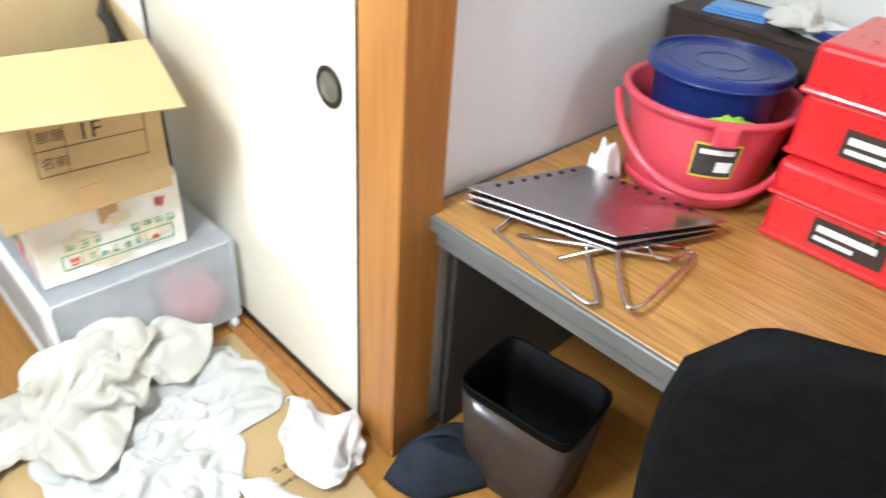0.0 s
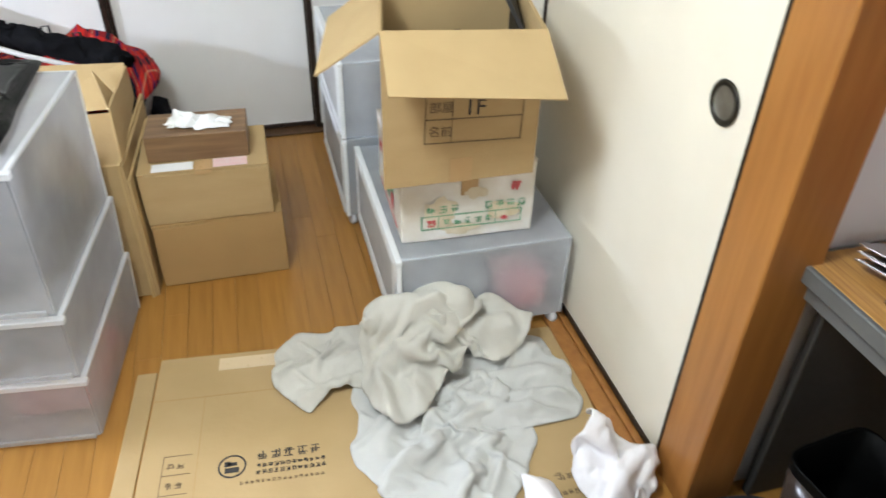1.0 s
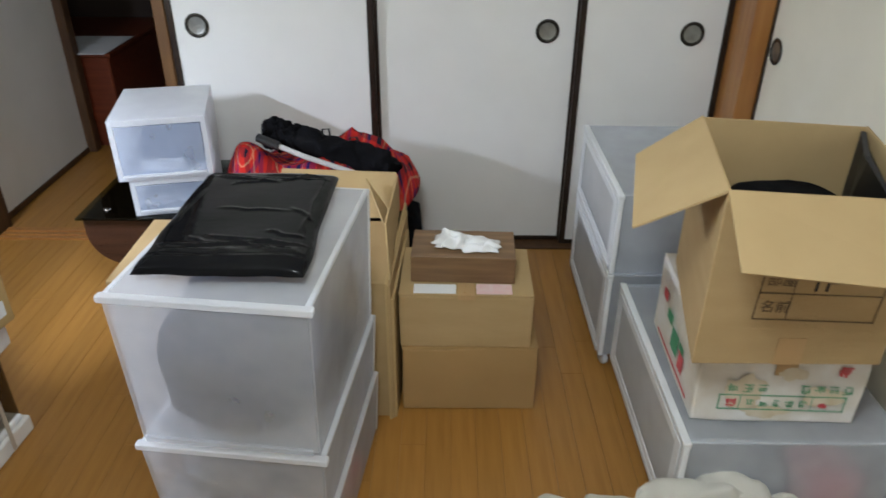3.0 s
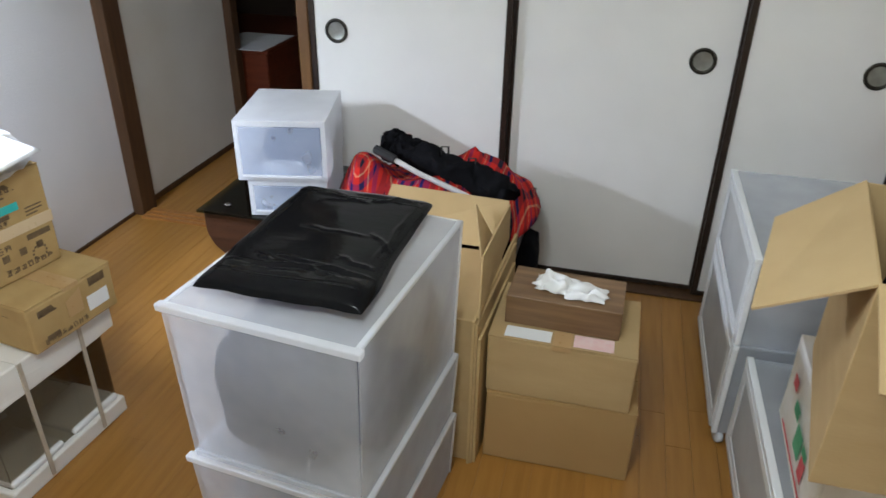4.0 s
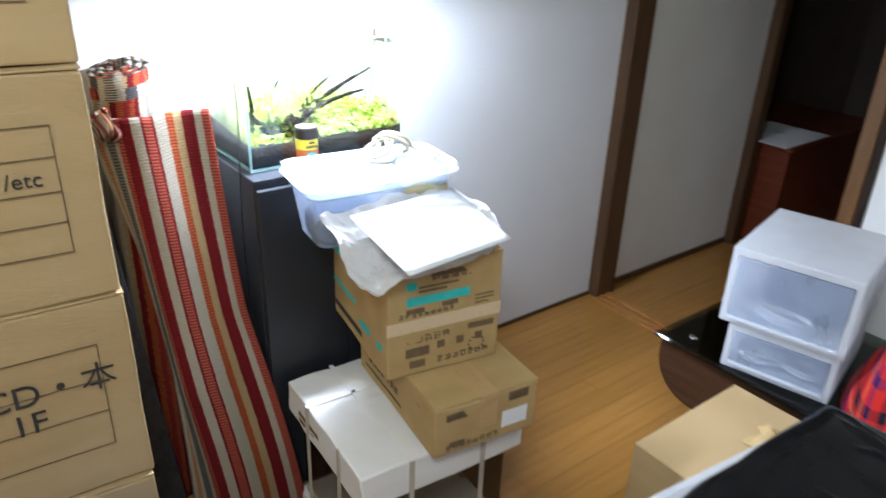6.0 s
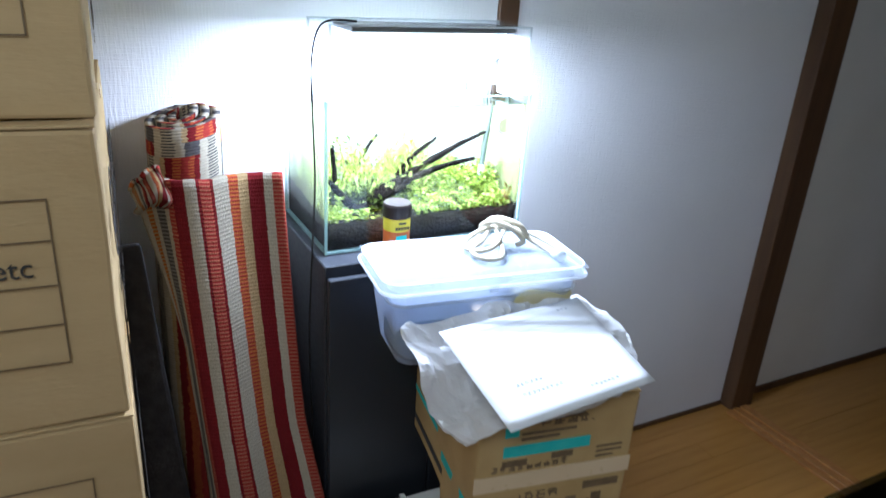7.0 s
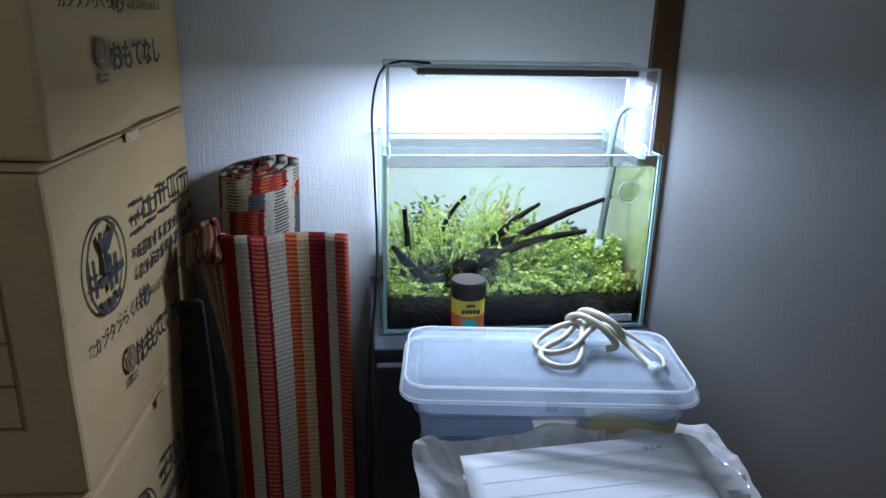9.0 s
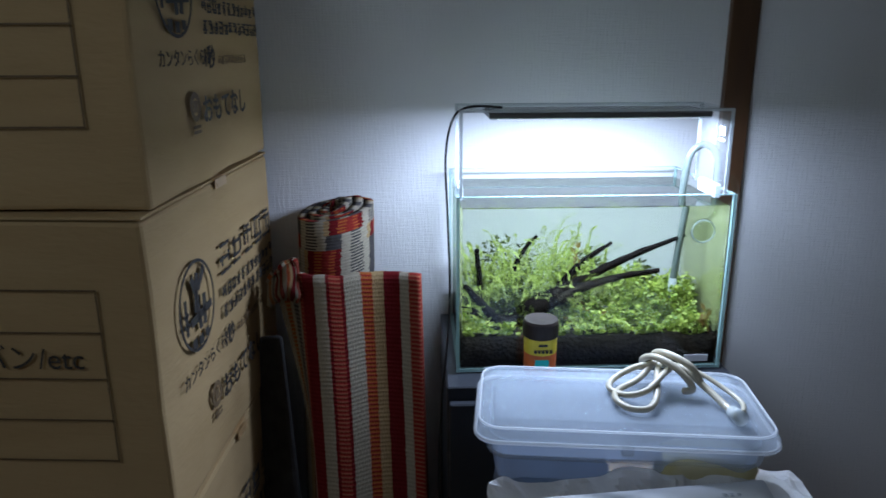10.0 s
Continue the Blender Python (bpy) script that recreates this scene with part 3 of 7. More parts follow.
# ---- cardboard ----
def carton(name, label, w, d, h, x, y, z, rz=0, card=CARD, group="", tape=TAPE, seam="x", seed=1.0, tape_down=0.06):
    """A closed carton standing on its base: body, two flaps, tape along the seam."""
    c = thing(name, label, "cardboard box", x, y, z, rz, group)
    bm = box(-w / 2, w / 2, -d / 2, d / 2, 0, h - 0.004, 0.006, 2)
    bmesh.ops.subdivide_edges(bm, edges=bm.edges[:], cuts=4, use_grid_fill=True)
    part("body", rough_up(rough_up(bm, 0.0035, 6, seed), 0.0016, 22, seed + 3), card, c)
    if seam == "x":
        a = [(-w / 2, w / 2, -d / 2, -0.001), (-w / 2, w / 2, 0.001, d / 2)]
        t = (-w / 2 - 0.001, w / 2 + 0.001, -0.025, 0.025)
    else:
        a = [(-w / 2, -0.001, -d / 2, d / 2), (0.001, w / 2, -d / 2, d / 2)]
        t = (-0.025, 0.025, -d / 2 - 0.001, d / 2 + 0.001)
    for q in a:
        part("flap", box(*q, h - 0.0035, h + 0.0005, 0.0008), card, c)
    if tape:
        bm = box(*t, h + 0.0006, h + 0.0012)
        if seam == "x":
            slab(bm, -w / 2 - 0.0015, -w / 2 - 0.0008, -0.025, 0.025, h - tape_down, h), slab(bm, w / 2 + 0.0008, w / 2 + 0.0015, -0.025, 0.025, h - tape_down, h)
        else:
            slab(bm, -0.025, 0.025, -d / 2 - 0.0045, -d / 2 - 0.0035, h - tape_down, h), slab(bm, -0.025, 0.025, d / 2 + 0.0035, d / 2 + 0.0045, h - tape_down, h)
        part("tape", bm, tape, c, "brown packing tape")
    return c


def plate(pts, t):
    """A flat board through the corners pts, of thickness t along its normal."""
    bm = bmesh.new()
    vs = [bm.verts.new(p) for p in pts]
    f = bm.faces.new(vs)
    bm.normal_update()
    n = f.normal.copy()
    r = bmesh.ops.extrude_face_region(bm, geom=[f])
    for v in r["geom"]:
        if isinstance(v, bmesh.types.BMVert):
            v.co += n * t
    bmesh.ops.recalc_face_normals(bm, faces=bm.faces)
    return bm


def glyphs(seed, count, x0, y0, size, pitch, stroke):
    """Writing that is not spelt out: each sign a small knot of plain bars."""
    rng = random.Random(seed)
    r = []
    for i in range(count):
        x, s_ = x0 + i * pitch, size
        for q in sorted(rng.sample(range(5), 3)):
            y = y0 + s_ * (q + 0.3) / 5
            a, b = rng.uniform(0, 0.25), rng.uniform(0.75, 1.0)
            r.append((x + a * s_, x + b * s_, y, y + stroke))
        for q in rng.sample((0.2, 0.5, 0.78), 2):
            a, b = rng.uniform(0, 0.35), rng.uniform(0.6, 1.0)
            r.append((x + q * s_, x + q * s_ + stroke * 1.2, y0 + a * s_, y0 + b * s_))
    return r


# two cartons and the walnut tissue box on them
low = carton("carton", "reddish-brown plain cardboard box on the floor", 0.415, 0.30, 0.243, -0.295, 2.70, 0, 1, CARD_DARK, tape=None, seed=2)
up = carton("carton", "brown cardboard box taped shut on another box", 0.395, 0.285, 0.185, -0.306, 2.695, 0.2445, -1, CARD, seam="y", seed=3, tape_down=0.012)
part("label", box(-0.155, -0.03, -0.135, -0.085, 0.1865, 0.1873), PAPER, up, "torn white label")
part("label", box(0.03, 0.135, -0.135, -0.08, 0.1865, 0.1873), PINK_LABEL, up, "pale pink shipping label")
tb = thing("tissue_box", "walnut wood tissue box with crumpled tissues on top", "tissue box", -0.315, 2.705, 0.4312, -2)
bm = bmesh.new()
slab(bm, -0.155, 0.155, -0.085, 0.085, 0, 0.088, 0.002)
part("case", bm, WALNUT, tb)
part("slot", box(-0.07, 0.07, -0.02, 0.02, 0.0875, 0.0885, 0.0004), BLACK_PLASTIC, tb, "dark slot")


def crumple(cx, cy, cz, sx, sy, sz, seed, n=26):
    """Thin crumpled sheet lying at a place, its rim on the ground."""
    bm = sheet(n, n, lambda u, v: Vector((
        (u - 0.5) * sx * (1 - 0.25 * abs(v - 0.5)) + 0.2 * sx * noise.noise(Vector((u * 3, v * 3, seed))),
        (v - 0.5) * sy + 0.2 * sy * noise.noise(Vector((u * 3, v * 3, seed + 9))),
        sz * (0.5 + 0.9 * noise.noise(Vector((u * 4, v * 4, seed + 4)))) * (1 - (2 * u - 1) ** 4) * (1 - (2 * v - 1) ** 4) + sz * 0.1)))
    for v in bm.verts:
        v.co += Vector((cx, cy, cz))
    return bm


part("tissue", crumple(-0.035, 0.0, 0.09, 0.12, 0.085, 0.036, 3.3), TISSUE, tb, "white tissue pulled out", True, modifier=0.0015)
part("tissue", crumple(0.050, -0.02, 0.09, 0.12, 0.075, 0.022, 7.1), TISSUE, tb, "white crumpled tissue", True, modifier=0.0015)

# the tall carton behind the drawers, its flaps standing up, and a flat one beside it
tall = thing("tall_carton", "tall brown carton with raised flaps behind the drawers", "cardboard box", -0.93, 2.72, 0, 0)
bm = box(-0.40, 0.40, -0.205, 0.18, 0, 0.495, 0.003)
part("body", bm, CARD, tall)
part("flap", plate([(0.40, -0.20, 0.50), (0.40, 0.27, 0.50), (0.395, 0.29, 0.61), (0.385, -0.10, 0.63)], 0.005), CARD, tall)
part("flap", plate([(-0.02, 0.19, 0.50), (0.39, 0.19, 0.50), (0.395, 0.29, 0.62), (0.02, 0.27, 0.64)], 0.005), CARD_IN, tall)
part("gusset", plate([(0.39, 0.19, 0.5), (0.385, -0.10, 0.625), (0.30, 0.24, 0.62)], 0.004), CARD_IN, tall)
part("torn_paper", crumple(-0.20, 0.05, 0.495, 0.13, 0.09, 0.03, 5.5, 14), CARD_LIGHT, tall, "torn brown wrapping paper", modifier=0.002)
flat = thing("folded_carton", "folded brown carton standing on edge beside the drawers", "cardboard box", -0.535, 2.53, 0, -3)
for k, (dx, zt, y1) in enumerate(((0.0, 0.50, 0.50), (0.007, 0.49, 0.46), (0.015, 0.44, 0.42))):
    part("layer", box(dx - 0.004, dx + 0.004, -0.03 + 0.006 * k, y1, 0, zt, 0.001), CARD if k % 2 else CARD_LIGHT, flat)
bars([(0.05, 0.07, 0.20, 0.28), (0.05, 0.065, 0.30, 0.36)], pose(0.0265, 0.05, 0.0, 90, 0, 90), INK_SOFT, flat)


# ---- translucent drawer units ----
def drawer_unit(name, label, w, d, tiers, x, y, z, rz, group="", feet=False, lip=0.010):
    """Stacked polypropylene drawer cases; the front faces local -y. tiers: heights from the floor up."""
    u = thing(name, label, "drawer unit", x, y, z, rz, group)
    z0 = 0.0
    t = 0.004
    frame_white = PP_RIM if feet else PP_EDGE
    skin = PP_CLOUDY if feet else PP

    def drawn_in(bm, narrow=0.0 if feet else 0.05):
        """Each case is a little narrower at its foot than at its rim."""
        for v in bm.verts:
            f = max(0.0, (z1 - v.co.z) / h)
            v.co.x *= 1 - narrow * f
            v.co.y *= 1 - 0.5 * narrow * f
        return bm

    for k, h in enumerate(tiers):
        z1 = z0 + h
        body = part("case_top", box(-w / 2, w / 2, -d / 2 + 0.012, d / 2, z1 - 0.006, z1 - 0.002, 0.001), skin, u)
        part("case_side", drawn_in(box(-w / 2, -w / 2 + t, -d / 2 + 0.012, d / 2, z0 + 0.002, z1 - 0.006, 0.001)), skin, u)
        part("case_side", drawn_in(box(w / 2 - t, w / 2, -d / 2 + 0.012, d / 2, z0 + 0.002, z1 - 0.006, 0.001)), skin, u)
        part("case_back", drawn_in(box(-w / 2 + t, w / 2 - t, d / 2 - t, d / 2, z0 + 0.002, z1 - 0.006, 0.001)), skin, u)
        part("case_base", drawn_in(box(-w / 2 + t, w / 2 - t, -d / 2 + 0.012, d / 2 - t, z0 + 0.002, z0 + 0.006)), skin, u)
        rim = bmesh.new()
        slab(rim, -w / 2 - lip, w / 2 + lip, -d / 2 - 0.006, -d / 2 + 0.014, z1 - 0.016, z1, 0.003, 2)
        if feet:
            slab(rim, -w / 2 - lip, -w / 2 + 0.006, -d / 2 - 0.004, -d / 2 + 0.012, z0 + 0.004, z1 - 0.016, 0.002)
            slab(rim, w / 2 - 0.006, w / 2 + lip, -d / 2 - 0.004, -d / 2 + 0.012, z0 + 0.004, z1 - 0.016, 0.002)
        ledge = bmesh.new()
        slab(ledge, -w / 2 - 0.004, w / 2 + 0.004, d / 2 - 0.006, d / 2 + 0.002, z0 + 0.004, z1 - 0.001, 0.002)
        slab(ledge, -w / 2 - 0.003, -w / 2 + 0.010, -d / 2 + 0.014, d / 2, z1 - 0.010, z1 - 0.0005, 0.002)
        slab(ledge, w / 2 - 0.010, w / 2 + 0.003, -d / 2 + 0.014, d / 2, z1 - 0.010, z1 - 0.0005, 0.002)
        part("ledge", drawn_in(ledge), PP_CLOUDY if feet else PP_EDGE, body)
        part("rim", drawn_in(rim), frame_white, body, "milky white rim")
        fr = bmesh.new()
        inset = 0.010 if feet else 0.0
        slab(fr, -w / 2 + inset, w / 2 - inset, -d / 2 - 0.002, -d / 2 + 0.004, z0 + 0.012, z1 - 0.017, 0.002)
        slab(fr, -w / 2 + 0.010, w / 2 - 0.010, -d / 2 - 0.010, -d / 2 - 0.002, z0 + 0.010, z0 + 0.026, 0.002)
        drawer = part("drawer_front", drawn_in(fr), PP_PANEL if feet else PP_FRONT, u)
        if feet:
            fw = 0.036
            for q in ((-w / 2 + 0.010, -w / 2 + 0.010 + fw, z0 + 0.012, z1 - 0.020), (w / 2 - 0.010 - fw, w / 2 - 0.010, z0 + 0.012, z1 - 0.020),
                      (-w / 2 + 0.010 + fw, w / 2 - 0.010 - fw, z0 + 0.012, z0 + 0.012 + fw), (-w / 2 + 0.010 + fw, w / 2 - 0.010 - fw, z1 - 0.020 - fw * 0.7, z1 - 0.020)):
                part("front_frame", box(q[0], q[1], -d / 2 - 0.0065, -d / 2 - 0.0025, q[2], q[3], 0.0015), PP_RIM, drawer, "white frame of the drawer front")
        for i in range(5):
            rx = -w / 2 + 0.04 + i * (w - 0.08) / 4
            part("rib", drawn_in(box(rx - 0.002, rx + 0.002, -d / 2 + 0.004, -d / 2 + 0.012, z0 + 0.014, z0 + 0.014 + min(0.06, h * 0.2))), PP_EDGE, drawer)
        z0 = z1
    if feet:
        for sx in (-1, 1):
            for sy in (-1, 1):
                c = lathe([(0.018, -0.010), (0.021, -0.006), (0.021, 0.006), (0.018, 0.010)], 16)
                part("caster", c, RUBBER, u, "small grey caster", True, pose(sx * (w / 2 - 0.018), sy * (d / 2 - 0.022), -0.024, 90, 0, 20))
    return u


def heap(name, label, material, x, y, z, sx, sy, sz, seed, group="", category="clothes", rz=0):
    """Soft folded things lying in a heap: a rounded, uneven block."""
    bm = bmesh.new()
    bmesh.ops.create_icosphere(bm, subdivisions=4, radius=1.0)
    for v in bm.verts:
        c = v.co
        v.co = Vector([math.copysign(abs(q) ** 0.5, q) for q in c])
        v.co += Vector(noise.noise_vector(c * 1.6 + Vector((seed, 0, 0)))) * 0.09 + Vector(noise.noise_vector(Vector((c.x * 2, c.y * 2, c.z * 7 + seed)))) * 0.05
        v.co = Vector((v.co.x * sx * 0.52, v.co.y * sy * 0.52, (v.co.z + 1.0) * sz / 2))
    low_z = min(v.co.z for v in bm.verts)
    for v in bm.verts:
        v.co.z -= low_z
    return solo(name, bm, material, label, category, group, smooth=True, m=pose(x, y, z, 0, 0, rz))


# stack of three by the cartons
drawer_unit("drawer_stack", "three stacked milky plastic drawer cases on the floor", 0.412, 0.552, (0.222, 0.202, 0.386), -0.803, 2.210, 0, -6.2)
heap("folded_clothes", "dark grey-blue clothes seen through milky plastic", NAVY_CLOTH, -0.83, 2.13, 0.428, 0.28, 0.34, 0.30, 4, "clothes in drawers", rz=-6)
heap("folded_clothes", "dark grey-blue clothes seen through milky plastic", NAVY_CLOTH, -0.68, 2.20, 0.428, 0.12, 0.30, 0.16, 8, "clothes in drawers", rz=-6)
heap("folded_clothes", "beige clothes seen through milky plastic", WARM_CLOTH, -0.69, 2.33, 0.428, 0.16, 0.20, 0.26, 14, "clothes in drawers", rz=-6)
heap("folded_clothes", "mixed clothes seen through milky plastic", MIXED_CLOTH, -0.86, 2.12, 0.226, 0.22, 0.30, 0.12, 5, "clothes in drawers", rz=-6)
heap("folded_clothes", "reddish clothes seen through milky plastic", PINK_CLOTH, -0.74, 2.16, 0.008, 0.24, 0.30, 0.13, 6, "clothes in drawers", rz=-6)
# the low one by the cream doors: front towards -x
drawer_unit("drawer_unit", "low milky plastic drawer case on casters", 0.70, 0.53, (0.296,), 0.466, 2.41, 0.048, -90, feet=True)
heap("folded_clothes", "grey clothes seen through milky plastic", MIXED_CLOTH, 0.38, 2.182, 0.06, 0.24, 0.22, 0.15, 7, "clothes in drawers")
heap("folded_clothes", "pink and red clothes seen through milky plastic", PINK_CLOTH, 0.60, 2.138, 0.06, 0.17, 0.14, 0.15, 9, "clothes in drawers")
drawer_unit("drawer_unit", "two stacked milky plastic drawer cases on casters", 0.62, 0.52, (0.325, 0.28), 0.418, 3.085, 0.048, -90, feet=True)
heap("folded_clothes", "grey clothes seen through milky plastic", MIXED_CLOTH, 0.40, 3.08, 0.38, 0.42, 0.50, 0.16, 10, "clothes in drawers")
heap("folded_clothes", "mixed clothes seen through milky plastic", MIXED_CLOTH, 0.40, 3.08, 0.06, 0.42, 0.50, 0.2, 11, "clothes in drawers")

# black bag lying on the stack
bg = thing("black_bag", "glossy black plastic-wrapped bag lying on drawer cases", "bag", -0.814, 2.240, 0.812, -1)
FOLDS = ((-0.95, -0.70, 0.55, -0.58, 0.0032), (-0.35, -0.47, 0.95, -0.66, 0.0040), (-0.9, -0.88, 0.9, -0.84, 0.0030), (-0.45, 0.08, 0.60, 0.02, 0.0016),
         (-0.75, 0.80, 0.25, 0.66, 0.0030), (-0.1, 0.86, 0.92, 0.80, 0.0034), (-0.86, -0.3, -0.80, 0.5, 0.0018), (0.82, -0.4, 0.86, 0.6, 0.0018),
         (-0.8, -0.78, 0.2, -0.74, 0.0030), (0.0, -0.60, 0.9, -0.78, 0.0034), (-0.6, -0.52, -0.1, -0.62, 0.0026), (0.35, -0.38, 0.9, -0.50, 0.0028),
         (-0.9, 0.9, -0.2, 0.78, 0.0032), (0.2, 0.70, 0.9, 0.90, 0.0030), (-0.5, 0.62, 0.1, 0.72, 0.0022), (0.55, 0.1, 0.92, -0.15, 0.0022))


def wrapped(u, v, top):
    """Half of the flat wrapped body: u across, v along; taut film with a few long folds on top, or the underside."""
    x, y = (u - 0.5) * 2, (v - 0.5) * 2
    edge = (1 - abs(x) ** 9) * (1 - abs(y) ** 10)
    z = 0.018 + (0.026 if top else -0.018) * max(0, edge) ** 0.4
    if top:
        z += edge * (0.003 * noise.noise(Vector((x * 1.3, y * 1.5, 3))) - 0.004 * (1 - x * x) * (1 - y * y))
        for ax, ay, bx, by, hh in FOLDS:
            px, py, dx, dy = x - ax, y - ay, bx - ax, by - ay
            ln = math.hypot(dx, dy)
            k = (px * dx + py * dy) / ln / ln
            off = (px * dy - py * dx) / ln + 0.03 * noise.noise(Vector((k * 4, ax * 7, 2)))
            z += 1.5 * hh * math.exp(-(off / 0.020) ** 2) * max(0.0, 1 - (2 * k - 1) ** 4) if 0 < k < 1 else 0.0
    wob = 0.007 * noise.noise(Vector((x * 2.2, y * 2.2, 5)))
    return Vector((x * 0.168 * (1 - 0.02 * y) + wob, y * 0.240 + wob, max(z, 0.0)))


part("wrapping", sheet(84, 120, lambda u, v: wrapped(u, v, True)), BLACK_FILM, bg, smooth=True)
part("underside", sheet(16, 20, lambda u, v: wrapped(u, v, False)), BLACK_FILM, bg, smooth=True)
for v0, tilt, w_ in ((0.13, 0.02, 0.05), (0.90, -0.02, 0.03)):
    part("tape_band", sheet(40, 3, lambda u, v: wrapped(0.03 + 0.94 * u, v0 + tilt * (u - 0.5) + w_ * (v - 0.5), True) + Vector((0, 0, 0.0008))), FILM_FOLD, bg, "shiny black tape band", True)

# white fruit carton with the open moving box on it
fc = carton("fruit_carton", "white printed vegetable carton with brown tape", 0.395, 0.41, 0.236, 0.435, 2.335, 0.3445, -2, STAINED, seam="y", seed=6, tape_down=0.09)
front = pose(0, -0.2095, 0, 90)


def stain(seed, cx, cy, rx_, ry_):
    """A torn patch where the print has come off: an uneven flat shape."""
    bm = bmesh.new()
    ring = []
    for k in range(28):
        q = 2 * math.pi * k / 28
        r_ = 1 + 0.55 * noise.noise(Vector((math.cos(q) * 1.6, math.sin(q) * 1.6, seed))) + 0.2 * noise.noise(Vector((math.cos(q) * 6, math.sin(q) * 6, seed)))
        ring.append(bm.verts.new((cx + rx_ * r_ * math.cos(q), cy + ry_ * r_ * math.sin(q), 0.0004)))
    bm.faces.new(ring)
    part("torn_patch", bm, TORN, fc, "beige patch where the print is torn off", m=front)


stain(3.1, -0.085, 0.095, 0.050, 0.050)
stain(7.7, 0.105, 0.085, 0.055, 0.030)
stain(5.2, -0.02, 0.035, 0.055, 0.018)
stain(9.4, 0.02, 0.150, 0.03, 0.02)
bars(glyphs(61, 3, -0.125, 0.092, 0.026, 0.036, 0.0026) + glyphs(62, 4, 0.045, 0.092, 0.026, 0.033, 0.0026), front, GREEN_INK, fc, "letter_bar")
bars(glyphs(63, 5, -0.075, 0.050, 0.022, 0.031, 0.0022), front, GREEN_INK, fc, "letter_bar")
bars([(-0.14, 0.16, 0.083, 0.086), (-0.14, 0.16, 0.040, 0.043), (-0.14, -0.137, 0.043, 0.083), (0.157, 0.16, 0.043, 0.083), (-0.09, -0.088, 0.043, 0.083), (0.08, 0.082, 0.043, 0.083)], front, GREEN_INK, fc, "frame_print")
bars(glyphs(64, 1, -0.125, 0.048, 0.028, 0.03, 0.005) + glyphs(65, 1, 0.118, 0.145, 0.036, 0.04, 0.006) + glyphs(66, 1, 0.095, 0.050, 0.024, 0.03, 0.004), front, RED_INK, fc, "red_mark")
side = pose(-0.2005, 0, 0, 90, 0, -90)
bars([(-0.14, 0.16, 0.025, 0.033), (0.06, 0.10, 0.05, 0.10), (-0.14, -0.10, 0.14, 0.17)], side, RED_INK, fc, "red_mark")
bars([(-0.02, 0.04, 0.06, 0.12), (-0.08, -0.03, 0.11, 0.14), (0.05, 0.09, 0.10, 0.12)], side, GREEN_INK, fc)

mbx = thing("moving_box", "open brown cardboard moving box with hanging flaps", "cardboard box", 0.375, 2.05, 0.584, 0)
w, d, h, t = 0.411, 0.445, 0.415, 0.005


def skew(bm):
    """The open box has gone out of square: its back stands further to one side, and its far side sags."""
    for v in bm.verts:
        v.co.x += 0.20 * max(v.co.y, 0)
        v.co.z -= 0.055 * (v.co.x + w / 2) * min(1, v.co.z / 0.3)
    return bm


part("wall_panel", skew(box(-w / 2, w / 2, 0, t, 0, h, 0.001)), CARD, mbx)
part("wall_panel", skew(box(-w / 2, w / 2, d - t, d, 0, h, 0.001)), CARD_IN, mbx)
part("wall_panel", skew(box(-w / 2, -w / 2 + t, t, d - t, 0, h, 0.001)), CARD, mbx)
part("wall_panel", skew(box(w / 2 - t, w / 2, t, d - t, 0, h, 0.001)), CARD_IN, mbx)
part("base", skew(box(-w / 2 + t, w / 2 - t, t, d - t, 0, t)), CARD_IN, mbx)
hr = h - 0.055 * w
part("flap", plate([(-w / 2, 0, h), (w / 2, 0, hr), (w / 2 - 0.005, -0.165, hr - 0.108), (-w / 2 - 0.012, -0.155, h - 0.09)], 0.005), CARD_IN, mbx)
part("flap", plate([(-w / 2 + 0.2 * d, d, h), (-w / 2, 0, h), (-w / 2 - 0.145, 0.10, h - 0.132), (-w / 2 - 0.065, d - 0.01, h - 0.10)], 0.005), CARD_IN, mbx)
part("flap", plate([(w / 2 - 0.006, 0.01, hr), (w / 2 + 0.2 * d - 0.006, d - 0.01, hr), (w / 2 + 0.2 * d - 0.02, d - 0.02, hr - 0.17), (w / 2 - 0.016, 0.03, hr - 0.17)], 0.005), CARD_IN, mbx)
solo("black_panel", plate([(0.555, 2.085, 0.72), (0.628, 2.45, 0.72), (0.634, 2.46, 0.972), (0.560, 2.30, 0.972), (0.560, 2.085, 0.90)], 0.012), BLACK_PLASTIC, "flat black panel standing inside the open box", "case")
fm = pose(0, -0.0006, 0, 90, 0, 0) @ pose(0, 0, 0, 0, 0, -2)
bars([(-0.105, 0.155, 0.115, 0.118), (-0.105, 0.155, 0.18, 0.183), (-0.105, 0.155, 0.245, 0.248), (-0.105, -0.102, 0.115, 0.285), (0.152, 0.155, 0.115, 0.285), (-0.035, -0.033, 0.115, 0.285)], fm, INK_SOFT, mbx, "form_line")
bars([(-0.02, 0.06, 0.262, 0.272)], fm, INK, mbx, "handwriting")
words("部屋", 0.032, fm @ pose(-0.095, 0.202, 0.0006), INK_SOFT, mbx)
words("名前", 0.032, fm @ pose(-0.095, 0.137, 0.0006), INK_SOFT, mbx)
words("1F", 0.06, fm @ pose(-0.005, 0.190, 0.0006), INK, mbx)
part("tape", box(-0.03, 0.03, -0.0014, -0.0006, 0, 0.07), TAPE, mbx)
heap("dark_fabric", "black fabric things inside the open box", BLACK_CLOTH, 0.44, 2.30, 0.592, 0.26, 0.3, 0.28, 12)

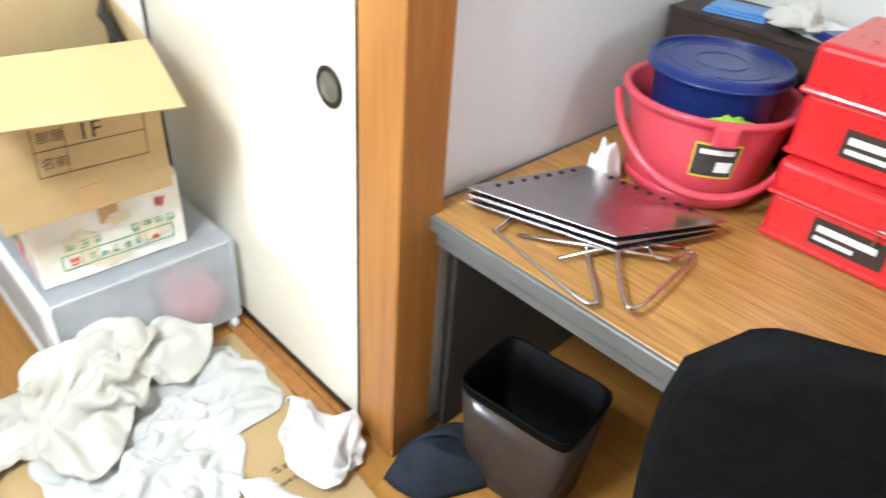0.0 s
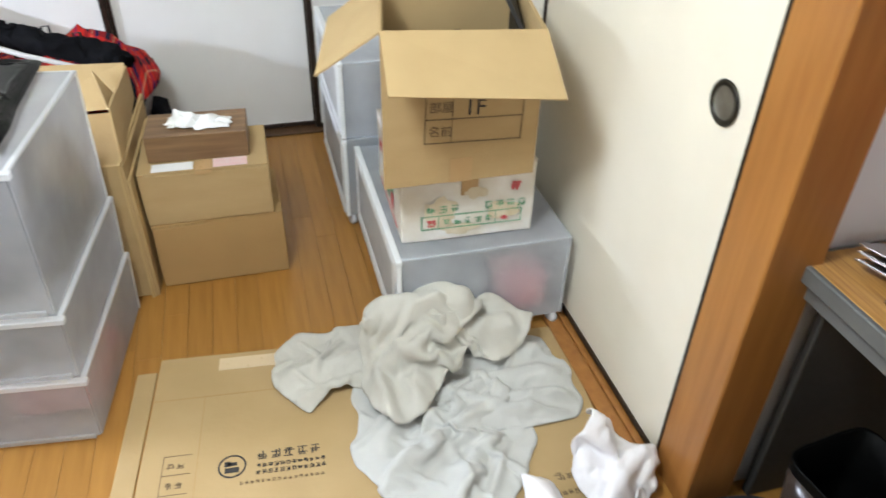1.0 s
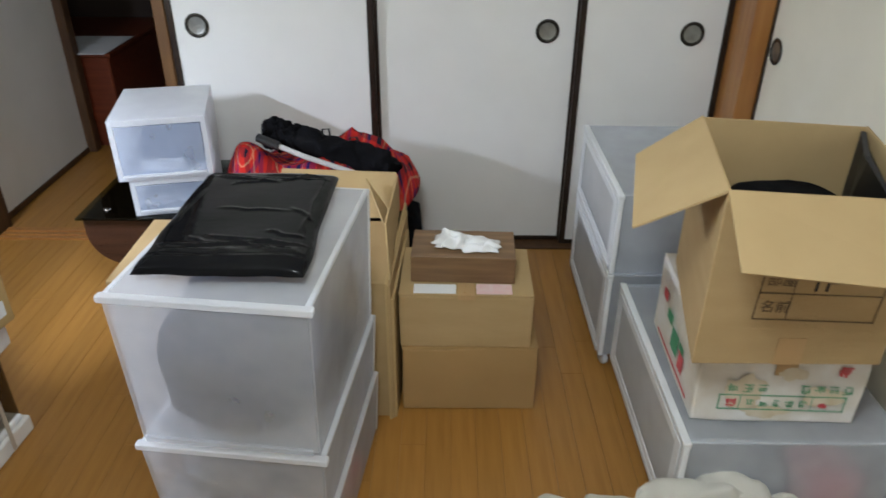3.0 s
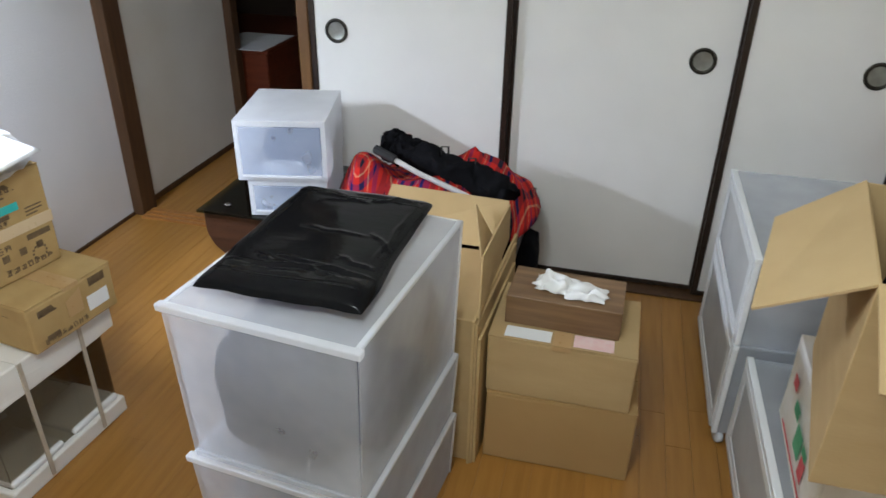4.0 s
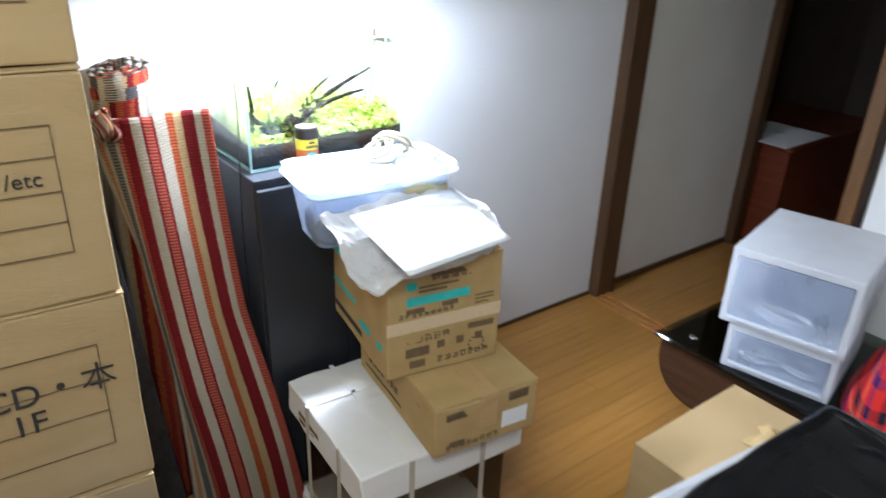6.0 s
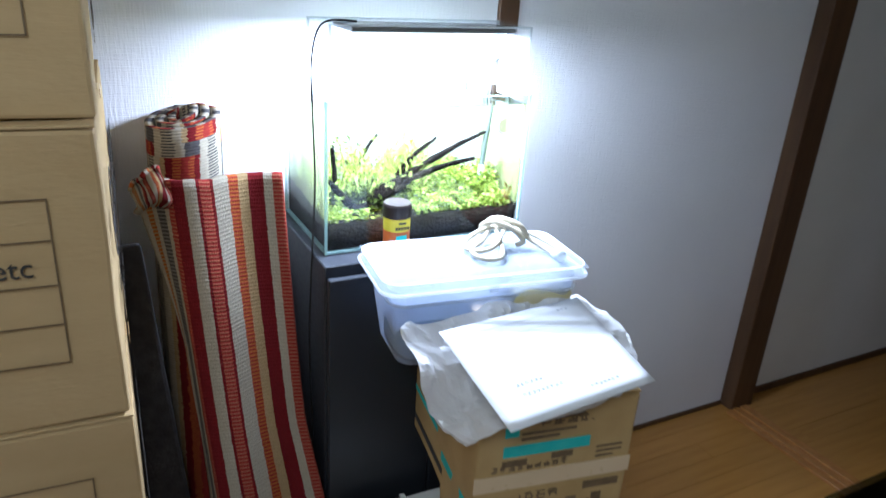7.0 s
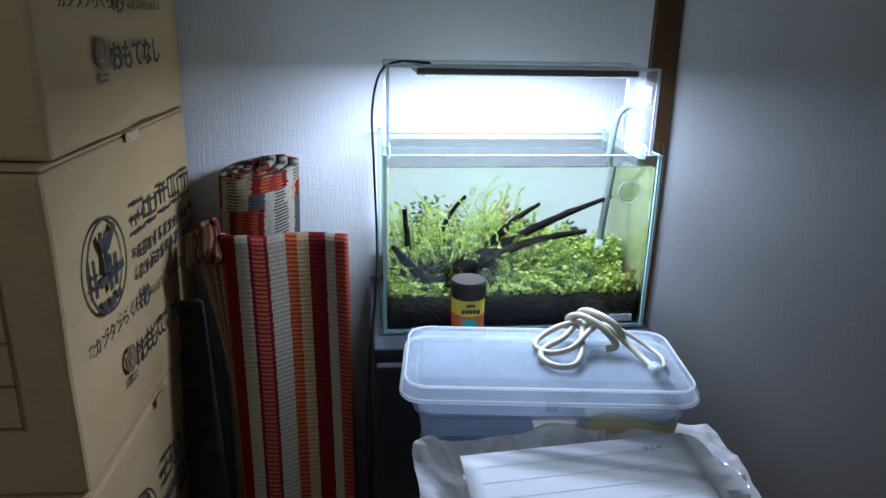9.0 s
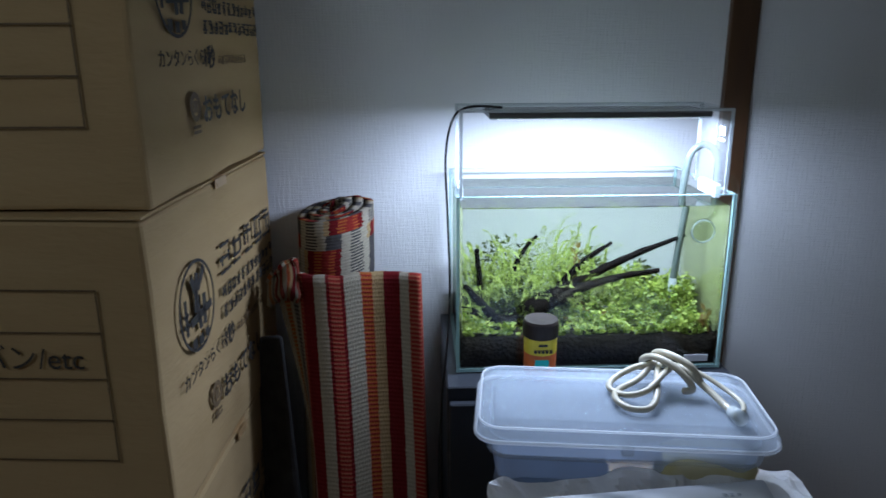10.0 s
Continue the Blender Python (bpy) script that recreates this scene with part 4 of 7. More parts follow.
# ---- floor clutter ----
fs = thing("flattened_carton", "flattened brown carton lying on the floor", "cardboard sheet", 0.06, 1.66, 0, -5)
part("panel", box(-0.60, 0.02, -0.62, 0.47, 0.0, 0.006, 0.001), CARD, fs)
part("panel", box(0.026, 0.62, -0.62, 0.44, 0.0, 0.007, 0.001), CARD, fs)
part("panel", box(-0.66, -0.605, -0.60, 0.42, 0.0, 0.005, 0.001), CARD, fs)
part("tape", box(-0.43, -0.21, 0.40, 0.45, 0.006, 0.0068), CLEAR_TAPE, fs, "pale tape strip")
bars([(-0.60, 0.02, 0.30, 0.303), (-0.46, -0.458, -0.6, 0.3)], pose(0, 0, 0.0058), CARD_DARK, fs, "crease")
logo = lathe([(0.031, 0), (0.036, 0), (0.036, 0.0005), (0.031, 0.0005), (0.031, 0)], 30, False)
part("round_mark", logo, INK, fs, m=pose(-0.37, 0.045, 0.0062))
bars([(-0.018, 0.018, -0.02, -0.004), (-0.012, 0.012, 0.002, 0.012), (-0.02, -0.004, 0.0, 0.016)], pose(-0.37, 0.045, 0.0062), INK, fs, "mark_bar")
bars(glyphs(91, 5, -0.31, 0.055, 0.030, 0.034, 0.0032), pose(0, 0, 0.0062), INK, fs, "letter_bar")
for gs, gy in ((92, 0.030), (93, 0.010)):
    bars(glyphs(gs, 12, -0.31, gy, 0.013, 0.0150, 0.0018), pose(0, 0, 0.0062), INK, fs, "letter_bar")
bars(glyphs(94, 16, -0.35, -0.016, 0.010, 0.0135, 0.0012), pose(0, 0, 0.0062), INK_SOFT, fs, "letter_bar")
bars([(-0.545, -0.475, 0.10, 0.102), (-0.545, -0.475, 0.04, 0.042), (-0.545, -0.475, -0.02, -0.018), (-0.545, -0.543, -0.3, 0.102)], pose(0, 0, 0.0062), INK_SOFT, fs, "form_line")
bars(glyphs(95, 2, -0.535, 0.058, 0.020, 0.025, 0.0022) + glyphs(96, 2, -0.535, -0.002, 0.020, 0.025, 0.0022), pose(0, 0, 0.0062), INK_SOFT, fs, "form_word")
bars(glyphs(97, 4, 0.44, -0.135, 0.028, 0.031, 0.003) + glyphs(98, 8, 0.43, -0.175, 0.014, 0.016, 0.002), pose(0, 0, 0.0072), INK_SOFT, fs, "form_word")


def inside(p, poly):
    x, y = p
    c = False
    for (x0, y0), (x1, y1) in zip(poly, poly[1:] + poly[:1]):
        if (y0 > y) != (y1 > y) and x < (x1 - x0) * (y - y0) / (y1 - y0) + x0:
            c = not c
    return c


def cloth(poly, base, height, folds, seed, res=0.008, top=()):
    """Crumpled soft sheet: rises from its outline, with long sharp-crested folds along the given directions."""
    n = int(max(max(p[0] for p in poly) - min(p[0] for p in poly), max(p[1] for p in poly) - min(p[1] for p in poly)) / res)
    c = sum((Vector(p) for p in poly), Vector((0, 0))) / len(poly)
    out = smooth_path([(*p, 0) for p in poly] + [(*poly[0], 0)], 6)
    m = len(out) - 1
    rings = max(10, n // 2)
    bm = bmesh.new()
    def at(k, f):
        o = out[k % m]
        x, y = c.x + (o.x - c.x) * f, c.y + (o.y - c.y) * f
        x, y = x + 0.008 * noise.noise(Vector((x * 14, y * 14, seed))), y + 0.008 * noise.noise(Vector((x * 14, y * 14, seed + 5)))
        e = (1 - f) * (Vector((o.x, o.y)) - c).length
        rise = 1 - math.exp(-e / 0.03)
        z = 0.004 + rise * height * 0.35
        for ang, wl, amp, off in folds:
            q = (x * math.cos(ang) + y * math.sin(ang)) / wl + 0.9 * noise.noise(Vector((x * 3.5, y * 3.5, seed + off)))
            tri = abs((q % 1.0) * 2 - 1)
            z += rise * amp * max(0.0, 0.5 + 0.9 * noise.noise(Vector((x * 4 + off, y * 4, seed)))) * (1 - math.sqrt(tri))
        z += rise * height * 0.6 * max(0, 0.35 + noise.noise(Vector((x * 3.2, y * 3.2, seed + 2))))
        for tx, ty, tr_, th in top:
            z += rise * th * math.exp(-((x - tx) ** 2 + (y - ty) ** 2) / tr_ ** 2)
        return Vector((x, y, base + z))
    vs = [[bm.verts.new(at(k, 1 - 0.985 * r / rings)) for k in range(m)] for r in range(rings + 1)]
    for a_, b_ in zip(vs, vs[1:]):
        for k in range(m):
            bm.faces.new((a_[k], a_[(k + 1) % m], b_[(k + 1) % m], b_[k]))
    bm.faces.new(vs[-1])
    return bm


def drape(poly, ground, seed, squeeze=0.74, res=0.013, rounds=260, pull=0.0005, ruck=0.05, crease=0.010, pleats=()):
    """Dropped cloth: a flat piece cut to the outline, pushed together and let settle on the ground under its own weight."""
    c = np.mean(np.array(poly), axis=0)
    flat = [tuple(c + (np.array(p) - c) / squeeze) for p in poly]
    xs, ys = [p[0] for p in flat], [p[1] for p in flat]
    index, rest = {}, []
    for j in range(int((max(ys) - min(ys)) / res) + 1):
        for i in range(int((max(xs) - min(xs)) / res) + 1):
            q = (min(xs) + i * res, min(ys) + j * res)
            if inside(q, flat):
                index[i, j] = len(rest)
                rest.append(q)
    rest = np.array(rest)
    faces = [(index[i, j], index[i + 1, j], index[i + 1, j + 1], index[i, j + 1]) for i, j in index if all(k in index for k in ((i + 1, j), (i + 1, j + 1), (i, j + 1)))]
    links = []
    for (i, j), a in index.items():
        for di, dj, k in ((1, 0, 1.0), (0, 1, 1.0), (1, 1, 0.6), (1, -1, 0.6), (3, 0, 0.12), (0, 3, 0.12), (6, 0, 0.04), (0, 6, 0.04)):
            b = index.get((i + di, j + dj))
            if b is not None:
                links.append((a, b, k))
    ia, ib, st = np.array([q[0] for q in links]), np.array([q[1] for q in links]), np.array([q[2] for q in links])
    length = np.linalg.norm(rest[ia] - rest[ib], axis=1)
    count = len(rest)
    weight = np.bincount(ia, st, count) + np.bincount(ib, st, count)
    pos = np.zeros((count, 3))
    pos[:, :2] = c + (rest - c) * squeeze
    for k in range(count):
        x, y = rest[k]
        v1, v2 = noise.noise_vector(Vector((x * 5, y * 5, seed))), noise.noise_vector(Vector((x * 13, y * 13, seed + 4)))
        pos[k] += (0.02 * v1[0], 0.02 * v1[1], ruck * (0.7 + v1[2]) + 0.02 * v2[2])
    low = np.array([ground(*p[:2]) for p in pos])
    pos[:, 2] += low
    old = pos.copy()
    for r in range(rounds):
        vel = (pos - old) * 0.90
        old = pos.copy()
        pos = pos + vel
        pos[:, 2] -= pull
        for _ in range(6):
            d = pos[ib] - pos[ia]
            ln = np.linalg.norm(d, axis=1) + 1e-9
            f = ((ln - length) / ln * st)[:, None] * d
            for ax in range(3):
                pos[:, ax] += (np.bincount(ia, f[:, ax], count) - np.bincount(ib, f[:, ax], count)) / weight * 0.9
            if r % 20 == 0 and _ == 0:
                low = np.array([ground(*p[:2]) for p in pos])
            under = pos[:, 2] < low
            pos[under, 2] = low[under]
            pos[under, :2] = old[under, :2] + 0.25 * (pos[under, :2] - old[under, :2])
    bm = bmesh.new()
    vs = [bm.verts.new(p) for p in pos]
    for q in faces:
        bm.faces.new([vs[k] for k in q])
    bmesh.ops.delete(bm, geom=[v for v in bm.verts if not v.link_faces], context="VERTS")
    bmesh.ops.smooth_vert(bm, verts=bm.verts, factor=0.5, use_axis_x=True, use_axis_y=True, use_axis_z=True)
    rim = {v: [e.other_vert(v) for e in v.link_edges if e.is_boundary] for v in bm.verts if v.is_boundary}
    for _ in range(4):
        moved = {v: v.co * 0.4 + (q[0].co + q[1].co) * 0.3 for v, q in rim.items() if len(q) == 2}
        for v, co in moved.items():
            v.co = co
    bm.normal_update()
    shift = []
    for v in bm.verts:
        c = v.co
        k = 1 - abs(noise.noise(Vector((c.x * 13 + seed, c.y * 13, c.z * 7)) + Vector(noise.noise_vector(c * 6)) * 0.8)) * 2.6
        k2 = 1 - abs(noise.noise(Vector((c.x * 30, c.y * 24 + seed, c.z * 20)))) * 2.6
        shift.append(v.normal * (crease * max(0, k) ** 2 + 0.35 * crease * max(0, k2) ** 2))
    for v, d in zip(bm.verts, shift):
        v.co += d
        for ax, ay, bx, by, hh, wd in pleats:
            px, py, dx, dy = v.co.x - ax, v.co.y - ay, bx - ax, by - ay
            ln = math.hypot(dx, dy)
            k, off = (px * dx + py * dy) / ln / ln, (px * dy - py * dx) / ln
            off += 0.010 * noise.noise(Vector((k * 3, ax * 9, ay * 9)))
            if -0.1 < k < 1.1:
                v.co.z += hh * math.exp(-(off / (wd if off > 0 else wd * 0.35)) ** 2) * max(0.0, 1 - (1.7 * k - 0.85) ** 4)
    return bm


def ridged(*folds, base=0.010):
    """An underlay of long rounded folds, each from (x, y) to (x, y) with a height and a half width."""
    def height(x, y):
        z = base
        for ax, ay, bx, by, hh, wd in folds:
            dx, dy = bx - ax, by - ay
            k = max(0.0, min(1.0, ((x - ax) * dx + (y - ay) * dy) / (dx * dx + dy * dy)))
            z = max(z, base + hh * math.exp(-((x - ax - k * dx) ** 2 + (y - ay - k * dy) ** 2) / wd ** 2))
        return z
    return height


tr = thing("trousers", "crumpled pale grey cotton trousers on flattened carton", "clothes")
leg_a = [(0.05, 1.90), (0.025, 1.67), (0.065, 1.56), (0.12, 1.45), (0.245, 1.40), (0.33, 1.44), (0.385, 1.52), (0.465, 1.63), (0.465, 1.74), (0.44, 1.88), (0.30, 1.98)]
leg_b = [(0.28, 1.95), (0.24, 1.78), (0.36, 1.69), (0.48, 1.68), (0.60, 1.685), (0.64, 1.74), (0.645, 1.88), (0.63, 1.99), (0.53, 2.04), (0.38, 2.0)]
part("leg", drape(leg_b, ridged((0.28, 1.70, 0.60, 1.75, 0.026, 0.03), (0.30, 1.84, 0.61, 1.84, 0.026, 0.03), (0.36, 1.95, 0.58, 1.93, 0.035, 0.03)), 2.0, 0.76, 0.010, 220, 0.0005, 0.03, 0.004, pleats=((0.6, 1.745, 0.28, 1.785, 0.0304, 0.0227), (0.59, 1.69, 0.34, 1.735, 0.0263, 0.0176), (0.6, 1.86, 0.36, 1.86, 0.0223, 0.0252), (0.59, 1.94, 0.44, 1.98, 0.0203, 0.0151))), GREY_COTTON, tr, "crumpled trouser leg", True, modifier=0.003)
part("leg", drape(leg_a, ridged((0.10, 1.58, 0.40, 1.84, 0.026, 0.03), (0.20, 1.47, 0.36, 1.66, 0.024, 0.025), (0.08, 1.70, 0.22, 1.90, 0.026, 0.03), (0.30, 1.70, 0.44, 1.80, 0.035, 0.04)), 3.5, 0.76, 0.010, 220, 0.0005, 0.03, 0.004, pleats=((0.07, 1.6, 0.36, 1.745, 0.0263, 0.0176), (0.13, 1.6, 0.34, 1.69, 0.0182, 0.0151), (0.255, 1.65, 0.285, 1.5, 0.0203, 0.0151), (0.4, 1.62, 0.3, 1.46, 0.0203, 0.0202), (0.16, 1.72, 0.3, 1.8, 0.0182, 0.0151))), GREY_COTTON, tr, "crumpled trouser leg", True, modifier=0.003)
sh = thing("shirt", "crumpled pale beige linen shirt on grey trousers", "clothes")
shirt = [(0.08, 2.05), (0.10, 1.93), (0.10, 1.80), (0.12, 1.745), (0.19, 1.756), (0.29, 1.817), (0.40, 1.88), (0.52, 1.91), (0.58, 1.99), (0.48, 2.055), (0.34, 2.055), (0.22, 2.06)]
part("body", drape(shirt, ridged((0.12, 1.76, 0.11, 1.96, 0.060, 0.05), (0.20, 1.78, 0.24, 1.96, 0.070, 0.06), (0.32, 1.86, 0.40, 1.96, 0.080, 0.06), (0.16, 2.03, 0.30, 2.02, 0.23, 0.105), (0.32, 2.0, 0.52, 1.99, 0.13, 0.08)), 5.0, 0.67, 0.010, 220, 0.0005, 0.03, 0.004, pleats=((0.112, 1.74, 0.1, 2.02, 0.0243, 0.0176), (0.19, 1.77, 0.16, 1.95, 0.0203, 0.0202), (0.3, 1.83, 0.25, 1.98, 0.0243, 0.0202), (0.46, 1.98, 0.3, 1.85, 0.0203, 0.0151), (0.4, 2.03, 0.24, 1.98, 0.0223, 0.0176))), LINEN, sh, "crumpled shirt body", True, modifier=0.003)
sleeve = [(0.16, 2.16), (0.04, 2.17), (-0.08, 2.175), (-0.15, 2.11), (-0.155, 1.985), (-0.085, 1.875), (-0.025, 1.94), (0.07, 1.925), (0.15, 1.93)]
part("sleeve", drape(sleeve, ridged((-0.12, 2.00, 0.14, 2.03, 0.030, 0.05), (-0.10, 1.92, 0.10, 1.96, 0.022, 0.03)), 7.0, 0.74, 0.0095, 200, 0.0005, 0.03, 0.004, pleats=((-0.14, 2, 0.1, 2.04, 0.0142, 0.0151), (-0.12, 1.91, 0.08, 1.96, 0.0142, 0.0151))), LINEN, sh, "shirt sleeve lying flat", True, modifier=0.003)
sleeve = [(0.22, 2.05), (0.25, 1.96), (0.30, 1.86), (0.38, 1.86), (0.44, 1.92), (0.46, 2.0), (0.42, 2.05), (0.32, 2.07)]
part("sleeve", drape(sleeve, ridged((0.26, 2.03, 0.38, 2.03, 0.23, 0.10), (0.32, 1.90, 0.44, 1.97, 0.11, 0.06)), 11.0, 0.76, 0.0105, 200, 0.0005, 0.03, 0.004), LINEN, sh, "crumpled shirt sleeve", True, modifier=0.003)
g1 = [(0.495, 1.50), (0.56, 1.35), (0.64, 1.31), (0.72, 1.37), (0.735, 1.46), (0.70, 1.56), (0.63, 1.62), (0.58, 1.57)]
solo("white_cloth", drape(g1, ridged((0.60, 1.40, 0.70, 1.46, 0.10, 0.045), (0.61, 1.50, 0.63, 1.58, 0.12, 0.030), (0.54, 1.46, 0.60, 1.40, 0.06, 0.03)), 9.0, 0.74, 0.009, 180, crease=0.005), WHITE_COTTON, "crumpled white cotton cloth on flattened carton", "cloth", "white cloths", smooth=True, modifier=0.003)
g2 = [(0.36, 1.40), (0.38, 1.26), (0.50, 1.20), (0.55, 1.28), (0.52, 1.37), (0.45, 1.50), (0.40, 1.51)]
solo("white_cloth", drape(g2, ridged((0.42, 1.46, 0.48, 1.26, 0.055, 0.04)), 12.0, 0.80, 0.009, 180, crease=0.004), WHITE_COTTON, "crumpled white cotton cloth on flattened carton", "cloth", "white cloths", smooth=True, modifier=0.003)
bk = [(0.70, 1.30), (0.74, 1.18), (0.95, 1.10), (1.02, 1.24), (0.93, 1.32), (0.80, 1.335)]
db = thing("dark_bag", "slack dark blue-black fabric bag on the floor", "bag")
part("body", cloth(bk, 0.0, 0.12, [(0.4, 0.10, 0.03, 2)], 15.0, 0.008), DENIM, db, smooth=True, modifier=0.004)
part("strap", tube(smooth_path([(0.76, 1.20, 0.02), (0.74, 1.25, 0.07), (0.80, 1.28, 0.10), (0.88, 1.24, 0.10), (0.92, 1.17, 0.05)], 8), 0.009, 8), DENIM, db, "dark fabric strap", True)

# ---- desk corner ----
desk = thing("desk", "office desk with oak-print top and grey steel edge", "desk", 1.24, 0.62, 0, 0)
part("top", box(-0.378, 0.74, -0.75, 0.755, 0.712, 0.737, 0.002), DESK_WOOD, desk)
part("edge", box(-0.392, -0.378, -0.75, 0.755, 0.700, 0.7385, 0.003), STEEL_GREY, desk, "grey edge strip")
part("edge", box(-0.392, 0.74, 0.755, 0.762, 0.700, 0.7385, 0.002), STEEL_GREY, desk, "grey edge strip")
part("apron", box(-0.37, -0.355, -0.70, 0.72, 0.655, 0.700, 0.002), STEEL_GREY, desk)
part("side_panel", box(-0.30, 0.73, 0.715, 0.74, 0.0, 0.700, 0.003), PANEL_SHADED, desk)
part("back_panel", box(0.71, 0.73, -0.70, 0.715, 0.02, 0.700, 0.003), PANEL_SHADED, desk)
hutch = thing("desk_shelf", "dark brown low shelf standing on the desk", "shelf", 1.83, 0.55, 0.7385, 0)
part("back", box(-0.10, -0.085, -0.8, 0.82, 0, 0.30, 0.001), DARK_SHELF, hutch)
part("top", box(-0.105, 0.13, -0.8, 0.82, 0.30, 0.318, 0.002), DARK_SHELF, hutch)
part("end", box(-0.085, 0.13, 0.80, 0.82, 0, 0.30, 0.001), DARK_SHELF, hutch)
rng = random.Random(4)
for nm, lab, mt, yy, xx, sx, sy, sz, rz in (
        ("blue_packet", "glossy blue plastic packet on the shelf", LIGHT_BLUE, 1.22, 1.68, 0.10, 0.16, 0.02, 12),
        ("paper_stack", "loose white papers on the shelf", PAPER, 0.98, 1.71, 0.15, 0.20, 0.012, -20),
        ("paper_stack", "loose cream papers on the shelf", WHITE_CARD, 0.80, 1.70, 0.14, 0.18, 0.015, 30),
        ("notebook", "dark blue notebook on the shelf", BLUE_PLASTIC, 0.90, 1.66, 0.09, 0.2, 0.018, 55)):
    bm = bmesh.new()
    for k in range(3):
        slab(bm, -sx / 2 + 0.006 * k, sx / 2 - 0.004 * k, -sy / 2, sy / 2 - 0.008 * k, sz * k / 3, sz * (k + 0.9) / 3, 0.001)
    solo(nm, bm, mt, lab, "stationery", m=pose(xx + 0.13, yy, 1.0572 + (0.016 if nm == "notebook" else 0), 0, 0, rz))
rag = crumple(0, 0, 0.004, 0.16, 0.12, 0.05, 2.2)
solo("rag", rag, LINEN, "pale beige folded rag on the shelf", "cloth", smooth=True, modifier=0.004, m=pose(1.79, 1.06, 1.075, 0, 0, 20))

BX, BY = 1.475, 1.075
bkt = thing("bucket", "pinkish red plastic bucket holding a blue one", "bucket", BX, BY, 0.7385, 0)
part("body", lathe([(0.0, 0.004), (0.140, 0.004), (0.146, 0.0), (0.152, 0.012), (0.154, 0.018), (0.185, 0.205), (0.192, 0.220), (0.203, 0.224), (0.206, 0.236), (0.198, 0.241), (0.184, 0.232), (0.150, 0.02), (0.0, 0.012)], 56, False), RED_PLASTIC, bkt, smooth=True)
for a in (0.66, 0.66 + math.pi):
    part("ear", box(-0.012, 0.012, -0.026, 0.026, -0.035, 0.012, 0.006, 2), RED_PLASTIC, bkt, "moulded ear for the handle", m=pose(0.203 * math.cos(a), 0.203 * math.sin(a), 0.222, 0, 0, math.degrees(a)))
part("base_rim", lathe([(0.155, 0.012), (0.163, 0.016), (0.166, 0.032), (0.162, 0.040), (0.157, 0.034)], 56, False), RED_PLASTIC, bkt, smooth=True)
hp = [(0.212 * math.cos(a), -0.206 * math.sin(a) * 0.97, 0.212 - 0.150 * math.sin(a)) for a in [math.pi * k / 24 for k in range(25)]]
part("handle", tube(hp, 0.010, 8), RED_PLASTIC, bkt, smooth=True, m=pose(0, 0, 0, 0, 0, -52))


def on_bucket(u, v, a0=-2.48, span=0.52, z0_=0.098, hh=0.078, lift=0.0012):
    z = z0_ + hh * v
    r = 0.154 + (0.185 - 0.154) * (z - 0.018) / 0.187 + lift
    a = a0 + (u - 0.5) * span
    return Vector((r * math.cos(a), r * math.sin(a), z))


part("label", sheet(12, 2, on_bucket), INK, bkt, "black label with a white 7")
part("label_rim", sheet(12, 2, lambda u, v: on_bucket(u, v, -2.48, 0.56, 0.093, 0.088, 0.0006)), YELLOW, bkt, "thin yellow border")
words("7", 0.052, Matrix.Translation(on_bucket(0.16, 0.10, lift=0.002)) @ pose(0, 0, 0, 81, 0, -50), PAPER, bkt)
part("letter_bar", sheet(8, 1, lambda u, v: on_bucket(0.1 + 0.8 * u, 0.72 + 0.16 * v, lift=0.0018)), PAPER, bkt)
part("letter_bar", sheet(8, 1, lambda u, v: on_bucket(0.55 + 0.38 * u, 0.15 + 0.35 * v, lift=0.0018)), PAPER, bkt)
inner = thing("blue_bucket", "dark blue bucket with flat lid inside the red one", "bucket", BX + 0.02, BY + 0.01, 0.822, 0)
part("body", lathe([(0.0, 0), (0.120, 0), (0.135, 0.10), (0.145, 0.185), (0.150, 0.19), (0.150, 0.205), (0.0, 0.205)], 48, False), BLUE_PLASTIC, inner, smooth=True)
lid = part("lid", lathe([(0.156, 0.196), (0.161, 0.198), (0.161, 0.216), (0.157, 0.2205), (0.151, 0.2205), (0.149, 0.212), (0.0, 0.211)], 64, False), BLUE_PLASTIC, inner)
for r_ in (0.139, 0.118, 0.060):
    part("lid_ring", tube([(r_ * math.cos(2 * math.pi * k / 56), r_ * math.sin(2 * math.pi * k / 56), 0.2115) for k in range(56)], 0.0022, 6, True), BLUE_PLASTIC, lid, smooth=True)
part("lid_lip", tube([(0.160 * math.cos(2 * math.pi * k / 64), 0.160 * math.sin(2 * math.pi * k / 64), 0.198) for k in range(64)], 0.004, 8, True), BLUE_PLASTIC, lid, smooth=True)
hp = [(0.150 * math.cos(a), -0.150 * math.sin(a), 0.195 - 0.06 * math.sin(a)) for a in [math.pi * k / 18 for k in range(19)]]
part("handle", tube(hp, 0.006, 8), BLUE_PLASTIC, inner, smooth=True, m=pose(0, 0, 0, 0, 0, 120))
solo("lime_cloth", crumple(0, 0, 0, 0.10, 0.04, 0.02, 4.4), LIME, "lime green cleaning cloth in the bucket", "cloth", smooth=True, modifier=0.003, m=pose(1.345, 0.965, 0.962, 0, 0, -40))
solo("twisted_tissue", crumple(0, 0, 0, 0.07, 0.07, 0.12, 6.4), TISSUE, "white twisted tissue on the desk", "tissue", smooth=True, modifier=0.003, m=pose(1.29, 1.215, 0.7385))


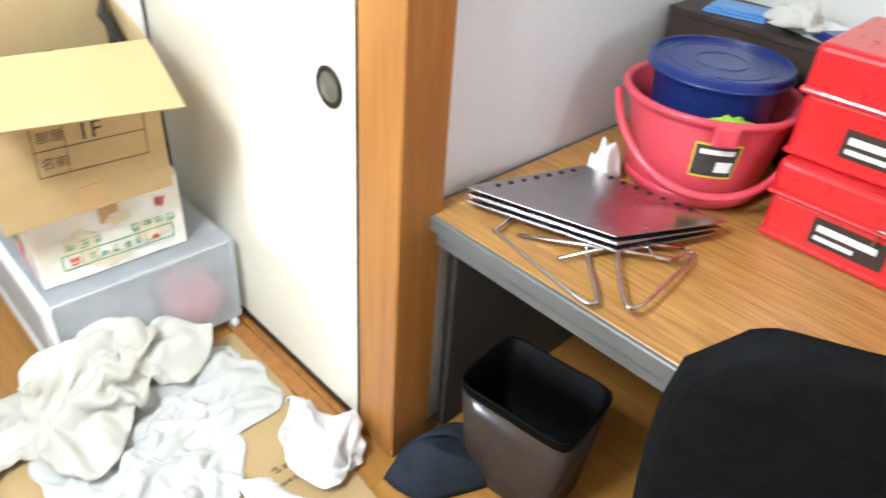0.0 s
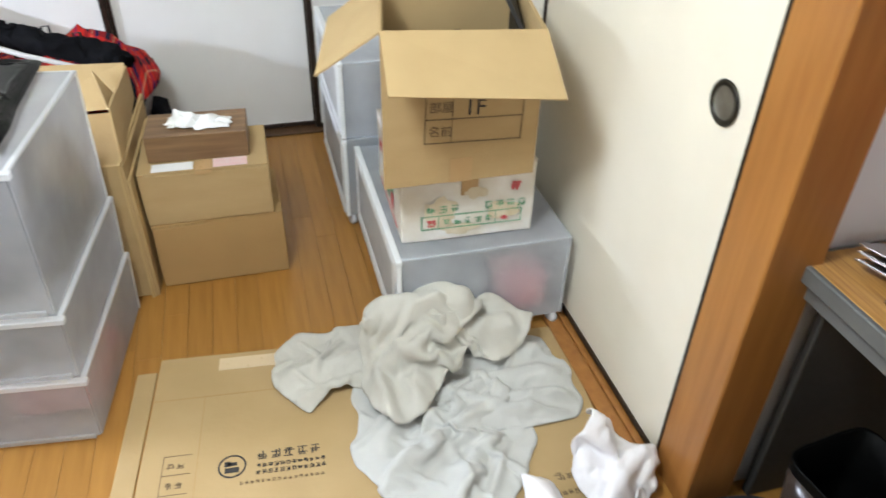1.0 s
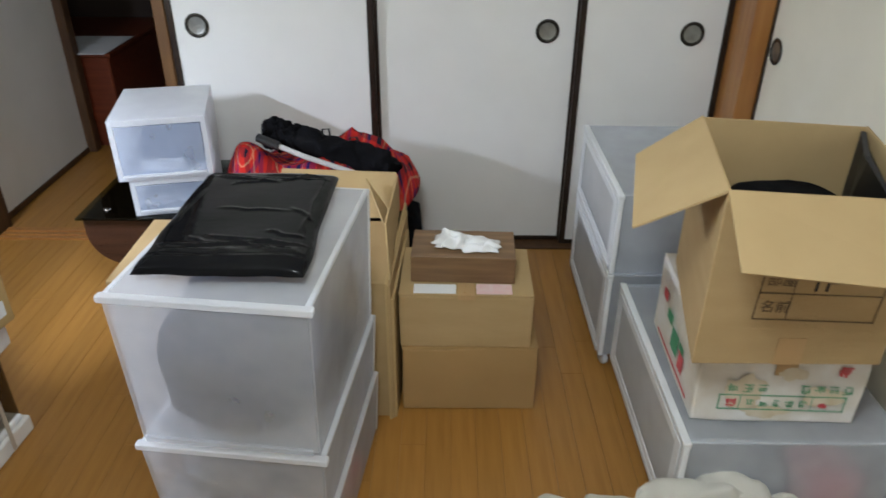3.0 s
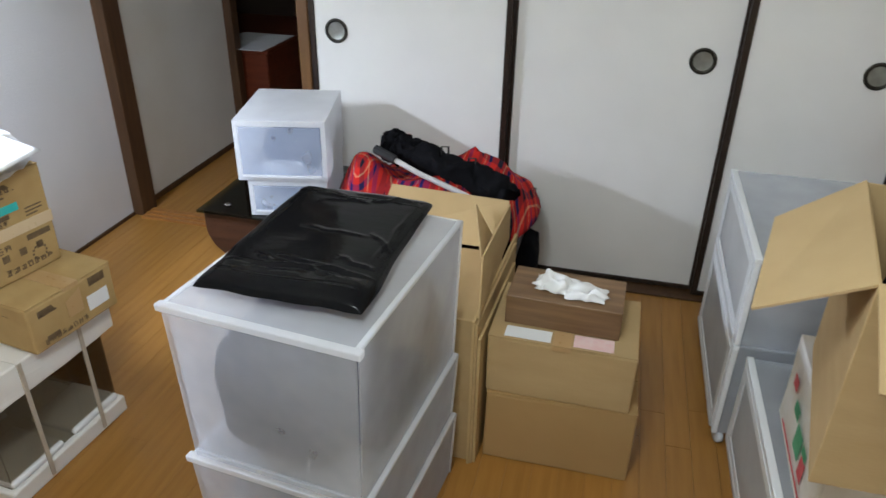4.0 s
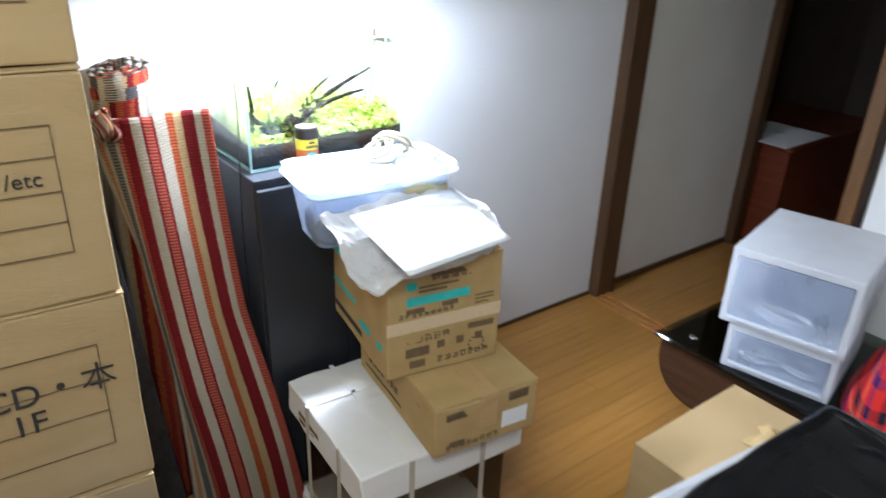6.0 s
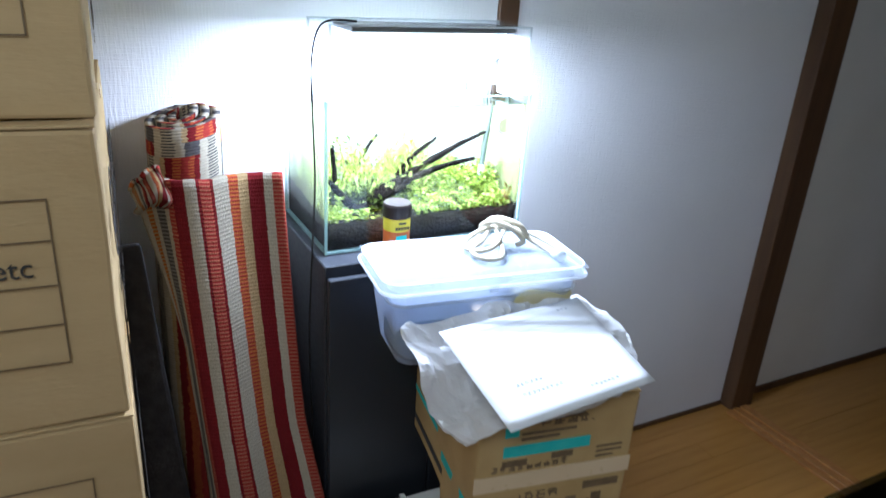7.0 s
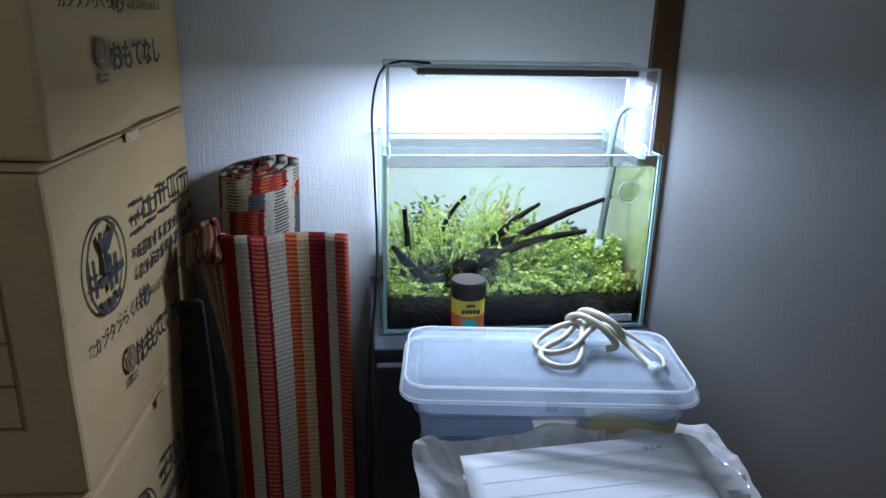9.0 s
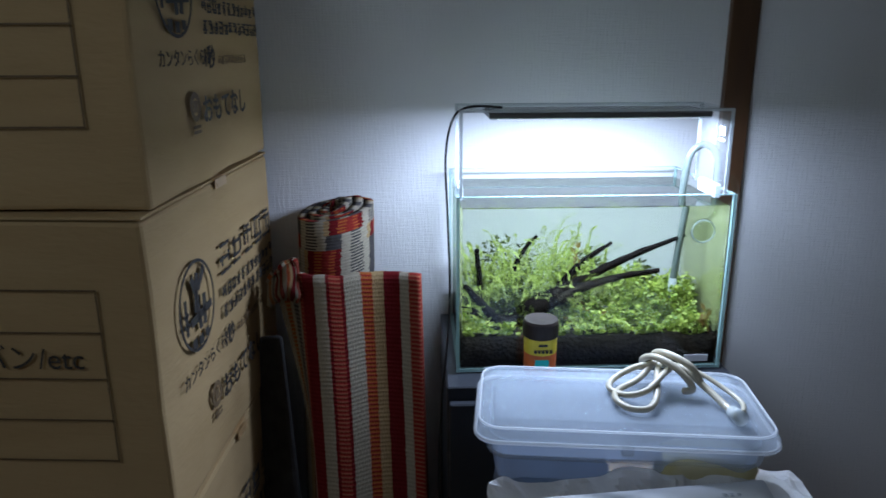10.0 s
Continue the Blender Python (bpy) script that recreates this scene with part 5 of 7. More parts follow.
def toolbox(z, name_label, h, dx=0.0, dy=0.0, rz=0):
    b = thing("tool_box", name_label, "tool box", 1.535 + dx, 0.635 + dy, z, rz, "stacked red tool boxes")
    part("body", box(-0.15, 0.15, -0.21, 0.21, 0, h * 0.58, 0.012, 3), RED_PAINT, b)
    part("lid", box(-0.158, 0.158, -0.218, 0.218, h * 0.58, h, 0.014, 3), RED_PAINT, b)
    part("bead", box(-0.162, 0.162, -0.222, 0.222, h * 0.56, h * 0.62, 0.006, 2), RED_PAINT, b)
    part("foot_rim", box(-0.154, 0.154, -0.214, 0.214, 0.0, 0.014, 0.004), RED_PAINT, b)
    cl = tube([(-0.164, -0.06, h * 0.46), (-0.168, -0.06, h * 0.66), (-0.168, -0.01, h * 0.66), (-0.164, -0.01, h * 0.46)], 0.003, 6)
    part("clasp", cl, CHROME, b, "wire clasp")
    bars([(-0.12, 0.0, 0.06, 0.075), (-0.12, -0.04, 0.04, 0.05)], pose(-0.1506, -0.02, 0, 90, 0, -90), PAPER, b, "letter_bar")
    bars([(-0.13, 0.02, 0.03, 0.09)], pose(-0.1503, -0.02, 0, 90, 0, -90), DARK_SHELF, b, "label")
    return b


toolbox(0.7385, "red enamelled metal tool box with wire clasp", 0.185)
toolbox(0.9245, "red enamelled metal tool box on another one", 0.235, 0.03, 0.02, 2)

grill = thing("folding_stand", "folded chrome wire stand with steel plates on the desk", "wire stand", 0, 0, 0.7385, 0)


def loop_wire(pts, z, r=0.0045):
    return tube(smooth_path([(x_, y_, z + 0.004 * math.sin(9 * x_)) for x_, y_ in pts + pts[:1]], 7), r, 8)


part("frame", loop_wire([(0.90, 1.20), (0.875, 1.06), (0.858, 0.94), (0.868, 0.915), (0.895, 0.93), (1.02, 1.05), (1.23, 1.22), (1.20, 1.24), (1.0, 1.215)], 0.010), CHROME, grill, smooth=True)
part("frame", loop_wire([(1.25, 1.20), (1.17, 1.06), (1.02, 0.97), (0.905, 0.875), (0.915, 0.85), (1.0, 0.855), (1.14, 0.872), (1.16, 0.89), (1.10, 0.90), (1.10, 0.95), (1.25, 1.08)], 0.020), CHROME, grill, smooth=True)
part("crossbar", tube([(0.93, 1.16, 0.012), (1.11, 0.885, 0.022)], 0.0045, 8), CHROME, grill, smooth=True)
part("crossbar", tube([(0.93, 1.05, 0.012), (1.09, 0.98, 0.022), (1.16, 0.90, 0.02)], 0.0045, 8), CHROME, grill, smooth=True)
for k in range(3):
    o = 0.011 * (2 - k)
    part("plate", plate([(0.945 - o, 1.335 - o, 0.022 + 0.009 * k), (1.05 - o, 1.0 - o, 0.022 + 0.009 * k), (1.29 - o, 0.885, 0.022 + 0.009 * k), (1.25, 1.235, 0.022 + 0.009 * k)], 0.003), STAINLESS, grill, "perforated stainless steel plate")
for k in range(7):
    f_ = (k + 0.7) / 7.6
    for (ax_, ay_), (bx_, by_) in (((0.985, 1.30), (1.235, 1.225)), ((1.245, 1.18), (1.275, 0.93))):
        part("hole", lathe([(0.0, 0.0), (0.0065, 0.0), (0.0065, 0.0006), (0, 0.0006)], 12, False), BLACK_PLASTIC, grill, m=pose(ax_ + (bx_ - ax_) * f_, ay_ + (by_ - ay_) * f_, 0.0435))

bin_ = thing("waste_bin", "smoky brown waste bin lined with a black bag", "waste bin", 0.985, 1.078, 0.0, 7)
def squircle(profile, p=8.0, n=56, asp=0.73):
    bm = bmesh.new()
    rings = []
    for r, z in profile:
        ring = []
        for i in range(n):
            a = 2 * math.pi * i / n
            c, s = math.cos(a), math.sin(a)
            k = (abs(c) ** p + abs(s) ** p) ** (-1 / p)
            ring.append(bm.verts.new((r * k * c * asp, r * k * s, z)))
        rings.append(ring)
    for a, b in zip(rings, rings[1:]):
        for i in range(n):
            bm.faces.new((a[i], a[(i + 1) % n], b[(i + 1) % n], b[i]))
    return bm
part("body", squircle([(0.0, 0.003), (0.128, 0.003), (0.133, 0.01), (0.158, 0.325), (0.154, 0.325), (0.128, 0.012), (0, 0.008)]), SMOKE, bin_, smooth=True)
lining = squircle([(0.1585, 0.305), (0.1605, 0.328), (0.1595, 0.334), (0.152, 0.332), (0.142, 0.2), (0.13, 0.06), (0.0, 0.05)])
part("bag", rough_up(lining, 0.0025, 16, 3), BIN_BAG, bin_, "black plastic bag lining", smooth=True)

chair = thing("office_chair", "black fabric office chair pushed to the desk", "office chair", 0.735, 0.465, 0.03, -62)
bm = bmesh.new()
slab(bm, -0.215, 0.215, -0.03, 0.035, 0.58, 1.02, 0.03, 3)
bmesh.ops.subdivide_edges(bm, edges=bm.edges[:], cuts=4, use_grid_fill=True)
for v in bm.verts:
    c = v.co
    k = 1 - 0.06 * ((c.z - 0.80) / 0.22) ** 2 - 0.42 * max(0, (c.z - 0.86) / 0.16) ** 2.6
    v.co.x *= k
    v.co.y += 0.35 * c.x * c.x - 0.25 * (c.z - 0.6) ** 2
part("backrest", bm, CHAIR_CLOTH, chair, smooth=True)
bm = bmesh.new()
slab(bm, -0.23, 0.23, -0.42, 0.02, 0.43, 0.50, 0.03, 3)
part("seat", bm, CHAIR_CLOTH, chair, smooth=True)
bm = rod(bmesh.new(), (0, -0.2, 0.10), (0, -0.2, 0.43), 0.025)
slab(bm, -0.03, 0.03, 0.02, 0.05, 0.42, 0.70, 0.006)
part("post", bm, BLACK_PLASTIC, chair)
for k in range(5):
    a = math.radians(72 * k)
    leg = rod(bmesh.new(), (0, -0.2, 0.10), (0.28 * math.cos(a), -0.2 + 0.28 * math.sin(a), 0.03), 0.022, 0.016)
    lg = part("leg", leg, BLACK_PLASTIC, chair)
    cs = lathe([(0.02, -0.012), (0.025, -0.008), (0.025, 0.008), (0.02, 0.012)], 14)
    part("caster", cs, BLACK_PLASTIC, lg, smooth=True, m=pose(0.28 * math.cos(a), -0.2 + 0.28 * math.sin(a), -0.004, 90))

# ---- low glass table with its load ----
tbl = thing("glass_table", "low table with smoked glass top on rounded wooden body", "table", -1.06, 3.28, 0, 0)
part("glass_top", box(-0.61, 0.55, -0.25, 0.30, 0.418, 0.428, 0.003), GLASS_TABLE, tbl)
base = bmesh.new()
bend = [(0.13 - 0.13 * math.cos(q), 0.355 - 0.13 * math.sin(q)) for q in [math.pi / 2 * k / 12 for k in range(13)]]
curve = [(-0.60, 0.414)] + [(-0.60 + px, pz) for px, pz in bend] + [(0.54 - px, pz) for px, pz in reversed(bend)] + [(0.54, 0.414)]
front, rear = [[base.verts.new((px, py, pz)) for px, pz in curve] for py in (-0.215, 0.25)]
for k in range(len(curve) - 1):
    base.faces.new((front[k], front[k + 1], rear[k + 1], rear[k]))
base.faces.new(front)
base.faces.new(rear)
base.faces.new((front[0], rear[0], rear[-1], front[-1]))
bmesh.ops.recalc_face_normals(base, faces=base.faces)
part("body", base, WALNUT_DARK, tbl, "dark brown wooden body with rounded ends")
for dx in (-0.30, 0.24):
    part("leg", box(dx - 0.03, dx + 0.03, -0.12, 0.16, 0.0, 0.226, 0.006, 2), WALNUT_DARK, tbl)
for dx, dy in ((-0.52, -0.18), (0.47, -0.18), (-0.52, 0.2), (0.47, 0.2)):
    part("glass_stud", lathe([(0.0, 0.0), (0.012, 0.0), (0.012, 0.004), (0.010, 0.006), (0.0, 0.006)], 16), CHROME, tbl, "small steel stud", True, pose(dx, dy, 0.428))

sd = thing("small_drawers", "two stacked small translucent plastic drawer boxes", "drawer unit", -1.375, 3.255, 0.4295, 13)
z0 = 0.0
for k, (w, d, h, ox) in enumerate(((0.275, 0.36, 0.135, 0.012), (0.31, 0.37, 0.215, 0.0))):
    t = 0.004
    part("case_top", box(ox - w / 2, ox + w / 2, -d / 2, d / 2, z0 + h - t, z0 + h, 0.001), PP_SMALL, sd)
    part("case_side", box(ox - w / 2, ox - w / 2 + t, -d / 2, d / 2, z0, z0 + h - t, 0.001), PP_SMALL, sd)
    part("case_side", box(ox + w / 2 - t, ox + w / 2, -d / 2, d / 2, z0, z0 + h - t, 0.001), PP_SMALL, sd)
    part("case_back", box(ox - w / 2 + t, ox + w / 2 - t, d / 2 - t, d / 2, z0, z0 + h - t, 0.001), PP_SMALL, sd)
    part("case_base", box(ox - w / 2 + t, ox + w / 2 - t, -d / 2, d / 2 - t, z0, z0 + t, 0.001), PP_SMALL, sd)
    for q in ((ox - w / 2, ox - w / 2 + 0.016, z0, z0 + h), (ox + w / 2 - 0.016, ox + w / 2, z0, z0 + h), (ox - w / 2 + 0.016, ox + w / 2 - 0.016, z0 + h - 0.020, z0 + h), (ox - w / 2 + 0.016, ox + w / 2 - 0.016, z0, z0 + 0.012)):
        part("front_frame", box(q[0], q[1], -d / 2 - 0.004, -d / 2, q[2], q[3], 0.001), PP_EDGE, sd, "milky front frame")
    bm = box(ox - w / 2 + 0.018, ox + w / 2 - 0.018, -d / 2 - 0.006, -d / 2 + 0.0, z0 + 0.022, z0 + h - 0.022, 0.002)
    dr = part("drawer_front", bm, PP_SMALL_FRONT, sd, "clear drawer front")
    bm = box(ox - w / 2 + 0.02, ox + w / 2 - 0.02, -d / 2 - 0.016, -d / 2 - 0.006, z0 + 0.014, z0 + 0.024, 0.002)
    part("grip", bm, PP_EDGE, dr)
    z0 += h
heap("stored_item", "grey-blue small things seen through plastic", NAVY_CLOTH, -1.36, 3.30, 0.57, 0.22, 0.24, 0.12, 21, category="things")
def cable_coil(label, x, y, z, r, turns, seed, rz):
    """A loosely wound cable: uneven loops lying on one another."""
    pts = []
    for k in range(turns * 10):
        q = 2 * math.pi * k / 10
        rr = r * (1 + 0.35 * noise.noise(Vector((k * 0.35, seed, 0))))
        pts.append((rr * math.cos(q) * 1.5, rr * math.sin(q) * 0.8, 0.006 + 0.0035 * k / 10 + 0.03 * abs(noise.noise(Vector((k * 0.22, seed, 5))))))
    solo("cable_coil", tube(smooth_path(pts, 4), 0.004, 7), PAPER, label, "cable", "cables in drawers", smooth=True, m=pose(x, y, z, 0, 0, rz))


cable_coil("white coiled cable seen through plastic", -1.36, 3.14, 0.569, 0.045, 6, 3, 13)
cable_coil("white loosely coiled cable in the lower drawer", -1.40, 3.14, 0.434, 0.04, 5, 8, 20)
cable_coil("white loosely coiled cable in the lower drawer", -1.31, 3.18, 0.434, 0.04, 4, 12, -10)


def tartan():
    m = bpy.data.materials.new("red_tartan")
    m.use_nodes = True
    n, l = m.node_tree.nodes, m.node_tree.links
    p = n["Principled BSDF"]
    tc, sep = n.new("ShaderNodeTexCoord"), n.new("ShaderNodeSeparateXYZ")
    mp = n.new("ShaderNodeMapping")
    mp.inputs["Rotation"].default_value = (0.9, 0.0, 0.30)
    l.new(tc.outputs["Object"], mp.inputs[0]), l.new(mp.outputs[0], sep.inputs[0])
    cols = []
    for ax, per in (("X", 0.078), ("Y", 0.066)):
        mul, fr, rp = n.new("ShaderNodeMath"), n.new("ShaderNodeMath"), n.new("ShaderNodeValToRGB")
        mul.operation, mul.inputs[1].default_value, fr.operation = "MULTIPLY", 1 / per, "FRACT"
        l.new(sep.outputs[ax], mul.inputs[0]), l.new(mul.outputs[0], fr.inputs[0]), l.new(fr.outputs[0], rp.inputs[0])
        rp.color_ramp.interpolation = "CONSTANT"
        e = rp.color_ramp.elements
        stops = ((0, (0.50, 0.022, 0.016)), (0.24, (0.012, 0.012, 0.022)), (0.46, (0.50, 0.022, 0.016)), (0.58, (0.62, 0.34, 0.18)), (0.62, (0.50, 0.022, 0.016)), (0.76, (0.020, 0.014, 0.09)), (0.92, (0.50, 0.03, 0.02)))
        while len(e) < len(stops):
            e.new(0.5)
        for el, (pos, c) in zip(e, stops):
            el.position, el.color = pos, (*c, 1)
        cols.append(rp)
    mx = n.new("ShaderNodeMix")
    mx.data_type = "RGBA"
    mx.inputs[0].default_value = 0.5
    l.new(cols[0].outputs[0], mx.inputs[6]), l.new(cols[1].outputs[0], mx.inputs[7]), l.new(mx.outputs[2], p.inputs["Base Color"])
    p.inputs["Roughness"].default_value, p.inputs["Specular IOR Level"].default_value = 0.9, 0.1
    no, b = n.new("ShaderNodeTexNoise"), n.new("ShaderNodeBump")
    no.inputs["Scale"].default_value, b.inputs["Distance"].default_value = 260.0, 0.001
    l.new(tc.outputs["Object"], no.inputs[0]), l.new(no.outputs[0], b.inputs["Height"]), l.new(b.outputs[0], p.inputs["Normal"])
    return m


TARTAN = tartan()
pl = [(-1.19, 3.20), (-1.12, 3.08), (-0.90, 3.04), (-0.62, 3.06), (-0.52, 3.12), (-0.47, 3.32), (-0.52, 3.50), (-0.75, 3.55), (-1.0, 3.52), (-1.14, 3.40)]
solo("tartan_blanket", cloth(pl, 0.429, 0.11, [(0.3, 0.22, 0.05, 3), (1.9, 0.16, 0.03, 6)], 22.0, 0.012, ((-0.85, 3.30, 0.25, 0.08), (-1.08, 3.20, 0.09, 0.10), (-0.60, 3.36, 0.11, 0.045))), TARTAN, "rumpled red tartan blanket heaped on the glass table", "blanket", smooth=True, modifier=0.006)
bm = bmesh.new()
pts = smooth_path([(-1.02, 3.26, 0.665), (-0.96, 3.26, 0.655), (-0.92, 3.25, 0.645), (-0.78, 3.22, 0.612), (-0.62, 3.20, 0.57), (-0.56, 3.18, 0.545)], 8)
um = tube(smooth_path(pts, 2), 0.052, 30)
for v in um.verts:
    c = v.co.copy()
    ragged = max(0.0, min(1.0, (-0.90 - c.x) / 0.10))
    v.co += Vector(noise.noise_vector(c * 18)) * 0.022 + Vector(noise.noise_vector(c * 55)) * (0.008 + 0.022 * ragged)
GREY_ROD = mat("pale_grey_plastic", (0.52, 0.50, 0.49), (0.46, 0.44, 0.43), 30, 0.4)
fu = thing("black_pouch", "long black nylon pouch lying on the tartan blanket", "bag", 0, 0, 0)
part("body", um, BLACK_CLOTH, fu, smooth=True)
part("strap", tube([(-0.95, 3.15, 0.655), (-0.86, 3.12, 0.63), (-0.77, 3.10, 0.608), (-0.68, 3.08, 0.585)], 0.0095, 8), GREY_ROD, fu, "pale grey rod")
part("grip", tube([(-1.03, 3.175, 0.678), (-0.95, 3.15, 0.655)], 0.016, 10), BLACK_PLASTIC, fu, "black grip")
for px, py, pz in ((-0.80, 3.235, 0.668), (-0.70, 3.215, 0.645)):
    part("buckle", tube([(px - 0.012, py, pz - 0.02), (px - 0.012, py, pz + 0.02), (px + 0.012, py, pz + 0.022), (px + 0.014, py, pz - 0.02)], 0.004, 6), BLACK_PLASTIC, fu, "black plastic buckle")
heap("dark_bag", "dark bag standing under the glass table edge", BLACK_CLOTH, -0.55, 3.42, 0.0, 0.16, 0.2, 0.30, 31, category="bag")

# ---- things in the far room ----
ch = thing("wooden_chest", "red-brown wooden chest with a sheet of paper", "chest", -2.63, 5.30, 0, 0)
part("body", box(-0.36, 0.355, -0.47, 0.47, 0, 0.53, 0.006), RED_BROWN, ch)
part("top", box(-0.38, 0.375, -0.49, 0.49, 0.53, 0.556, 0.004), RED_BROWN, ch)
solo("paper_sheet", sheet(8, 8, lambda u, v: Vector((-0.17 + 0.34 * u, -0.22 + 0.44 * v, 0.003 + 0.012 * noise.noise(Vector((u * 3, v * 3, 1))) ** 2))), PAPER, "white printed paper lying on the chest", "paper", modifier=0.0015, m=pose(-2.435, 4.985, 0.557, 0, 0, 0))
hang = thing("hanging_coat", "pale cloth hanging on the dark wall", "clothes", -2.25, 5.775, 0.9)
part("cloth", box(-0.05, 0.05, -0.02, 0.02, 0, 0.7, 0.015, 2), LINEN, hang)

# ---- boxes stacked by the papered wall ----
def moving_carton(z, h, rz, dx, label, rows, text, seed):
    c = carton("moving_carton", label, 0.53, 0.46, h, -2.185 + dx, 1.437, z, rz, CARD, "stacked moving boxes", seam="y", seed=seed, tape_down=0.014)
    f = pose(0.2690, 0, 0, 90, 0, 90)
    if rows:
        x0, x1 = -0.19, 0.168
        r = [(x0, x1, y - 0.0011, y + 0.0011) for y in rows] + [(x1 - 0.0022, x1, rows[0], rows[-1]), (x0, x0 + 0.0022, rows[0], rows[-1]), (x0 + 0.10, x0 + 0.1022, rows[0], rows[-1])]
        bars(r, f, INK_SOFT, c, "form_line")
        bars(glyphs(seed, 2, x0 + 0.02, rows[-2] + 0.015, 0.03, 0.036, 0.003), f, INK_SOFT, c, "form_word")
    for s_, size, px, py in text:
        words(s_, size, f @ pose(px, py, 0.0008), INK, c, "handwriting")
    g = pose(0.265, 0.2360, 0, 90, 0, 180)
    k = h / 0.415
    mark = g @ pose(0.125, 0.262 * k, 0.0)
    part("round_mark", lathe([(0.060, 0), (0.0645, 0), (0.0645, 0.0006), (0.060, 0.0006), (0.060, 0)], 44, False), INK, c, m=mark)
    for x0, x1, y0, y1, a in ((-0.012, 0.0, -0.01, 0.045, -14), (-0.002, 0.010, 0.005, 0.045, 24), (-0.03, 0.05, -0.022, -0.010, 4), (-0.006, 0.006, -0.036, 0.006, 8), (0.018, 0.03, -0.032, 0.012, -6), (0.018, 0.056, 0.008, 0.020, 40), (-0.046, -0.038, -0.03, 0.02, 0), (-0.052, -0.032, -0.018, -0.013, 0), (-0.05, -0.034, -0.004, 0.001, 0), (-0.03, -0.014, -0.056, -0.042, 0), (-0.006, 0.010, -0.058, -0.044, 0), (0.018, 0.032, -0.054, -0.042, 0)):
        bb_ = box(x0, x1, y0, y1, 0, 0.0006)
        bmesh.ops.rotate(bb_, verts=bb_.verts, cent=(0, 0, 0), matrix=Matrix.Rotation(math.radians(a), 3, "Z"))
        part("mark_bar", bb_, INK, c, m=mark)
    bars(glyphs(77, 5, 0.222, 0.268 * k, 0.052, 0.057, 0.0050), g, INK, c, "letter_bar")
    bars(glyphs(5, 12, 0.222, 0.232 * k, 0.020, 0.0235, 0.0028), g, INK, c, "letter_bar")
    bars(glyphs(6, 12, 0.222, 0.203 * k, 0.020, 0.0235, 0.0028), g, INK, c, "letter_bar")
    words("カンタンらくらく", 0.024, g @ pose(0.052, 0.164 * k, 0.0006), INK, c, "slogan")
    words("1秒", 0.034, g @ pose(0.212, 0.160 * k, 0.0006), INK, c, "slogan", 0.0006)
    bars(glyphs(8, 9, 0.276, 0.160 * k, 0.014, 0.016, 0.0018), g, INK_SOFT, c, "letter_bar")
    words("おもてなし", 0.042, g @ pose(0.190, 0.086 * k, 0.0006), INK, c, "slogan", 0.0008)
    part("round_mark", lathe([(0.012, 0), (0.020, 0), (0.020, 0.0006), (0.012, 0.0006), (0.012, 0)], 24, False), INK_SOFT, c, m=g @ pose(0.163, 0.108 * k, 0.0))
    bars([(-0.014, 0.014, -0.036, -0.032), (-0.014, 0.014, -0.029, -0.025), (-0.008, 0.008, -0.008, 0.008)], g @ pose(0.163, 0.108 * k, 0.0), INK_SOFT, c, "mark_bar")
    return c


moving_carton(0.0, 0.436, -4, 0.012, "brown cardboard moving box at the base of a stack", (0.10, 0.185, 0.26, 0.335), (), 31)
moving_carton(0.4385, 0.428, -3, 0.006, "brown cardboard moving box marked CD 本 1F", (0.104, 0.185, 0.258, 0.336), (("CD・本", 0.066, -0.035, 0.243), ("1F", 0.066, 0.0, 0.182)), 32)
moving_carton(0.869, 0.415, -4, 0.0, "brown cardboard moving box with handwritten contents", (0.099, 0.156, 0.212, 0.273, 0.327), (("カバン/etc", 0.038, -0.03, 0.226),), 33)
moving_carton(1.2865, 0.415, -3, -0.02, "brown cardboard moving box on top of a stack", (0.099, 0.156, 0.212, 0.273, 0.327), (), 34)

# ---- rugs leaning at the wall ----
W_, R_, O_, G_, D_, Y_ = (0.30, 0.265, 0.205), (0.115, 0.008, 0.010), (0.30, 0.085, 0.022), (0.06, 0.055, 0.055), (0.20, 0.020, 0.016), (0.29, 0.20, 0.10)
P_ = (0.27, 0.085, 0.05)
RUG = banded("striped_rug", [(0.0, W_), (0.05, O_, Y_), (0.12, W_), (0.16, G_, (0.16, 0.15, 0.14)), (0.22, W_), (0.25, D_, P_), (0.28, R_), (0.341, W_), (0.414, R_), (0.432, D_, P_), (0.500, R_), (0.518, W_), (0.619, O_, D_), (0.689, Y_), (0.764, R_), (0.872, W_), (0.931, D_, P_)], 150.0)


def rug_sheet(u, v):
    """Folded runner: u across, v up. Its left part turns back behind it, pinched in at half height."""
    lean = Vector((-2.07 - 0.185 * v + 0.05 * (1 - v) * math.sin(v * 5), 0, 1.10 * v))
    s = (u - 0.28) / 0.72
    left = 1.773 + 0.050 * (1 - v) + 0.025 * max(0.0, 0.4 - v) / 0.4
    right = 1.970 + 0.020 * (1 - v) + 0.072 * max(0.0, 0.55 - v) / 0.55
    if u > 0.28:
        y = left + (right - left) * s
        x = 0.010 * math.sin(s * 7) + 0.02 * s * (1 - v)
        drop = 0.0
    else:
        f = (0.28 - u) / 0.28
        width = 0.014 + 0.052 * max(0.0, (v - 0.70) / 0.30) ** 1.2 + 0.055 * max(0.0, (0.42 - v) / 0.42)
        y = left - width * f
        x = -0.055 * f - 0.02 * math.sin(f * math.pi)
        drop = 0.020 * f * v
    z = lean.z - drop + 0.004 * noise.noise(Vector((u * 9, 0, 3)))
    return Vector((lean.x + x + 0.008 * noise.noise(Vector((u * 3, v * 3, 2))), y, max(z, 0.006)))


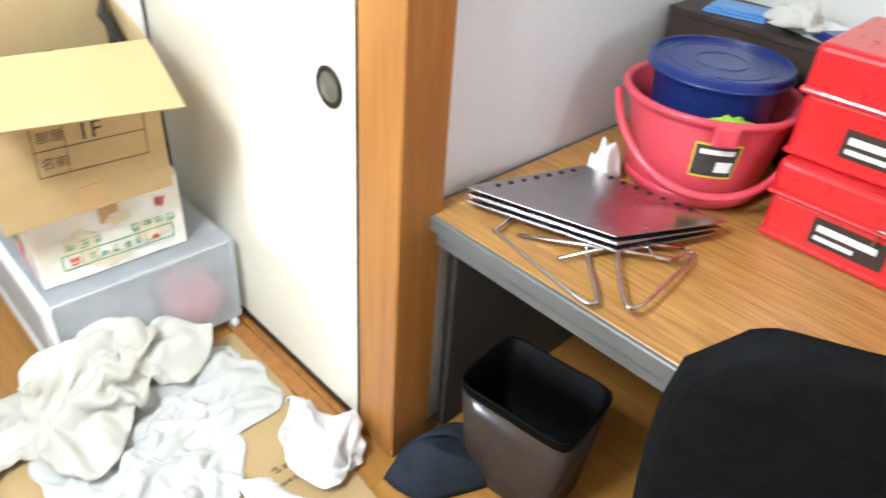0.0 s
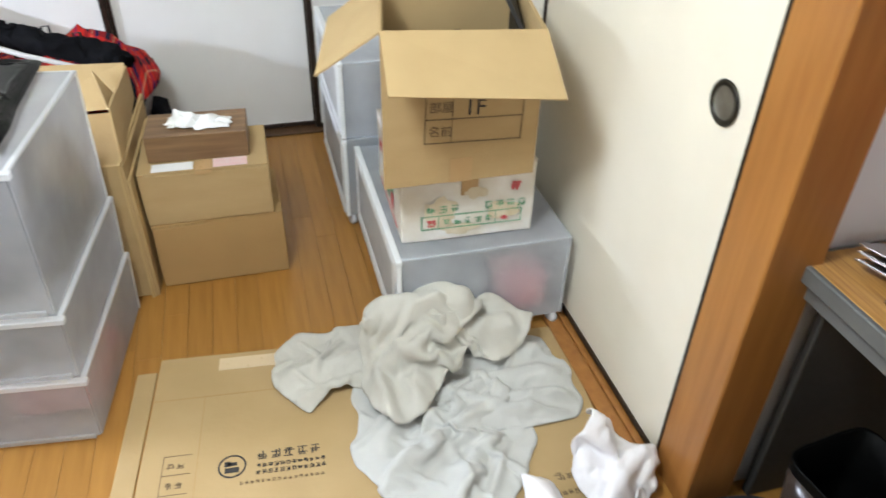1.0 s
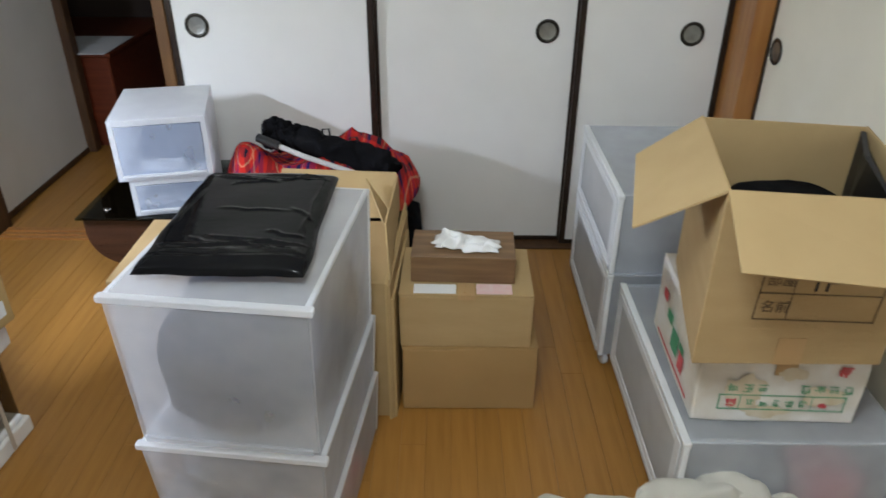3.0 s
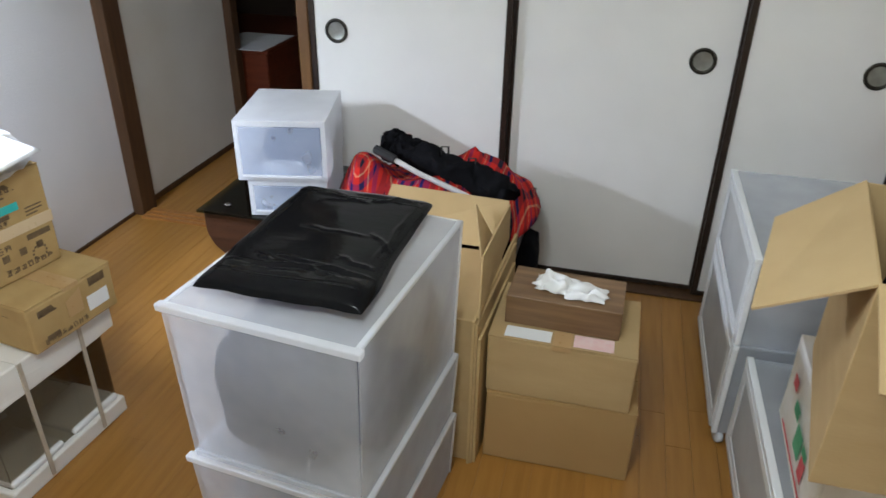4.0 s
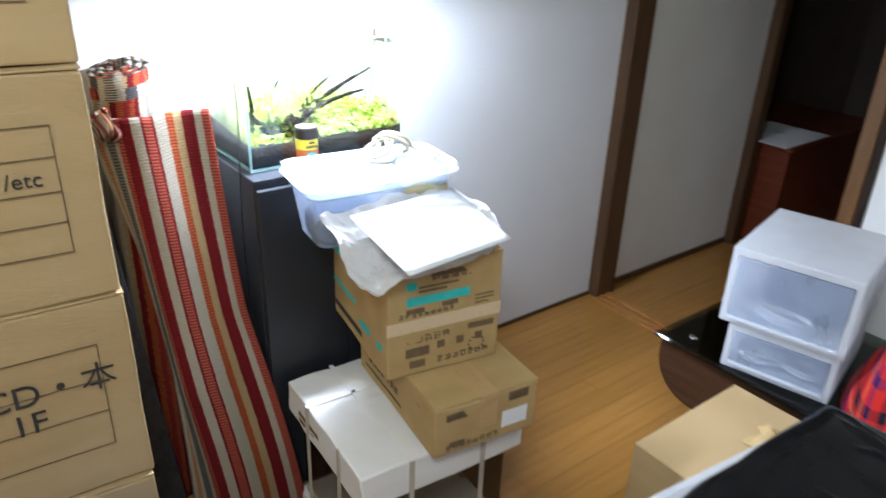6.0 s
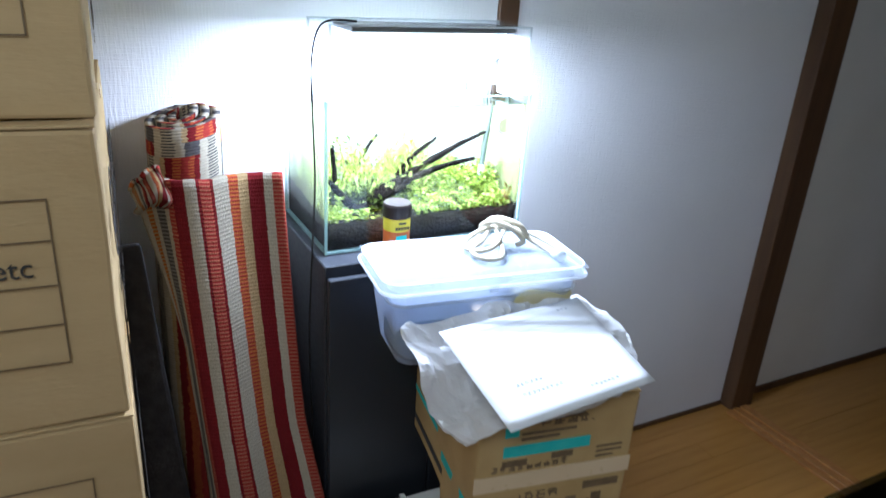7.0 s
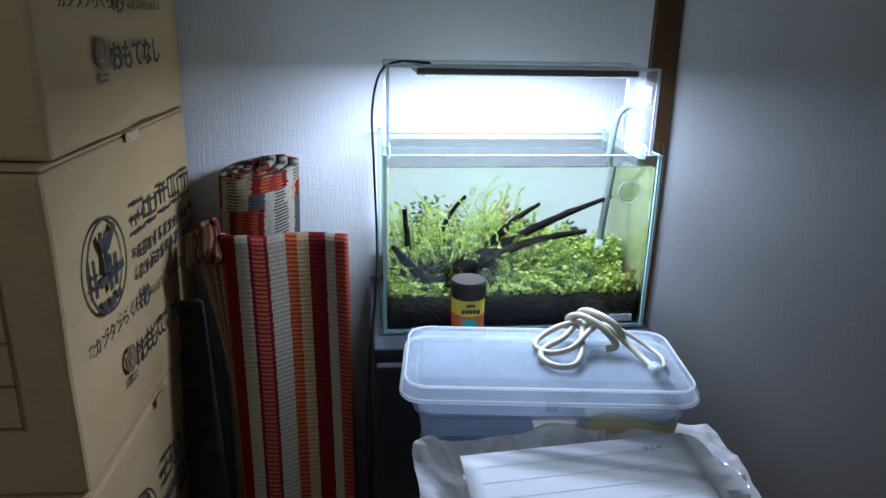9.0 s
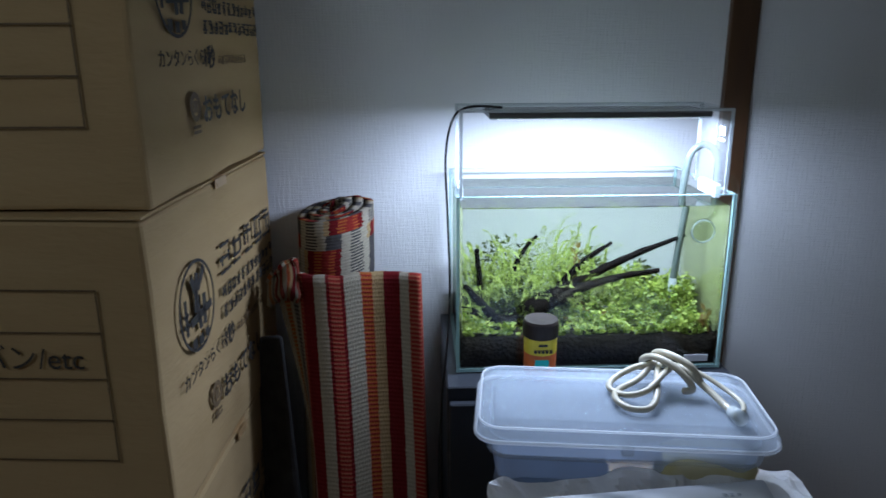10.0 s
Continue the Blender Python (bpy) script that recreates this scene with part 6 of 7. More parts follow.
rug = solo("striped_rug", sheet(60, 70, rug_sheet), RUG, "folded red, orange and cream striped rug leaning upright", "rug", smooth=True, modifier=0.014)
part("folded_corner", sheet(16, 12, lambda u, v: Vector((-2.262 + 0.022 * math.sin(v * 5) + 0.010 * noise.noise(Vector((u * 3, v * 3, 8))), 1.708 + 0.052 * u + 0.006 * math.sin(v * 4),
                                                         1.058 + (0.036 + 0.030 * u) * v - 0.012 * (u - 0.6) ** 2 * 4 + 0.008 * noise.noise(Vector((u * 4, v * 4, 5)))))), RUG, rug, "crumpled corner turned over the fold", True, modifier=0.010)
ROLL = banded("patterned_rug", [(0.0, D_), (0.06, O_, D_), (0.13, R_), (0.20, Y_), (0.25, W_), (0.328, G_, W_), (0.42, W_), (0.50, G_), (0.628, W_), (0.706, G_, W_), (0.828, W_), (0.906, R_), (0.95, D_, O_)], 210.0, 0.004, 44.0, 6.0)


def roll_sheet(u, v):
    a = math.pi - u * 6 * math.pi
    r = 0.076 - 0.064 * u
    z = 1.185 * v - 0.012 * math.cos(a + 1) * v + 0.010 * u * v + 0.006 * noise.noise(Vector((u * 14, v * 3, 7)))
    return Vector((-2.325 - 0.055 * v + r * math.cos(a), 1.792 + 0.02 * v + r * math.sin(a) * 0.95, max(0.004, z)))


solo("rolled_rug", sheet(150, 34, roll_sheet), ROLL, "rolled red and cream patterned rug standing on end", "rug", smooth=True, modifier=0.015)
solo("dark_rug", box(-0.012, 0.012, -0.045, 0.045, 0, 0.97, 0.008, 2), mat("dark_wool", (0.03, 0.028, 0.028), (0.055, 0.05, 0.05), 40, 0.95, bump=0.002, bscale=150), "dark grey woven rug edge leaning behind the striped one", "rug", m=pose(-2.20, 1.738, 0.0, 4, -7, 0))

# ---- spare tank in its packing, with cartons on it ----
sp = thing("packed_tank", "glass tank packed between white trays with straps", "packed aquarium", -1.845, 2.25, 0, -4)
part("tray", box(-0.20, 0.20, -0.215, 0.215, 0.0, 0.055, 0.006, 2), WHITE_CARD, sp, "white card tray")
for q in ((-0.19, -0.06, -0.20, 0.02), (0.0, 0.19, -0.20, -0.02), (0.02, 0.19, 0.02, 0.20)):
    part("pad", box(*q, 0.055, 0.075, 0.008, 2), PAPER, sp, "white foam pad")
tray = box(-0.215, 0.215, -0.225, 0.225, 0.315, 0.410, 0.005, 2)
bmesh.ops.subdivide_edges(tray, edges=[e_ for e_ in tray.edges if e_.calc_length() > 0.05], cuts=6, use_grid_fill=True)
part("top_tray", rough_up(tray, 0.005, 17, 2), WHITE_CARD, sp, "dented white card tray")
bars([(-0.14, -0.02, -0.01, 0.004), (-0.14, -0.05, -0.03, -0.016)], pose(0, -0.2257, 0.36, 90), INK_SOFT, sp, "letter_bar")
for x0, x1, y0, y1 in ((-0.18, 0.18, -0.20, -0.196), (-0.18, 0.18, 0.196, 0.20), (-0.18, -0.176, -0.196, 0.196), (0.176, 0.18, -0.196, 0.196)):
    part("pane", box(x0, x1, y0, y1, 0.055, 0.315), DIMMED_GLASS, sp, "glass pane, tinted for the shade inside")
for x, y in ((0.218, -0.10), (0.218, 0.10), (0.10, -0.228), (-0.08, -0.228)):
    part("strap", box(x - 0.006, x + 0.006, y - 0.002, y + 0.002, 0.03, 0.413) if abs(y) > 0.2 else box(x - 0.002, x + 0.002, y - 0.006, y + 0.006, 0.03, 0.413), STRAP, sp, "greyish packing strap")
part("strap", box(-0.215, 0.22, -0.106, -0.094, 0.4125, 0.4140), WHITE_CARD, sp)
part("strap", box(-0.086, -0.074, -0.23, 0.225, 0.4125, 0.4140), WHITE_CARD, sp)

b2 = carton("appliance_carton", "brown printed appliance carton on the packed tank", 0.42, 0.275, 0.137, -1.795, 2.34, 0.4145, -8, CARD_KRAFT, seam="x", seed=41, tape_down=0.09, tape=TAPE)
e = pose(0.2105, 0, 0, 90, 0, 90)
s = pose(0, -0.1385, 0, 90)
bars([(-0.11, -0.06, 0.095, 0.115), (0.055, 0.11, 0.10, 0.125), (-0.10, -0.06, 0.02, 0.035)], e, INK_SOFT, b2)
part("label", box(-0.0008, 0.0, 0.04, 0.11, 0.03, 0.075), PAPER, b2, "white label", m=pose(0.2115, 0, 0))
bars(glyphs(71, 4, -0.105, 0.094, 0.016, 0.0175, 0.0022), e, INK_SOFT, b2, "letter_bar")
bars(glyphs(72, 3, 0.055, 0.102, 0.016, 0.0175, 0.0022), e, INK_SOFT, b2, "letter_bar")
bars(glyphs(73, 8, -0.11, 0.012, 0.016, 0.018, 0.002), e, INK_SOFT, b2, "letter_bar")
bars(glyphs(74, 7, -0.15, 0.052, 0.022, 0.025, 0.0035), s, INK_SOFT, b2, "letter_bar")
bars([(0.12, 0.17, 0.03, 0.10), (-0.17, 0.04, 0.028, 0.034)], s, INK_SOFT, b2)
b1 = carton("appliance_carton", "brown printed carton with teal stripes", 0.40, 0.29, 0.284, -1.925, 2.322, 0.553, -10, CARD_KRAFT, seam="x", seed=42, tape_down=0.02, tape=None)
e = pose(0.2005, 0, 0, 90, 0, 90)
s = pose(0, -0.146, 0, 90)
bars([(-0.10, 0.06, 0.185, 0.207), (-0.10, -0.075, 0.225, 0.245)], e, TEAL_INK, b1, "teal_stripe")
bars([(-0.20, -0.05, 0.185, 0.207), (0.03, 0.17, 0.06, 0.08), (-0.2, 0.0, 0.10, 0.112)], s, TEAL_INK, b1, "teal_stripe")
bars([(-0.07, 0.0, 0.215, 0.221), (-0.07, 0.03, 0.226, 0.231), (-0.04, 0.11, 0.25, 0.262), (-0.10, -0.055, 0.165, 0.178), (-0.01, 0.03, 0.17, 0.182), (-0.10, -0.04, 0.05, 0.075), (-0.02, 0.0, 0.06, 0.08), (0.03, 0.05, 0.06, 0.08), (0.08, 0.10, 0.06, 0.08), (-0.09, -0.05, 0.02, 0.04)], e, INK_SOFT, b1)
bars([(-0.045, 0.12, 0.182, 0.210), (-0.15, 0.04, 0.03, 0.045)], s, INK, b1)
bars(glyphs(81, 6, -0.04, 0.238, 0.022, 0.024, 0.003), e, INK_SOFT, b1, "letter_bar")
bars(glyphs(82, 5, -0.10, 0.085, 0.020, 0.023, 0.0028), e, INK_SOFT, b1, "letter_bar")
bars(glyphs(83, 7, -0.02, 0.020, 0.018, 0.020, 0.003), e, INK_SOFT, b1, "letter_bar")
bars(glyphs(84, 8, -0.16, 0.225, 0.026, 0.030, 0.004), s, INK_SOFT, b1, "letter_bar")
bars(glyphs(85, 9, -0.12, 0.155, 0.013, 0.016, 0.002), e, INK_SOFT, b1, "letter_bar")
bars([(0.075, 0.125, 0.178, 0.182), (0.075, 0.125, 0.168, 0.172), (0.075, 0.110, 0.158, 0.162), (0.06, 0.13, 0.092, 0.108)], e, INK_SOFT, b1)
bars([(0.085 + 0.020 * math.cos(q_ * 0.5236) - 0.003, 0.085 + 0.020 * math.cos(q_ * 0.5236) + 0.003, 0.048 + 0.020 * math.sin(q_ * 0.5236) - 0.003, 0.048 + 0.020 * math.sin(q_ * 0.5236) + 0.003) for q_ in range(12)], e, INK_SOFT, b1, "printed_ring")
part("clear_tape", box(0.1995, 0.2015, -0.147, 0.147, 0.118, 0.150), CLEAR_TAPE, b1, "crinkled clear tape")
PAPERS = [(-1.878, 2.055), (-1.885, 2.20), (-1.885, 2.34), (-1.878, 2.43), (-1.82, 2.455), (-1.73, 2.44), (-1.69, 2.36), (-1.69, 2.20), (-1.70, 2.09), (-1.78, 2.06)]


def bag_bed(x_, y_):
    """The carton's top, and the crumpled bag's own bulk rising against the tub."""
    k = max(0.0, min(1.0, (-1.715 - x_) / 0.14))
    return 0.8395 + 0.092 * k * k * (3 - 2 * k) * (0.85 + 0.25 * noise.noise(Vector((x_ * 12, y_ * 12, 1)))) + 0.022 * max(0.0, min(1.0, (-1.85 - x_) / 0.03)) - (0.05 if y_ < 2.13 and x_ > -1.80 else 0)


pb = thing("plastic_bag", "crumpled thin white plastic bag on the carton", "plastic bag")
part("bag_body", drape(PAPERS, bag_bed, 33.0, 0.84, 0.0075, 150, 0.0006, 0.006, 0.007), PLASTIC_BAG, pb, "crumpled bag body", False, modifier=0.001)
tail = [(-1.99, 2.445), (-1.895, 2.37), (-1.82, 2.34), (-1.745, 2.37), (-1.735, 2.45), (-1.80, 2.485), (-1.96, 2.495)]
part("bag_handle", drape(tail, lambda x_, y_: 0.8395 + 0.03 * max(0.0, min(1.0, (-1.75 - x_) / 0.12)), 41.0, 0.78, 0.0075, 120, 0.0004, 0.015, 0.009), PLASTIC_BAG, pb, "crumpled bag handle", False, modifier=0.001)
doc = thing("document", "white printed form lying on the plastic bag", "paper", -1.755, 2.262, 0.910, 5, ry=17)
part("page", sheet(10, 14, lambda u, v: Vector((-0.105 + 0.21 * u, -0.148 + 0.296 * v, 0.004 * (u - 0.5) ** 2))), PAPER, doc, smooth=True, modifier=0.0008)
bars([(-0.085 + 0.022 * k, -0.0844 + 0.022 * k, -0.13, 0.13) for k in range(6)], pose(0, 0, 0.0012), RULE_INK, doc, "ruled_line", 0.0001)
for gs, gx, gy, n_ in ((201, -0.09, 0.085, 3), (202, 0.03, -0.09, 6), (203, 0.05, -0.09, 9), (204, 0.072, 0.03, 7)):
    bars([(gx + a, gx + b, gy + c, gy + d_) for c, d_, a, b in glyphs(gs, n_, 0, 0, 0.007, 0.009, 0.0008)], pose(0, 0, 0.0012), RULE_TEXT, doc, "letter_bar", 0.0001)

# ---- storage tub with a hose ----
tub = thing("storage_tub", "bluish translucent plastic tub with a lid", "storage box", -1.975, 2.24, 0.8385, -7)
def tray_shape(w0, d0, w1, d1, z0, z1, r=0.03, n=6, t=0.0025):
    def ring(w, d, z, rr):
        out = []
        for sx, sy, a0 in ((1, 1, 0), (-1, 1, 90), (-1, -1, 180), (1, -1, 270)):
            for k in range(n + 1):
                a = math.radians(a0 + 90 * k / n)
                out.append((sx * (w / 2 - rr) + rr * math.cos(a), sy * (d / 2 - rr) + rr * math.sin(a), z))
        return out
    bm = bmesh.new()
    rs = [ring(w0, d0, z0, r), ring(w1, d1, z1, r), ring(w1 - 2 * t, d1 - 2 * t, z1, r - t), ring(w0 - 2 * t, d0 - 2 * t, z0 + t, r - t)]
    vs = [[bm.verts.new(p) for p in q] for q in rs]
    m_ = len(vs[0])
    for a, b in zip(vs, vs[1:]):
        for i in range(m_):
            bm.faces.new((a[i], a[(i + 1) % m_], b[(i + 1) % m_], b[i]))
    bm.faces.new(list(reversed(vs[0])))
    bm.faces.new(vs[-1])
    return bm
part("body", tray_shape(0.15, 0.31, 0.172, 0.352, 0.0, 0.145), PP_BLUE, tub, smooth=False)
part("band", tray_shape(0.175, 0.355, 0.178, 0.358, 0.118, 0.124), PP_LID, tub)
lid = part("lid", tray_shape(0.192, 0.388, 0.184, 0.380, 0.143, 0.164, 0.03), PP_LID, tub, "bluish lid")
part("lid_top", box(-0.09, 0.09, -0.188, 0.188, 0.160, 0.164, 0.0015), PP_LID, lid)
part("lid_rim", tube([(sx_ * (0.0955 - 0.03) + 0.03 * math.cos(q_), sy_ * (0.1935 - 0.03) + 0.03 * math.sin(q_), 0.146) for sx_, sy_, a0_ in ((1, 1, 0), (-1, 1, 90), (-1, -1, 180), (1, -1, 270)) for q_ in [math.radians(a0_ + 18 * k) for k in range(6)]], 0.0028, 6, True), PP_EDGE, lid, "pale lid rim", True)
part("lid_rim", tube([(sx_ * (0.091 - 0.03) + 0.03 * math.cos(q_), sy_ * (0.189 - 0.03) + 0.03 * math.sin(q_), 0.1645) for sx_, sy_, a0_ in ((1, 1, 0), (-1, 1, 90), (-1, -1, 180), (1, -1, 270)) for q_ in [math.radians(a0_ + 18 * k) for k in range(6)]], 0.0018, 6, True), PP_EDGE, lid, "pale lid rim", True)
part("lid_ridge", box(-0.075, 0.072, -0.168, 0.168, 0.164, 0.167, 0.0012), PP_LID, lid)
part("catch", box(0.092, 0.100, -0.008, 0.008, 0.135, 0.158, 0.002), PP_LID, lid)
heap("stored_item", "blue things seen through the tub", mat("blue_stuff", (0.11, 0.16, 0.28), (0.20, 0.24, 0.30), 14, 0.6), -1.95, 2.15, 0.843, 0.11, 0.15, 0.085, 51, category="things")
heap("stored_item", "pale yellow packet seen through the tub", mat("pale_yellow_packet", (0.50, 0.44, 0.19), (0.56, 0.53, 0.40), 16, 0.5), -1.905, 2.338, 0.843, 0.06, 0.125, 0.128, 52, category="things")
hose = thing("hose", "cream silicone hose tied in a loose knot on the lid", "hose", 0, 0, 0)
part("tube", tube(smooth_path([(-2.0246, 2.3006, 1.0289), (-2.0026, 2.2742, 1.0175), (-1.9850, 2.2434, 1.0118), (-1.9586, 2.2320, 1.0118), (-1.9322, 2.2434, 1.0118), (-1.9278, 2.2672, 1.0128), (-1.9498, 2.2848, 1.0175), (-1.9850, 2.2962, 1.0289), (-2.0290, 2.3138, 1.0384)], 8), 0.0046, 10), HOSE, hose, "front loop", True)
part("tube", tube(smooth_path([(-2.0158, 2.3182, 1.0384), (-2.0246, 2.2786, 1.0270), (-2.0114, 2.2434, 1.0156), (-1.9894, 2.2320, 1.0118), (-1.9674, 2.2478, 1.0128), (-1.9586, 2.2742, 1.0232), (-1.9850, 2.3050, 1.0346), (-2.0158, 2.3314, 1.0327)], 8), 0.0044, 10), HOSE, hose, "back loop", True)
part("tube", tube(smooth_path([(-2.0510, 2.3006, 1.0137), (-2.0378, 2.2918, 1.0327), (-2.0114, 2.3006, 1.0479), (-1.9850, 2.3226, 1.0422), (-1.9674, 2.3402, 1.0213), (-1.9762, 2.3314, 1.0118)], 8), 0.0050, 10), HOSE, hose, "turn round the knot", True)
part("tube", tube(smooth_path([(-2.0642, 2.3226, 1.0118), (-2.0466, 2.3112, 1.0365), (-2.0158, 2.3164, 1.0517), (-1.9850, 2.3402, 1.0460), (-1.9762, 2.3552, 1.0232)], 8), 0.0050, 10), HOSE, hose, "turn round the knot", True)
part("tube", tube(smooth_path([(-2.0246, 2.3050, 1.0327), (-1.9982, 2.3358, 1.0346), (-1.9674, 2.3578, 1.0213), (-1.9322, 2.3710, 1.0128), (-1.9084, 2.3736, 1.0128)], 8), 0.0050, 10), HOSE, hose, "loose end", True)
part("tube", tube(smooth_path([(-2.0334, 2.3226, 1.0289), (-2.0070, 2.3578, 1.0270), (-1.9762, 2.3868, 1.0156), (-1.9410, 2.3974, 1.0118), (-1.9146, 2.3886, 1.0118)], 8), 0.0034, 10), HOSE, hose, "loose end", True)
part("nozzle", rod(bmesh.new(), (-1.9146, 2.3728, 1.0137), (-1.8926, 2.3763, 1.0137), 0.0085, 0.0100, 16), ACRYLIC_EDGE, hose, "clear nozzle", True)

# ---- aquarium ----
cab = thing("aquarium_cabinet", "black melamine aquarium cabinet", "cabinet", -2.26, 2.245, 0, 0)
part("body", box(-0.185, 0.14, -0.235, 0.235, 0.0, 0.952, 0.002), BLACK_BOARD, cab)
part("door", box(0.141, 0.157, -0.232, -0.002, 0.03, 0.93, 0.002), BLACK_BOARD, cab)
part("door", box(0.141, 0.157, 0.002, 0.232, 0.03, 0.93, 0.002), BLACK_BOARD, cab)
part("handle", box(0.157, 0.172, -0.045, -0.025, 0.80, 0.90, 0.003), BLACK_PLASTIC, cab, "black handle")
TX0, TX1, TY0, TY1, TZ0, TZ1 = -2.44, -2.17, 2.028, 2.465, 0.954, 1.247
tank = thing("aquarium", "rimless glass planted aquarium, lit from above", "aquarium", 0, 0, 0)
g = 0.005
for nm, q in (("pane", (TX1 - g, TX1, TY0, TY1)), ("pane", (TX0, TX0 + g, TY0, TY1)), ("pane", (TX0 + g, TX1 - g, TY0, TY0 + g)), ("pane", (TX0 + g, TX1 - g, TY1 - g, TY1))):
    pn = part(nm, box(*q, TZ0 + g, TZ1), TANK_GLASS, tank)
    pn.visible_shadow = False
part("base_pane", box(TX0, TX1, TY0, TY1, TZ0, TZ0 + g), GLASS_EDGE, tank)
for q in ((TX1 - 0.004, TX1 + 0.001, TY0 - 0.001, TY0 + 0.004), (TX1 - 0.004, TX1 + 0.001, TY1 - 0.004, TY1 + 0.001), (TX0, TX0 + 0.004, TY0 - 0.001, TY0 + 0.004), (TX0, TX0 + 0.004, TY1 - 0.004, TY1 + 0.001)):
    part("edge", box(*q, TZ0, TZ1 + 0.001), GLASS_EDGE, tank, "pale green glass edge")
for q in ((TX1 - g, TX1 + 0.0005, TY0, TY1), (TX0, TX0 + g, TY0, TY1), (TX0 + g, TX1 - g, TY0, TY0 + g), (TX0 + g, TX1 - g, TY1 - g, TY1)):
    part("edge", box(*q, TZ1, TZ1 + 0.0012), GLASS_EDGE, tank, "pale green glass edge")
part("maker_mark", box(TX1 + 0.0004, TX1 + 0.001, 2.405, 2.445, 0.966, 0.978), PAPER, tank, "small white mark")
wt = part("water", box(TX0 + g + 0.0005, TX1 - g - 0.0005, TY0 + g + 0.0005, TY1 - g - 0.0005, 1.0, 1.228), WATER, tank)
wt.visible_shadow = False
ws = part("water_surface", box(TX0 + g + 0.001, TX1 - g - 0.001, TY0 + g + 0.001, TY1 - g - 0.001, 1.2290, 1.2294), WATER_FILM, tank, "still shiny water surface")
ws.visible_shadow = False
def soil_top(y, x):
    return 1.010 + 0.025 * max(0, (TX1 - x) / 0.27) + 0.006 * noise.noise(Vector((x * 30, y * 30, 2)))
bm = sheet(30, 40, lambda u, v: Vector((TX0 + 0.0065 + 0.257 * u, TY0 + 0.0065 + 0.424 * v, soil_top(TY0 + 0.424 * v, TX0 + 0.257 * u))))
r = bmesh.ops.extrude_edge_only(bm, edges=[e_ for e_ in bm.edges if e_.is_boundary])
for v in r["geom"]:
    if isinstance(v, bmesh.types.BMVert):
        v.co.z = TZ0 + 0.006
solo("aquarium_soil", bm, SOIL, "black granular soil bed in the aquarium", "soil", kind="stuff", smooth=True)

dw = thing("driftwood", "dark branching driftwood among the water plants", "driftwood", 0, 0, 0)
for k, (pts, r0, r1) in enumerate((
        ([(-2.25, 2.15, 1.03), (-2.255, 2.19, 1.060), (-2.26, 2.27, 1.103), (-2.265, 2.345, 1.137), (-2.27, 2.418, 1.163)], 0.013, 0.003),
        ([(-2.245, 2.19, 1.05), (-2.24, 2.25, 1.083), (-2.235, 2.31, 1.101), (-2.235, 2.37, 1.110)], 0.009, 0.004),
        ([(-2.24, 2.14, 1.015), (-2.22, 2.10, 1.030), (-2.215, 2.066, 1.066), (-2.21, 2.043, 1.094)], 0.011, 0.004),
        ([(-2.26, 2.073, 1.05), (-2.262, 2.069, 1.10), (-2.265, 2.065, 1.145)], 0.006, 0.004),
        ([(-2.29, 2.21, 1.07), (-2.29, 2.25, 1.115), (-2.29, 2.298, 1.148)], 0.008, 0.003),
        ([(-2.25, 2.12, 1.01), (-2.25, 2.17, 1.045), (-2.255, 2.21, 1.070)], 0.026, 0.013),
        ([(-2.30, 2.12, 1.08), (-2.305, 2.15, 1.135), (-2.31, 2.172, 1.158)], 0.005, 0.003))):
    path = smooth_path(pts, 6)
    bm = bmesh.new()
    n_ = 8
    rings = []
    for i, p in enumerate(path):
        rr = r0 + (r1 - r0) * i / (len(path) - 1)
        dd = (path[min(i + 1, len(path) - 1)] - path[max(i - 1, 0)]).normalized()
        sx_ = dd.orthogonal().normalized()
        sy_ = dd.cross(sx_)
        rings.append([bm.verts.new(p + (sx_ * math.cos(2 * math.pi * j / n_) + sy_ * math.sin(2 * math.pi * j / n_)) * rr * (1 + 0.35 * noise.noise(Vector((i * 0.8, j * 1.3, k))))) for j in range(n_)])
    for a, b in zip(rings, rings[1:]):
        for j in range(n_):
            bm.faces.new((a[j], a[(j + 1) % n_], b[(j + 1) % n_], b[j]))
    bm.faces.new(rings[-1])
    part("branch", bm, DRIFTWOOD, dw, smooth=True)


